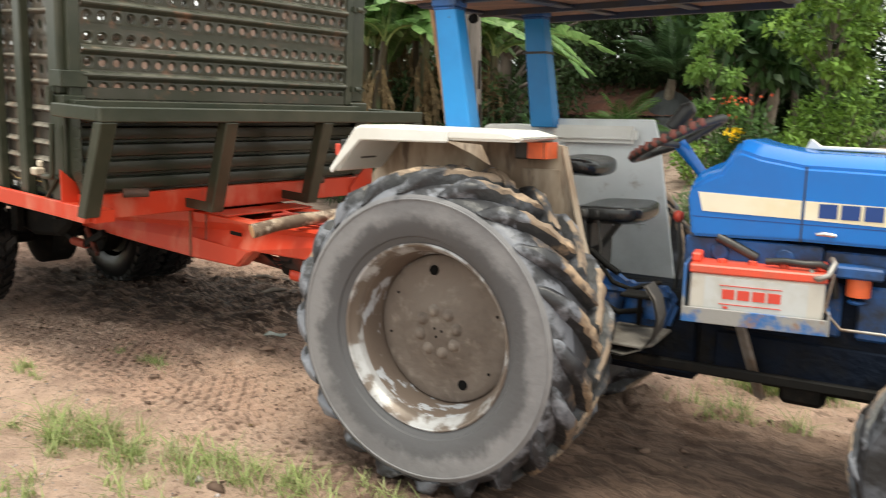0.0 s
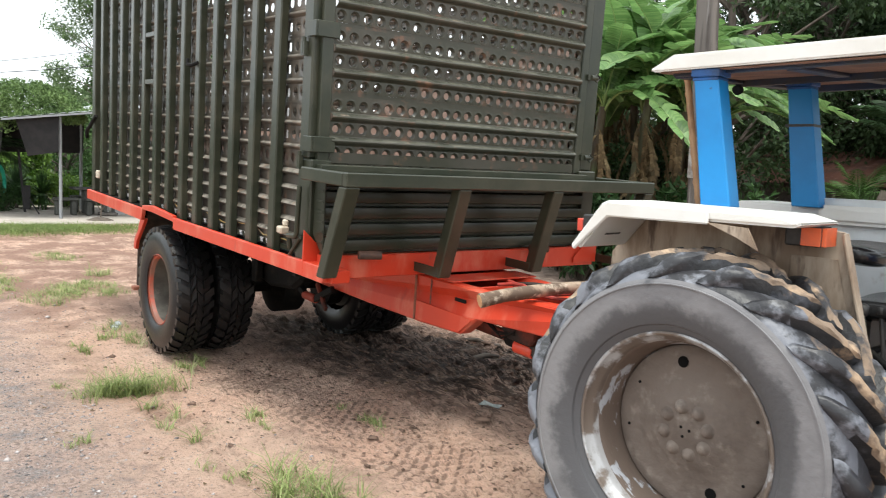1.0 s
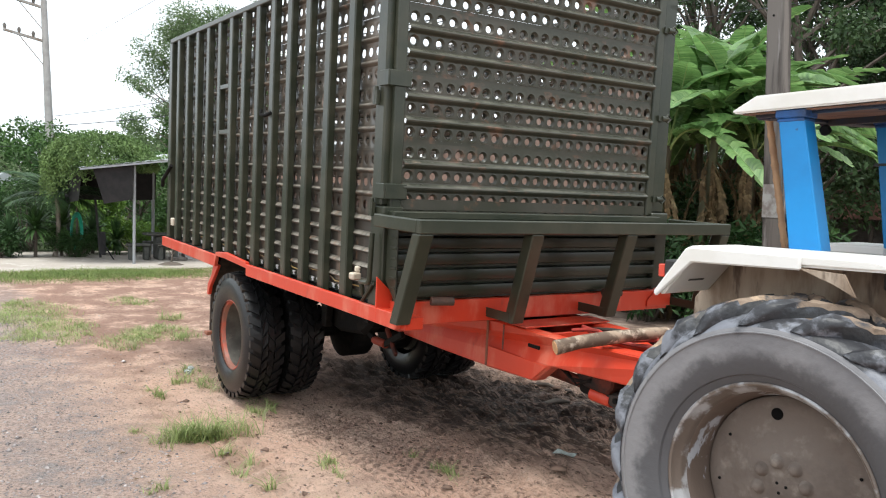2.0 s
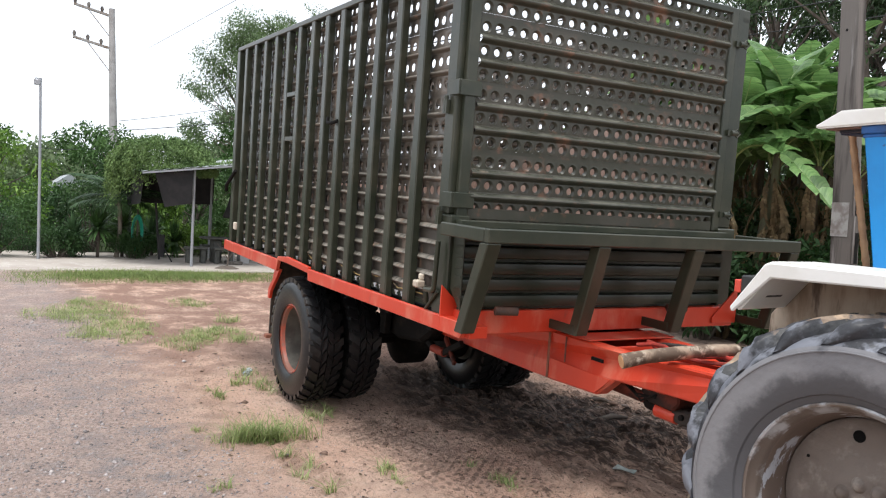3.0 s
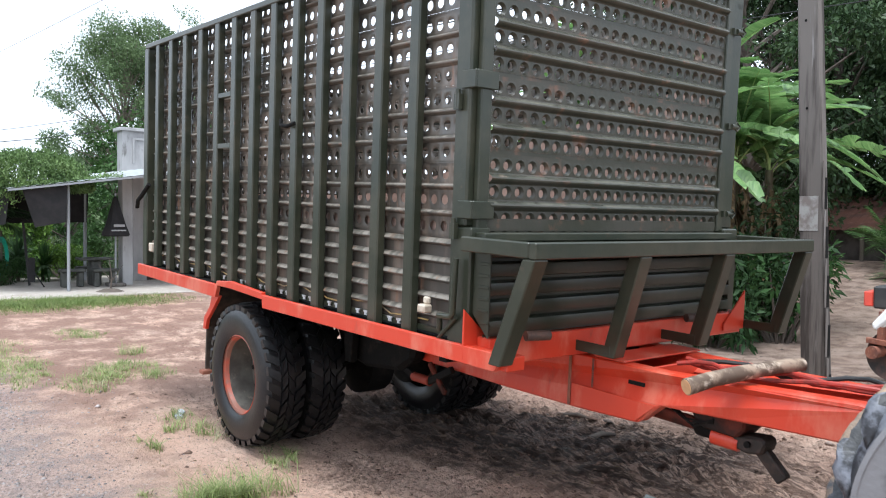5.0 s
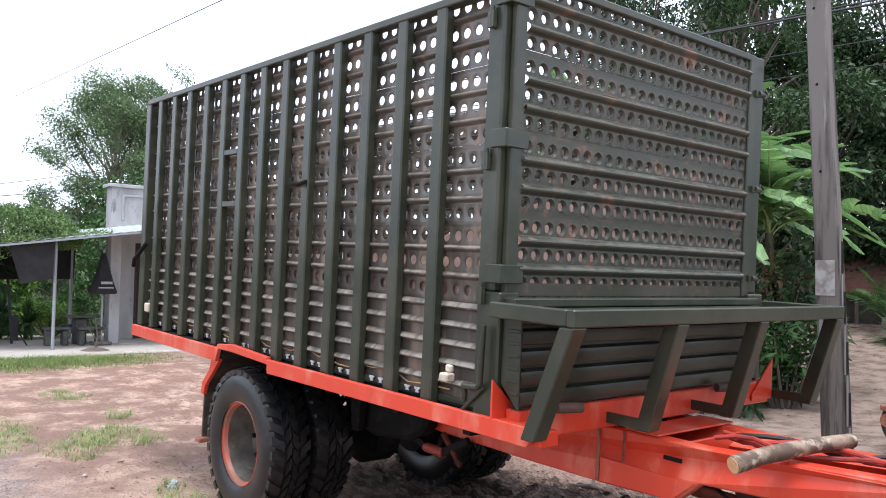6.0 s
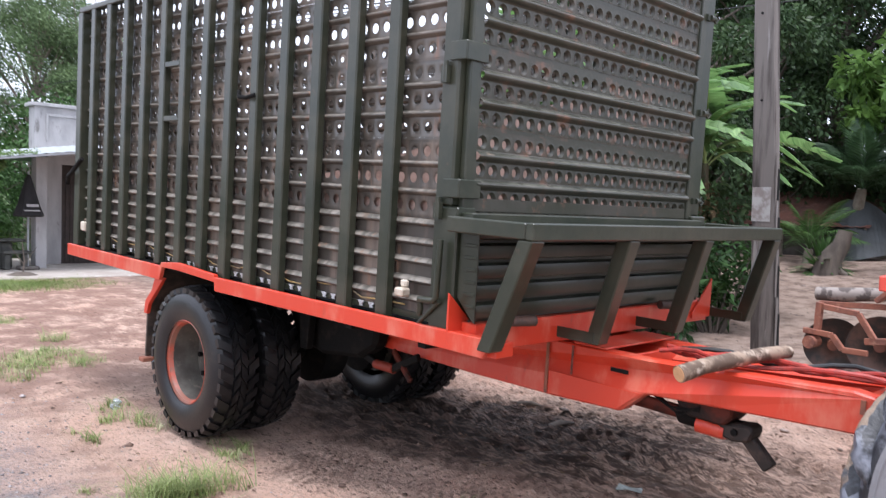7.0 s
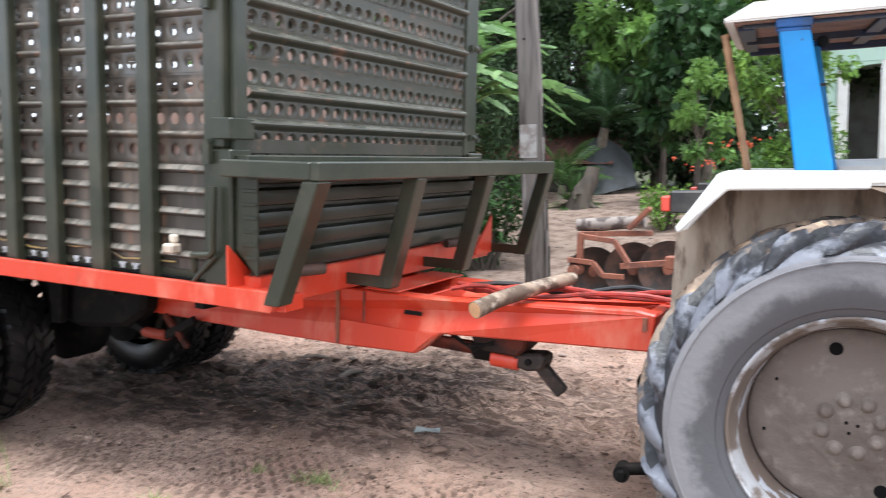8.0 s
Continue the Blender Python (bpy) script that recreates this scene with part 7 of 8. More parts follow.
for k, (x, y) in enumerate(((-3.4, 7.6), (-3.9, 8.0), (-4.6, 7.3), (-5.4, 7.7), (-2.9, 8.5), (-4.4, 9.2), (-5.2, 8.8), (-6.0, 8.2), (-3.6, 9.2))):
    bush("bush", x, y, 0.7, 0.6, 1.5 + 0.7 * (k > 4), 1700, 0.16, LEAF_DARK if k > 4 else LEAF_HEDGE, "low leafy bush under the bananas", 60 + k, slim=0.3, group="undergrowth")
# palms
palm("coconut_palm", -4.2, 17.9, 1.7, 15, 2.0, 60, 0.55, "young coconut palm with drooping feathery fronds", 7, trunk_r=0.13, rise=(10, 88))
palm("coconut_palm", -4.55, 16.2, 0.35, 14, 1.45, 36, 0.36, "small palm with yellowish green fronds", 8, trunk_r=0.10, mat=LEAF_MID, rise=(15, 75))
palm("coconut_palm", -1.1, 16.4, 2.2, 12, 1.6, 40, 0.45, "palm with fan of dark fronds among garden trees", 9, trunk_r=0.12, rise=(-10, 70))
rosette("pandan_plant", -3.75, 15.0, 150, 1.0, LEAF_MID, "dark green sword-leaved plant by a stump", 11, width=0.09)
# low rusty roof and leaning metal sheet
hut = thing("rusty_hut", pose(-6.2, 18.6, 0, 0, 0, 6), "low hut with a rusty corrugated iron roof", "hut")
s = Shape()
for k in range(50):
    x0, x1 = -2.6 + 0.1 * k, -2.6 + 0.1 * (k + 1)
    za, zb = 0.02 * (k % 2), 0.02 * ((k + 1) % 2)
    s.add([(x0, -1.3, 1.55 + za), (x1, -1.3, 1.55 + zb), (x1, 1.6, 2.5 + zb), (x0, 1.6, 2.5 + za)], [(0, 1, 2, 3)])
part("roof", s, node_mat("rusty_roof_iron", (0.16, 0.065, 0.045), 0.8, second=(0.09, 0.045, 0.035), scale=2.0, third=(0.24, 0.13, 0.10), scale3=5.0, bump=0.4), hut)
part("wall", Shape().box(-2.3, 2.2, -0.9, 1.3, 0, 1.6), node_mat("dark_boards", (0.10, 0.085, 0.075), 0.85, second=(0.05, 0.04, 0.035), scale=4.0, bump=0.4), hut)
for k in range(6):
    part("post", Shape().box(-2.5 + 0.95 * k, -2.42 + 0.95 * k, -1.25, -1.17, 0, 1.56), BARK, hut, bevel=0.01)
sheet = Shape()
for k in range(22):
    x0, x1 = -0.7 + 0.064 * k, -0.7 + 0.064 * (k + 1)
    f = lambda x: 0.35 * (x / 0.7) ** 2
    za, zb = 0.006 * (k % 2), 0.006 * ((k + 1) % 2)
    e0, e1 = 1.12 - 0.5 * (x0 / 0.7) ** 2, 1.12 - 0.5 * (x1 / 0.7) ** 2
    sheet.add([(x0, -0.45 + za + f(x0), 0), (x1, -0.45 + zb + f(x1), 0), (x1 * 0.8 + 0.1, 0.35 + zb + f(x1), e1), (x0 * 0.8 + 0.1, 0.35 + za + f(x0), e0)], [(0, 1, 2, 3)])
    sheet.add([(x0, -0.445 + za + f(x0), 0), (x1, -0.445 + zb + f(x1), 0), (x1 * 0.8 + 0.1, 0.355 + zb + f(x1), e1), (x0 * 0.8 + 0.1, 0.355 + za + f(x0), e0)], [(3, 2, 1, 0)])
ob = part("metal_sheet", sheet, node_mat("blue_grey_sheet", (0.06, 0.066, 0.07), 0.75, second=(0.04, 0.043, 0.045), scale=3.0, bump=0.2), None, m=pose(-3.95, 17.6, gz_at(-3.95, 17.6) - 0.02, 0, -14, 12) @ Matrix.Scale(1.3, 4))
tagged(ob, "blue-grey corrugated metal sheet leaning against a stump", "metal sheet")
stump = part("tree_stump", Shape().tube([(0, 0, -0.1), (0.05, 0, 0.3), (0.25, 0.05, 0.62), (0.3, 0.08, 0.9)], [0.34, 0.24, 0.17, 0.14], 12).tube([(0.1, 0, 0.1), (0.45, -0.1, -0.02)], [0.12, 0.05], 8), BARK, None, smooth=60)
stump.location = (-3.55, 14.7, gz_at(-3.55, 14.7))
tagged(stump, "grey gnarled tree stump with spreading roots", "stump")
# garden
bush("flower_bush", 0.72, 9.3, 0.5, 0.5, 1.72, 2600, 0.11, LEAF_MID, "tall flowering bush with orange blossoms", 21, slim=0.35)
bush("flower_bush", 1.15, 12.6, 0.7, 0.6, 1.8, 2400, 0.12, LEAF_LIGHT, "light green garden bush with red flowers", 22, slim=0.35)
bush("garden_bush", -1.0, 12.2, 0.5, 0.5, 0.85, 900, 0.10, LEAF_LIGHT, "low yellow-green bush on bare earth", 23)
bush("garden_bush", 0.7, 11.8, 0.8, 0.6, 1.0, 1400, 0.15, LEAF_LIGHT, "leafy green bush beside the tractor", 24, slim=0.3)
bush("garden_bush", 1.45, 13.4, 0.40, 0.5, 1.6, 700, 0.14, LEAF_MID, "leafy green bush by the house", 25, slim=0.3)
bush("garden_bush", 0.75, 7.6, 0.35, 0.4, 0.8, 700, 0.10, LEAF_GREY, "grey-green weeds behind the tractor", 26, slim=0.3)
bush("garden_bush", 2.1, 9.6, 0.8, 0.6, 0.9, 1200, 0.12, LEAF_MID, "green weeds behind the tractor", 27, slim=0.3)


def blossoms(x, y, rx, ry, z0, z1, n, size, mat, name, label, seed):
    rng = np.random.default_rng(seed)
    p = np.stack([x + rng.normal(size=n) * 0.5 * rx, y - 0.5 * ry + rng.normal(size=n) * 0.4 * ry, rng.uniform(z0, z1, n)], 1)
    vs, qs = [], []
    for k in range(7):
        v, q = leaf_cards(rng, p, size, slim=0.7, droop=-0.4)
        qs.append(q + sum(len(a) for a in vs))
        vs.append(v)
    ob = new(name, mesh_of(name, np.concatenate(vs), np.concatenate(qs), mat))
    return tagged(ob, label, "flowers", kind="stuff")


blossoms(0.74, 9.2, 0.42, 0.5, 1.72, 1.86, 18, 0.030, PETAL_ORANGE, "orange_blossoms", "orange-red blossoms on a tall bush", 31)
blossoms(0.20, 9.5, 0.4, 0.4, 1.42, 1.62, 14, 0.032, PETAL_ORANGE, "orange_blossoms", "orange-red blossoms over green leaves", 32)
blossoms(0.66, 9.15, 0.12, 0.1, 1.28, 1.40, 7, 0.085, PETAL_YELLOW, "yellow_blossom", "bright yellow marigold heads on green stems", 33)
bush("marigold_plant", 0.60, 9.3, 0.35, 0.35, 1.30, 900, 0.10, LEAF_MID, "tall marigold plant with yellow heads", 34, slim=0.3)
# trees of the garden and the dark wood behind
tree("garden_tree", -2.7, 18.8, 5.6, 1.7, 0.09, 5500, 0.34, LEAF_PAPAYA, "broad-leaved light green garden tree", 71, bare=0.56, slim=0.42, clumps=22)
tree("garden_tree", -1.9, 21.5, 6.8, 1.7, 0.12, 6500, 0.26, LEAF_LIGHT, "yellow-green leafy tree in the garden", 72, bare=0.5, clumps=24)
tree("garden_tree", 0.90, 13.0, 3.6, 0.95, 0.05, 3800, 0.14, LEAF_LIGHT, "young yellow-green tree in the garden", 73, bare=0.55)
tree("garden_tree", 0.02, 9.7, 2.85, 0.42, 0.03, 1500, 0.13, LEAF_PAPAYA, "slender young tree with light green leaves", 76, bare=0.52, clumps=12)
tree("garden_tree", -1.0, 15.0, 4.2, 1.1, 0.08, 2600, 0.34, LEAF_HEDGE, "papaya-like tree with large drooping leaves", 74, bare=0.4, slim=0.5)
tree("garden_tree", 5.4, 16.0, 4.6, 1.8, 0.1, 4000, 0.2, LEAF_MID, "leafy green tree beside the house", 75, bare=0.15)
WOOD = ((-15.0, 21.0, 12.0), (-17.3, 23.0, 12.0), (-12.0, 23.0, 13.0), (-9.5, 20.5, 12.0), (-7.2, 24.0, 13.0), (-5.6, 21.0, 12.5), (-3.2, 23.5, 13.0), (-3.6, 21.8, 10.5), (-2.6, 25.2, 13.0), (1.5, 27.0, 13.0), (4.5, 28.5, 12.0), (-7.5, 20.0, 8.0), (-10.5, 27.5, 13.0), (7.5, 24.0, 10.0), (-8.0, 16.0, 9.0), (-2.2, 27.5, 14.0))
for k, (x, y, h) in enumerate(WOOD):
    tree("shade_tree", x, y, h, 3.1, 0.2, 30000, 0.155, LEAF_DARK, "tall dark green shade tree with dense crown", 100 + k, bare=0.12, clumps=44, flat=0.7, group="woods behind the yard", slim=0.5, gap=0.42)
for k, x in enumerate(range(-18, 0, 3)):
    bush("thicket", x + 0.5, 20.5 + (k % 3) * 1.2, 2.2, 1.2, 3.0, 3200, 0.26, LEAF_DARK, "dark dense thicket under the trees", 140 + k, group="thickets", clumps=18)

# pale green house
PALE_GREEN = node_mat("pale_green_render", (0.50, 0.68, 0.56), 0.7, second=(0.44, 0.60, 0.50), scale=1.5, bump=0.15)
house = thing("house", pose(0.75, 22.0, 0, 0, 0, 0), "pale green rendered house with white columns and dark porch", "house")
part("wall", Shape().box(0, 0.46, 0.03, 6, 0, 6.2).box(0.46, 9, 5.8, 6, 0, 6.2).box(0.461, 9, 0.0, 0.25, 4.2, 6.2), PALE_GREEN, house)
part("porch_wall", Shape().box(0.47, 9, 2.6, 2.8, 0, 4.1), node_mat("porch_inner_wall", (0.10, 0.10, 0.09), 0.8, second=(0.07, 0.06, 0.055), scale=2.0, bump=0.2), house)
part("porch_ceiling", Shape().box(0.47, 9, 0.26, 2.59, 4.22, 4.3), WHITE, house)
part("roof", Shape().prism([(-0.6, 6.2), (9.6, 6.2), (9.6, 6.35), (4.5, 8.0), (-0.6, 6.35)], 1, -0.8, 6.8), node_mat("tile_roof", (0.28, 0.10, 0.07), 0.7, second=(0.2, 0.08, 0.06), scale=3.0), house)
part("string_course", Shape().box(-0.15, 0.52, -0.05, 0.0, 4.70, 4.84), WHITE, house, bevel=0.01)
for x in (0.48, 1.52, 3.9, 6.3):
    part("column", Shape().box(x, x + 0.27, -0.05, 0.21, 0.0, 4.0 if x < 1 else 4.19), WHITE, house, bevel=0.015)
for x0, x1, rise in ((0.752, 1.519, 0.27), (1.792, 3.899, 0.45), (4.172, 6.299, 0.45)):
    arc = [(x0 + (x1 - x0) * k / 10, 3.93 + rise * math.sin(math.pi * (0.12 + (0.44 if x0 < 1 else 0.76) * k / 10)) - 0.09) for k in range(11)]
    part("arch", Shape().prism([(x0, 4.199)] + arc + [(x1, 4.199)], 1, 0.02, 0.2), PALE_GREEN, house)

# ---- left-hand yard: slab, shed, hedge, poles, trees ----
slab = part("concrete_slab", Shape().box(-21.0, -14.75, -9.0, 9.0, -0.12, 0.025), node_mat("pale_worn_concrete", (0.42, 0.375, 0.33), 0.85, second=(0.35, 0.30, 0.26), scale=0.8, third=(0.56, 0.53, 0.49), scale3=4.0, bump=0.3), None, bevel=0.02)
tagged(slab, "pale worn concrete forecourt slab", "slab", kind="structure")
SHED = thing("lean_to_shed", Matrix.Translation((-16.1, 2.0, 0.02)), "open lean-to shed with a tin roof and dark shade cloth", "shed")
TIN = node_mat("grey_tin_roof", (0.42, 0.45, 0.46), 0.5, metal=0.4, second=(0.33, 0.34, 0.34), scale=2.0, bump=0.2)
POST = node_mat("galvanised_post", (0.33, 0.345, 0.37), 0.5, metal=0.4, second=(0.36, 0.36, 0.37), scale=5.0, bump=0.1)
s = Shape()
for k in range(60):
    y0, y1 = -1.25 + 0.12 * k, -1.25 + 0.12 * (k + 1)
    def rz(y): return 2.44 + 0.145 * y
    za, zb = 0.015 * (k % 2), 0.015 * ((k + 1) % 2)
    s.add([(-3.6, y0, rz(y0) + za + 0.2), (0.25, y0, rz(y0) + za), (0.25, y1, rz(y1) + zb), (-3.6, y1, rz(y1) + zb + 0.2)], [(0, 1, 2, 3)])
part("tin_roof", s, TIN, SHED)
part("fascia", Shape().add([(0.24, -1.25, 2.205), (0.24, 5.9, 3.245), (0.24, 5.9, 3.29), (0.24, -1.25, 2.25), (0.27, -1.25, 2.205), (0.27, 5.9, 3.245), (0.27, 5.9, 3.29), (0.27, -1.25, 2.25)], [(0, 1, 2, 3), (4, 7, 6, 5), (0, 4, 5, 1), (3, 2, 6, 7), (0, 3, 7, 4), (1, 5, 6, 2)]), POST, SHED)
part("post", Shape().tube([(0, 0, -0.02), (0, 0, 2.42)], 0.036, 12), POST, SHED, smooth=40)
part("post", Shape().tube([(-3.3, -1.0, -0.02), (-3.3, -1.0, 2.45)], 0.045, 12), POST, SHED, smooth=40)
part("post", Shape().tube([(-3.3, 1.2, -0.02), (-3.3, 1.2, 2.75)], 0.045, 12), POST, SHED, smooth=40)
CLOTH = node_mat("dark_shade_cloth", (0.014, 0.013, 0.014), 0.85, second=(0.024, 0.021, 0.022), scale=4.0, bump=0.4)
def curtain(points, thick=0.012):
    c = Shape()
    m = len(points)
    v = [(x + 0.03 * math.sin(3 * y), y, z) for x, y, z in points]
    return c.add(v + [(x - thick, y, z) for x, y, z in v], [tuple(range(m)), tuple(range(2 * m - 1, m - 1, -1))] + [(i, (i + 1) % m, m + (i + 1) % m, m + i) for i in range(m)])
part("shade_cloth", curtain([(0.15, -0.95, 2.25), (0.15, -0.05, 2.40), (0.15, -0.08, 1.56), (0.13, -0.70, 1.44)]), CLOTH, SHED, "dark brown hanging shade cloth")
part("shade_cloth", curtain([(-3.2, -1.1, 2.4), (-0.1, -1.15, 2.2), (-0.6, -1.15, 1.5), (-3.2, -1.1, 1.4)]), CLOTH, SHED)
part("shade_cloth", curtain([(-3.25, -1.0, 2.45), (-3.25, 1.3, 2.75), (-3.25, 1.25, 1.55), (-3.25, -0.9, 1.5)]), CLOTH, SHED)
# vine over the shed
LEAF_VINE = leaf_mat("vine_leaves", (0.11, 0.18, 0.06), (0.16, 0.24, 0.08), (0.05, 0.095, 0.03))
rng = np.random.default_rng(5)
mound = np.array((-17.0, 1.40, 2.42))
radii3 = np.array((0.95, 1.25, 0.78))
spots, ways = [], []
for k in range(420):
    a, lift = rng.uniform(0, 2 * math.pi), rng.uniform(0.15, 0.5) * math.pi
    swing, fall = rng.uniform(-0.5, 0.5), 0.0
    # a runner creeps down over the heap, then hangs free; longest at the open end of the roof
    open_end = max(0.0, -math.sin(a)) * (1.0 if math.cos(a) > -0.6 else 0.4)
    drop = rng.uniform(0.0, 0.12) + open_end * rng.uniform(0.2, 0.95)
    bulge = rng.uniform(0.86, 1.06)
    for j in range(34):
        if lift > 0:
            lift -= 0.05
            a += 0.02 * swing
        else:
            fall += drop / 14
            if fall > drop:
                break
        p0 = mound + bulge * radii3 * np.array((math.cos(lift) * math.cos(a), math.cos(lift) * math.sin(a), math.sin(max(0.0, lift)))) + np.array((0, 0, -fall))
        for _ in range(2):
            spots.append(p0 + rng.normal(size=3) * 0.035)
            ways.append((math.cos(a), math.sin(a), -0.4))
roof_leaves = 2600
for k in range(roof_leaves):
    yy = 0.9 + 2.3 * rng.uniform(0, 1) ** 1.5
    spots.append(np.array((rng.uniform(-17.6, -15.9), yy, 2.46 + 0.145 * (yy - 2.0) + 0.03 + abs(rng.normal()) * 0.05)))
    ways.append((0.2, 0.0, 0.5))
v, q = leaf_cards(rng, np.array(spots), 0.062, out=np.array(ways) * 0.5, slim=0.5, droop=0.5)
vine = new("climbing_vine", mesh_of("climbing_vine", v, q, LEAF_VINE))
tagged(vine, "leafy green climbing vine spilling over the tin roof", "vine", kind="stuff")
# white building with a dark shutter door
WHITE_WALL = node_mat("stained_white_wall", (0.46, 0.445, 0.445), 0.75, second=(0.33, 0.32, 0.32), scale=1.6, third=(0.20, 0.19, 0.18), scale3=5.0, low3=0.58, high3=0.72, bump=0.2, stretch=(1, 1, 0.35))
bld = thing("white_building", Matrix.Translation((-18.6, 0.2, 0)), "white rendered building with a flat parapet and dark door", "building")
part("wall", Shape().box(-0.25, 0.0, 4.0, 4.35, 0, 2.9).box(-0.25, 0.0, 5.75, 11, 0, 2.9).box(-0.25, 0, 4.35, 5.75, 2.55, 2.9), WHITE_WALL, bld)
part("pillar", Shape().box(0.9, 1.25, 3.35, 3.6, 0, 2.65), WHITE_WALL, bld, bevel=0.01)
door = part("shutter_door", Shape().box(-0.2, -0.15, 4.35, 5.75, 0, 2.55), node_mat("dark_shutter", (0.04, 0.028, 0.024), 0.6, second=(0.06, 0.04, 0.035), scale=6.0), bld, "dark brown folding shutter door")
for k in range(12):
    part("shutter_fold", Shape().box(-0.149, -0.125, 4.37 + 0.115 * k, 4.42 + 0.115 * k, 0.02, 2.5), bpy.data.materials["dark_shutter"], door, bevel=0.006)
part("upper_storey", Shape().box(-3.9, -3.4, 4.75, 11, 2.9, 4.35), WHITE_WALL, bld)
part("parapet", Shape().box(-4.0, -3.3, 4.65, 11, 4.351, 4.45).box(-3.399, -3.36, 5.05, 5.12, 3.35, 4.15).box(-3.399, -3.36, 5.12, 9.0, 4.08, 4.15), WHITE_WALL, bld, bevel=0.01)
part("flat_roof", Shape().box(-7.0, 0.1, 4.6, 11, 2.91, 2.99), TIN, bld)
# closed parasol, table and benches
para = thing("closed_parasol", Matrix.Translation((-17.0, 3.28, 0.03)), "closed black parasol on a striped pole", "parasol")
part("pole", Shape().tube([(0, 0, 0), (0, 0, 2.25)], 0.022, 10), POST, para, smooth=40)
part("fabric", Shape().lathe([(0.02, 0.0), (0.06, -0.06), (0.24, -0.70), (0.33, -0.93), (0.30, -0.97), (0.05, -0.93)], 9).moved(Matrix.Translation((0, 0, 2.18)) @ Matrix.Rotation(math.pi / 2, 4, "X")), CLOTH, para, "folded black fabric")
part("print_bar", Shape().box(0.27, 0.275, -0.12, 0.14, 1.44, 1.50).box(0.30, 0.305, -0.18, 0.16, 1.34, 1.37), WHITE_WALL, para, "plain pale print bars")
part("base", Shape().box(-0.2, 0.2, -0.2, 0.2, 0, 0.08), CONCRETE_POLE, para, bevel=0.02)
TABLE = node_mat("mossy_grey_stone", (0.085, 0.085, 0.075), 0.8, second=(0.05, 0.05, 0.045), scale=5.0, bump=0.4)
tab = thing("stone_table", Matrix.Translation((-17.6, 2.95, 0.03)), "grey stone garden table on the concrete slab", "table")
part("tabletop", Shape().box(-0.32, 0.32, -0.38, 0.38, 0.62, 0.68), TABLE, tab, bevel=0.02)
part("leg", Shape().box(-0.2, 0.2, -0.12, 0.12, 0, 0.619), TABLE, tab, bevel=0.03)
for x, y, w in ((-17.25, 2.35, 0.28), (-17.1, 3.05, 0.30), (-18.3, 3.0, 0.3)):
    b = thing("stone_bench", Matrix.Translation((x, y, 0.03)), "grey stone bench beside the garden table", "bench", "benches round the stone table")
    part("seat", Shape().box(-0.16, 0.16, -w, w, 0.36, 0.43), TABLE, b, bevel=0.015)
    for yy_ in (-w * 0.65, w * 0.65):
        part("leg", Shape().box(-0.12, 0.12, yy_ - 0.06, yy_ + 0.06, 0, 0.359), TABLE, b, bevel=0.02)
# street lamp, power pole
lamp = thing("street_lamp", Matrix.Translation((-17.9, -1.3, 0)), "slender grey street lamp pole with a small head", "street lamp")
part("pole", Shape().tube([(0, 0, 0), (0, -0.02, 2.2), (0, -0.06, 4.45)], [0.04, 0.035, 0.03], 12), POST, lamp, smooth=40)
part("head", Shape().box(-0.06, 0.06, -0.20, -0.06, 4.28, 4.40).tube([(0, -0.06, 4.42), (0, -0.16, 4.44), (0, -0.2, 4.36)], 0.02, 8), POST, lamp, bevel=0.01)
pp = thing("power_pole", Matrix.Translation((-30.0, 1.75, 0)), "tall concrete power pole with two crossarms", "power pole")
PALE_CONCRETE = node_mat("pale_concrete", (0.42, 0.40, 0.39), 0.85, second=(0.33, 0.31, 0.30), scale=3.0, bump=0.2)
part("shaft", Shape().tube([(0, 0.12, 0), (0, 0.05, 4), (0, -0.15, 9.0)], [0.17, 0.15, 0.11], 10), PALE_CONCRETE, pp, smooth=40)
for z, b in ((8.7, 8.0), (7.45, 6.7)):
    arm = part("crossarm", Shape().bar((0, -0.1, z), (0, -1.5, z + 0.28), 0.09, 0.09), STEEL, pp)
    part("arm_brace", Shape().bar((0, -0.1, b - 0.2), (0, -1.0, z + 0.16), 0.03, 0.03), STEEL, arm)
    for k in range(3):
        part("insulator", Shape().tube([(0, -0.5 - 0.48 * k, z + 0.1 + 0.09 * k), (0, -0.5 - 0.48 * k, z + 0.26 + 0.09 * k), (0, -0.5 - 0.48 * k, z + 0.34 + 0.09 * k)], [0.04, 0.07, 0.03], 8), CONCRETE_POLE, arm, smooth=40)
cable((-30, 1.6, 4.25), (-26, 12.0, 6.4), 0.25, 0.016)
cable((-30, 1.6, 4.6), (-26, 12.0, 7.3), 0.25, 0.012)
cable((-30, -1.0, 3.4), (-30, 1.6, 3.6), 0.1, 0.012)
cable((-38.0, 4.21, 9.07), (1.0, 2.62, 5.44), 0.0, 0.009)
# hedge plants and trees on the left
for k, (x, y, rx, ry, h) in enumerate(((-18.6, -0.85, 0.6, 0.72, 0.80), (-18.7, -2.35, 0.9, 0.85, 1.3), (-19.0, -3.8, 1.0, 1.0, 1.5), (-18.8, 1.02, 0.5, 0.74, 0.76), (-18.9, -5.4, 1.0, 1.0, 1.4))):
    bush("hedge_bush", x, y, rx, ry, h, 7000, 0.06, LEAF_HEDGE, "clipped round green hedge bush", 160 + k, group="hedge bushes", clumps=22)
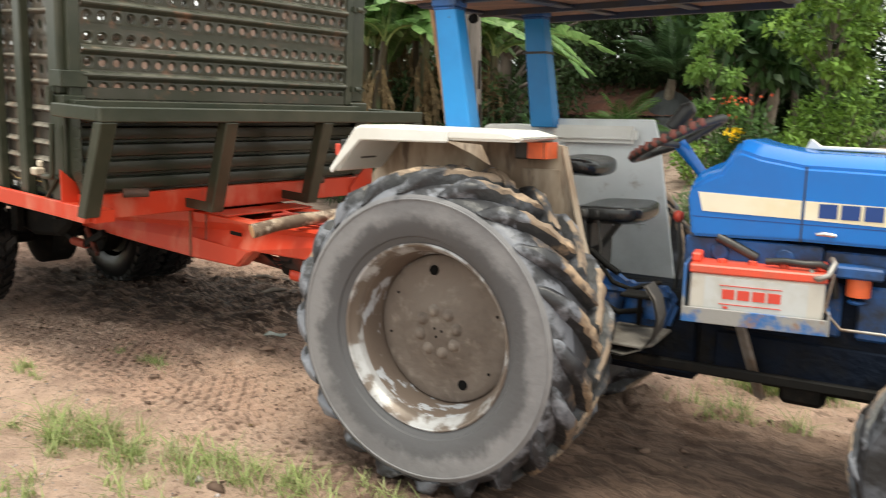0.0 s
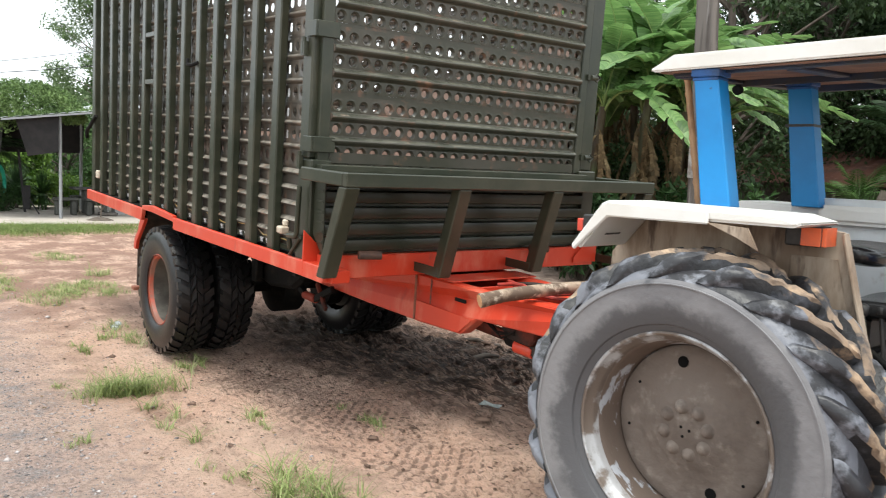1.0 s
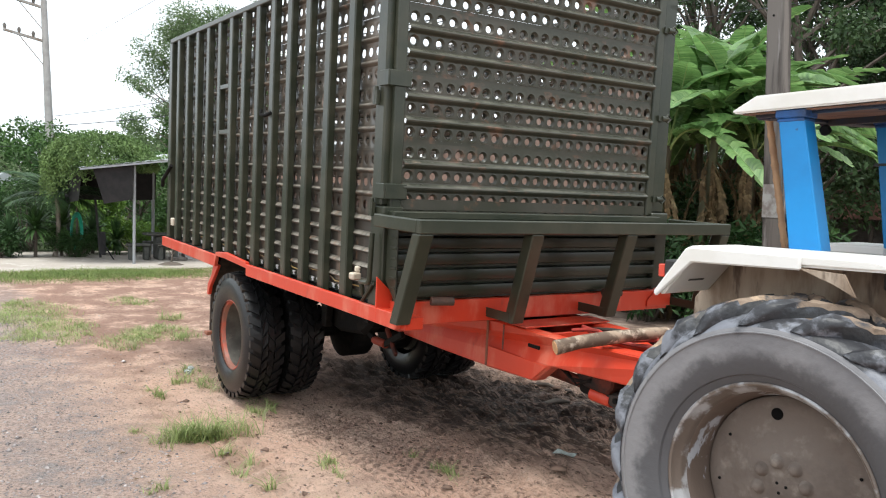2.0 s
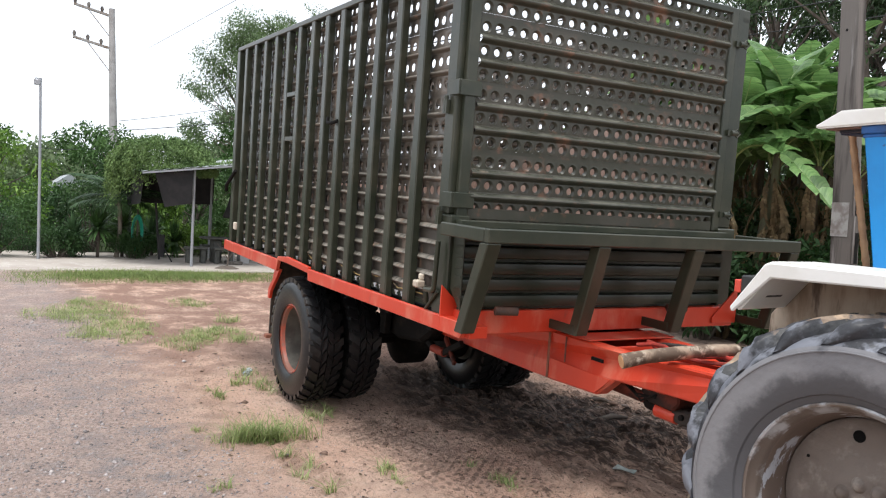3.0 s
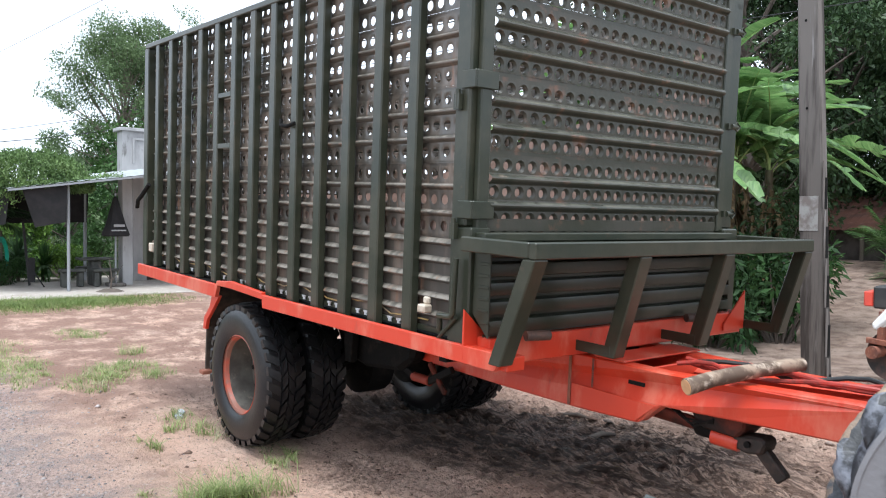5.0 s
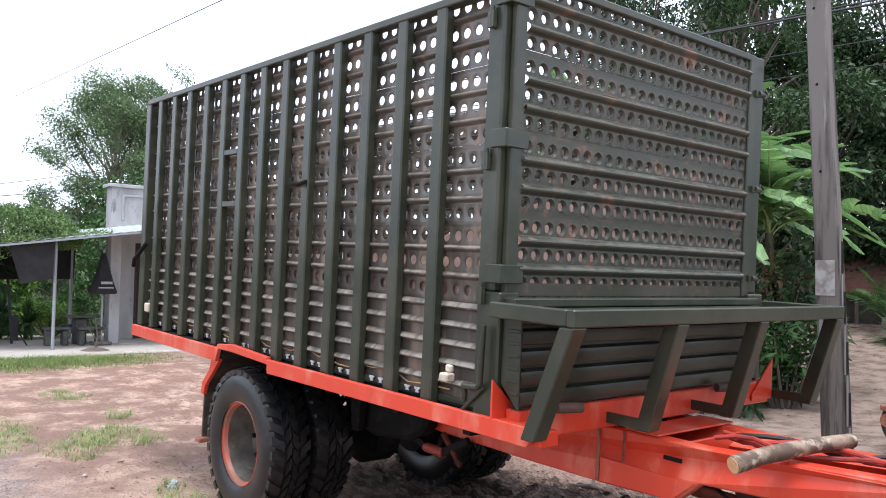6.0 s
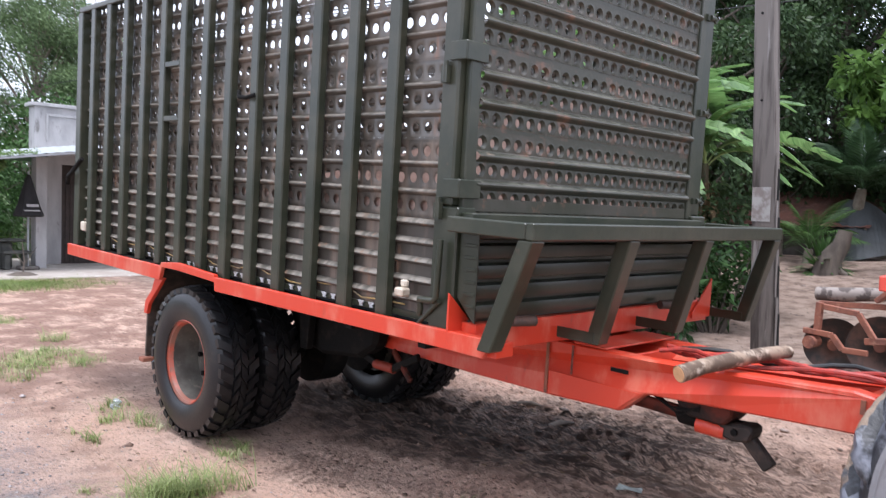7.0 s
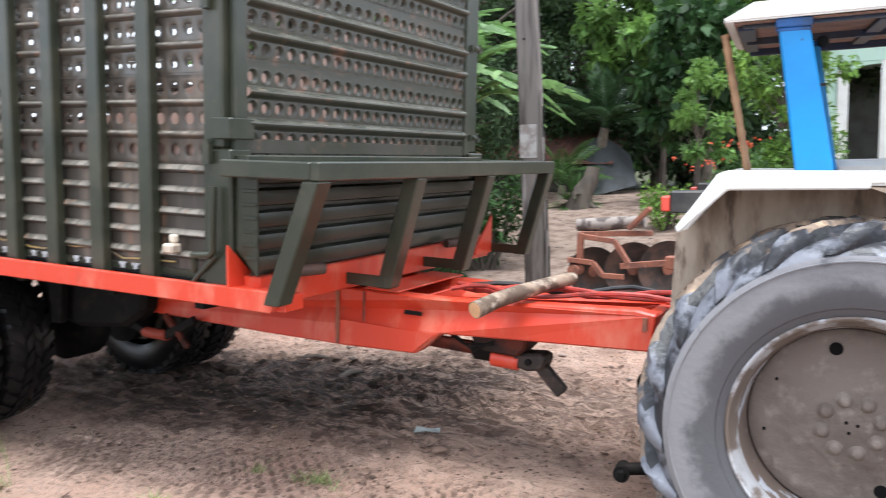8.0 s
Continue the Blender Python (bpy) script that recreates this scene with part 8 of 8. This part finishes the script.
for k, (x, y, st) in enumerate(((-19.3, 0.16, 0.80), (-19.4, -0.42, 0.55), (-19.5, 0.80, 0.85), (-20.3, 1.7, 0.6), (-20.2, 2.3, 0.4))):
    rosette("sword_plant", x + 0.35, y, 110, 0.75, LEAF_PALM if k % 2 else LEAF_MID, "dark sword-leaved garden plant", 170 + k, stem=st, group="sword plants", width=0.085)
palm("garden_palm", -19.0, 0.62, 1.6, 26, 1.45, 54, 0.40, "slender garden palm with arching green fronds", 12, trunk_r=0.06, mat=LEAF_GPALM, rise=(-12, 88))
HOSE_GREEN = node_mat("green_hose", (0.03, 0.32, 0.22), 0.4, bump=0)
hs = Shape()
for k in range(5):
    hs.tube([(-18.72 + 0.02 * k, 1.10 + (0.10 + 0.012 * k) * math.cos(a), 0.70 + (0.38 + 0.03 * k) * math.sin(a)) for a in np.linspace(0, 2 * math.pi, 25)], 0.014, 6, cap=False)
tagged(part("garden_hose", hs, HOSE_GREEN, None, smooth=60), "coiled green garden hose hanging on a post", "hose")
tagged(part("hose_post", Shape().tube([(-18.8, 1.12, 0), (-18.82, 1.13, 0.8), (-18.8, 1.12, 1.35)], [0.03, 0.026, 0.022], 10), BARK, None, smooth=60), "rough timber post behind the coiled hose", "post")
stand = thing("easel_stand", Matrix.Translation((-17.6, 1.55, 0.03)), "black easel stand on the slab", "stand")
part("leg", Shape().bar((0, -0.18, 1.55), (0, -0.05, 0.05), 0.04, 0.05), CLOTH, stand)
part("leg", Shape().bar((0, -0.1, 0.6), (0.1, 0.25, 0.0), 0.03, 0.03), CLOTH, stand)
part("board", Shape().box(-0.03, 0.03, -0.07, 0.07, 0.12, 0.70), CLOTH, stand, bevel=0.01)
sap = thing("bare_sapling", Matrix.Translation((-15.6, 2.75, 0.02)), "small bare sapling in a ring of soil", "sapling")
part("twig", Shape().tube([(0, 0, 0), (0.02, 0.03, 0.3), (0, -0.02, 0.75)], [0.025, 0.02, 0.008], 6).tube([(0.01, 0.01, 0.2), (0.0, 0.28, 0.6)], [0.012, 0.005], 5).tube([(0.01, 0.01, 0.25), (0.0, -0.25, 0.62)], [0.012, 0.005], 5), BARK, sap, smooth=60)
part("soil", Shape().lathe([(0.0, 0.08), (0.15, 0.06), (0.32, 0.0)], 16).moved(Matrix.Rotation(math.pi / 2, 4, "X")), BARK, sap, smooth=60)
for k, (x, y, h, r, m) in enumerate(((-23.0, -2.4, 3.4, 1.7, LEAF_LIGHT), (-25.0, -5.5, 4.2, 2.2, LEAF_MID), (-23.0, 3.6, 3.0, 1.4, LEAF_MID), (-24.5, 1.2, 3.6, 1.5, LEAF_MID), (-22.5, 2.2, 1.9, 1.1, LEAF_LIGHT))):
    tree("orchard_tree", x, y, h, r, 0.09, 5500, 0.13, m, "rounded leafy orchard tree behind the forecourt", 180 + k, bare=0.12, clumps=30, group="orchard trees")
for k, (x, y, rx, h, m) in enumerate(((-20.6, 3.0, 1.0, 1.0, LEAF_LIGHT), (-21.0, 1.3, 1.0, 1.3, LEAF_MID), (-22.0, 4.0, 1.2, 1.4, LEAF_MID), (-21.5, -1.5, 1.4, 1.6, LEAF_MID), (-21.5, 0.2, 1.2, 2.0, LEAF_DARK))):
    bush("garden_bush", x, y, rx, 0.8, h, 2600, 0.11, m, "loose green garden bush behind the shed", 190 + k, slim=0.35)
tree("roadside_tree", -31.0, 7.5, 9.7, 2.8, 0.16, 60000, 0.115, LEAF_PALE, "tall airy roadside tree with pale green crown", 201, bare=0.36, clumps=70, gap=0.46, bark=PALE_BARK)
tree("roadside_tree", -31.5, 9.9, 9.9, 2.4, 0.16, 52000, 0.11, LEAF_PALE, "tall airy roadside tree with pale green crown", 202, bare=0.3, clumps=75, gap=0.40, bark=PALE_BARK)
tree("roadside_tree", -27.0, 7.0, 5.5, 2.2, 0.12, 6000, 0.2, LEAF_MID, "leafy tree behind the white building", 203, bare=0.2, clumps=26)
tree("roadside_tree", -27.5, 10.5, 6.5, 2.4, 0.12, 5000, 0.2, LEAF_MID, "leafy tree behind the white building", 204, bare=0.2, clumps=26)
for k in range(15):
    x, y = -43.0 - 3 * (k % 3), -16.0 + 2.6 * k
    tree("distant_tree", x, y, 4.9 + 0.8 * math.sin(k * 1.9) + (k % 4 == 1), 2.6, 0.16, 5500, 0.27, LEAF_MID if k % 3 else LEAF_GREY, "distant green tree along the field edge", 220 + k, bare=0.1, clumps=22, group="distant trees")
house2 = thing("distant_house", Matrix.Translation((-36, 0.55, 0)), "distant small house with a pale metal roof", "house")
part("wall", Shape().box(-2, 2, -0.5, 0.5, 0, 1.95), WHITE_WALL, house2)
part("roof", Shape().prism([(-0.8, 1.95), (0.8, 1.95), (0.0, 2.55)], 0, -2.6, 2.6).moved(Matrix.Identity(4)), TIN, house2)
bush("garden_bush", -30.0, 0.2, 1.3, 1.9, 2.2, 5000, 0.16, LEAF_MID, "broad green bush before a distant house", 199, clumps=24)
bush("garden_bush", -27.0, -0.6, 1.2, 1.3, 1.9, 4000, 0.14, LEAF_HEDGE, "broad green bush before a distant house", 198, clumps=24)
# ring of far woods that closes the horizon
rng = np.random.default_rng(9)
ang = rng.uniform(0, 2 * math.pi, 60000)
rad = rng.uniform(75, 95, 60000)
hz = np.abs(rng.normal(size=60000)) * 1.5 + rng.uniform(0, 3.5, 60000)
v, q = leaf_cards(rng, np.stack([rad * np.cos(ang), rad * np.sin(ang), np.clip(hz, 0, 6.5)], 1), 0.9, slim=0.8)
far_woods = new("far_woods", mesh_of("far_woods", v, q, LEAF_MID))
tagged(far_woods, "far green woods along the horizon", "woods", kind="stuff")

# ---- small things on the ground ----
TUFTS = ((-1.60, -0.56, 0.20, 0.27, 640, 0.19), (-1.06, -0.58, 0.16, 0.07, 40, 0.13), (-8.4, -1.43, 0.6, 0.4, 260, 0.16), (-7.3, -0.9, 0.7, 0.45, 420, 0.14), (-8.9, -0.9, 0.8, 0.5, 420, 0.13), (-6.7, -1.2, 0.5, 0.3, 200, 0.12), (-6.4, 0.25, 0.5, 0.3, 240, 0.13), (-2.22, 0.16, 0.22, 0.06, 70, 0.12), (-3.1, -0.51, 0.22, 0.08, 60, 0.10), (-6.3, -0.8, 0.4, 0.2, 120, 0.12), (-5.8, -0.28, 0.4, 0.25, 150, 0.15), (-7.47, 0.71, 0.22, 0.2, 130, 0.2),
         (-0.55, -0.60, 0.12, 0.10, 40, 0.11), (-0.13, -0.57, 0.05, 0.05, 22, 0.13), (-0.26, -0.17, 0.16, 0.05, 45, 0.09), (0.15, 0.42, 0.14, 0.05, 40, 0.08), (-0.44, -1.18, 0.07, 0.05, 30, 0.10), (-3.36, -0.18, 0.2, 0.15, 110, 0.13),
         (0.88, -0.43, 0.30, 0.16, 300, 0.15), (1.14, -0.36, 0.24, 0.12, 200, 0.13), (1.42, -0.21, 0.22, 0.12, 70, 0.11), (1.72, -0.20, 0.30, 0.15, 230, 0.14), (0.45, -0.62, 0.2, 0.1, 40, 0.1), (2.0, -0.14, 0.24, 0.12, 120, 0.13), (2.38, 0.04, 0.25, 0.08, 100, 0.11), (1.24, -0.87, 0.2, 0.1, 70, 0.10), (1.6, -0.62, 0.2, 0.1, 60, 0.10), (-0.32, -0.17, 0.10, 0.06, 30, 0.08),
         (3.2, 2.45, 0.26, 0.16, 220, 0.22), (3.45, 2.5, 0.24, 0.12, 160, 0.2), (3.15, 1.95, 0.3, 0.14, 130, 0.14), (-3.74, -0.09, 0.15, 0.12, 70, 0.12), (-3.06, -0.05, 0.2, 0.1, 90, 0.12), (-5.64, 0.44, 0.3, 0.2, 130, 0.15), (-6.0, -0.1, 0.4, 0.2, 150, 0.12), (-2.0, -0.96, 0.08, 0.05, 25, 0.08), (-2.06, 0.02, 0.3, 0.06, 80, 0.08), (-9.5, 0.6, 0.5, 0.3, 160, 0.13), (-9.8, -1.0, 0.5, 0.3, 150, 0.12), (0.05, 0.40, 0.25, 0.05, 50, 0.07))
for k, (x, y, rx, ry, n, h) in enumerate(TUFTS):
    grass_tuft(x, y, rx, ry, int(n * (1.5 if rx < 0.35 else 4)), h * (0.95 if rx < 0.35 else 0.65), 300 + k)
for k, (x, y0, y1, w) in enumerate(((-13.5, -1.5, 1.3, 1.1), (-13.7, 0.3, 3.2, 1.0))):
    grass_tuft(x, (y0 + y1) / 2, w, (y1 - y0) * 0.55, 14000, 0.10, 350 + k, TURF)
# gravel
rng = np.random.default_rng(15)
n = 27000
gx, gy = rng.uniform(-8.5, 3.2, n), rng.uniform(-2.9, -0.1, n)
keep = rng.uniform(0, 1, n) < 0.12 + 0.88 * smoothstep(-0.7, -1.25, gy + 0.5 * (value_noise(gx, gy, 3) - 0.5))
gx, gy = gx[keep], gy[keep]
n = len(gx)
c = np.stack([gx, gy, ground_height(gx, gy) + 0.001], 1)
sz = rng.lognormal(-5.25, 0.5, n)[:, None]
octa = np.array([(1, 0, 0), (0, 1, 0), (-1, 0, 0), (0, -1, 0), (0, 0, 0.7), (0, 0, -0.4)], float)
v = c[:, None, :] + octa[None] * sz[:, None] * rng.uniform(0.6, 1.4, (n, 6, 1))
tri = np.array([(0, 1, 4), (1, 2, 4), (2, 3, 4), (3, 0, 4), (1, 0, 5), (2, 1, 5), (3, 2, 5), (0, 3, 5)])
STONE = node_mat("grey_road_stones", (0.31, 0.275, 0.265), 0.85, spread=0.6, bump=0.2)
gravel = new("gravel", mesh_of("gravel", v.reshape(-1, 3), (np.arange(n)[:, None, None] * 6 + tri[None]).reshape(-1, 3), STONE))
tagged(gravel, "loose grey gravel stones on the earth road", "gravel", kind="stuff")
# clods of churned mud
n = 7000
gx, gy = rng.normal(size=n) * 1.9 - 0.6, rng.normal(size=n) * 0.85 + 1.8
gx, gy = np.concatenate([gx, rng.uniform(-5, 3, 700)]), np.concatenate([gy, rng.uniform(-0.6, 0.7, 700)])
n = len(gx)
c = np.stack([gx, gy, ground_height(gx, gy)], 1)
sz = rng.lognormal(-4.9, 0.55, n)[:, None]
v = c[:, None, :] + octa[None] * sz[:, None] * rng.uniform(0.5, 1.5, (n, 6, 1)) * np.array([1.3, 1.0, 0.6])
CLOD = node_mat("damp_earth_clods", (0.17, 0.113, 0.086), 0.9, spread=0.4, bump=0.3, shine=0.2)
clods = new("mud_clods", mesh_of("mud_clods", v.reshape(-1, 3), (np.arange(n)[:, None, None] * 6 + tri[None]).reshape(-1, 3), CLOD))
tagged(clods, "damp brown clods of churned earth", "soil", kind="stuff")
# litter
paper = Shape().add([(-0.09, -0.05, 0.012), (0.0, -0.06, 0.03), (0.09, -0.03, 0.01), (0.08, 0.05, 0.02), (0.0, 0.045, 0.012), (-0.085, 0.04, 0.03), (-0.09, -0.05, 0.009), (0.0, -0.06, 0.027), (0.09, -0.03, 0.007), (0.08, 0.05, 0.017), (0.0, 0.045, 0.009), (-0.085, 0.04, 0.027)], [(0, 1, 4, 5), (1, 2, 3, 4), (11, 10, 7, 6), (10, 9, 8, 7)])
ob = part("paper_scrap", paper, node_mat("pale_paper", (0.42, 0.48, 0.46), 0.6, second=(0.25, 0.27, 0.25), scale=14.0, bump=0.4), None, m=pose(0.29, 1.25, gz_at(0.29, 1.25) + 0.014, 0, 0, 20) @ Matrix.Scale(0.82, 4))
tagged(ob, "crumpled pale paper scrap on the mud", "litter")
crushed = Shape().lathe([(0.0, -0.085), (0.026, -0.083), (0.034, -0.068), (0.029, -0.045), (0.035, -0.02), (0.028, 0.01), (0.033, 0.035), (0.027, 0.055), (0.013, 0.078), (0.013, 0.095), (0.0, 0.096)], 14)
crushed.v = [(x * 1.15 + 0.008 * math.sin(60 * y), y, z * (0.62 + 0.25 * math.sin(45 * y + x * 60))) for x, y, z in crushed.v]
CLEAR = bpy.data.materials.new("clear_crushed_plastic")
CLEAR.use_nodes = True
CLEAR.node_tree.nodes["Principled BSDF"].inputs["Transmission Weight"].default_value = 0.75
CLEAR.node_tree.nodes["Principled BSDF"].inputs["Roughness"].default_value = 0.12
CLEAR.node_tree.nodes["Principled BSDF"].inputs["Base Color"].default_value = (0.82, 0.87, 0.88, 1)
bottle = part("plastic_bottle", crushed, CLEAR, None, smooth=50, m=pose(-3.74, -0.07, gz_at(-3.74, -0.07) + 0.035, 10, 0, 60))
tagged(bottle, "discarded clear plastic bottle on the ground", "bottle")
for k, (x, y, a) in enumerate(((-1.69, 2.78, 20), (-1.0, 2.3, 80), (-2.3, 3.4, 130))):
    ob = part("wood_chip", Shape().tube([(-0.13, 0, 0.015), (0, 0.015, 0.03), (0.13, -0.01, 0.015)], [0.02, 0.024, 0.012], 7), BARK, None, smooth=60, m=pose(x, y, gz_at(x, y), 0, 0, a))
    tagged(ob, "dark broken stick lying in the mud", "stick", "sticks in the mud")
# charred rubbish by the pole, rubble and fallen leaves about the yard
rng = np.random.default_rng(44)
n = 500
gx, gy = rng.normal(size=n) * 0.30 + 0.55, rng.normal(size=n) * 0.35 + 5.6
c = np.stack([gx, gy, ground_height(gx, gy) + 0.01 + 0.05 * np.exp(-((gx - 0.55) ** 2 + (gy - 5.6) ** 2) / 0.12)], 1)
sz = rng.lognormal(-4.0, 0.5, n)[:, None]
v = c[:, None, :] + octa[None] * sz[:, None] * rng.uniform(0.4, 1.6, (n, 6, 1)) * np.array([1.4, 1.0, 0.6])
ash = new("charred_rubbish", mesh_of("charred_rubbish", v.reshape(-1, 3), (np.arange(n)[:, None, None] * 6 + tri[None]).reshape(-1, 3), node_mat("charred_scraps", (0.035, 0.03, 0.028), 0.85, spread=0.5, bump=0.2)))
tagged(ash, "small heap of charred black rubbish on the earth", "rubbish", kind="stuff")
n = 2600
gx, gy = rng.uniform(-7, 3, n), rng.uniform(2.6, 15.0, n)
c = np.stack([gx, gy, ground_height(gx, gy)], 1)
sz = rng.lognormal(-4.4, 0.6, n)[:, None]
v = c[:, None, :] + octa[None] * sz[:, None] * rng.uniform(0.5, 1.5, (n, 6, 1)) * np.array([1.2, 1.0, 0.6])
rubble = new("rubble", mesh_of("rubble", v.reshape(-1, 3), (np.arange(n)[:, None, None] * 6 + tri[None]).reshape(-1, 3), node_mat("brown_rubble", (0.20, 0.155, 0.13), 0.85, spread=0.5, bump=0.2)))
tagged(rubble, "scattered brown lumps of earth and stone", "rubble", kind="stuff")
n = 900
gx, gy = rng.uniform(-6, 2.5, n), rng.uniform(-1.2, 9.0, n)
v, q = leaf_cards(rng, np.stack([gx, gy, ground_height(gx, gy) + 0.012], 1), 0.045, slim=0.5, droop=0.0)
v[:, 2] = np.repeat(ground_height(gx, gy), 4) + 0.006 + 0.2 * np.abs(v[:, 2] - np.repeat(ground_height(gx, gy), 4))
fallen = new("fallen_leaves", mesh_of("fallen_leaves", v, q, LEAF_DRY))
tagged(fallen, "dry brown fallen leaves on the earth", "leaves", kind="stuff")
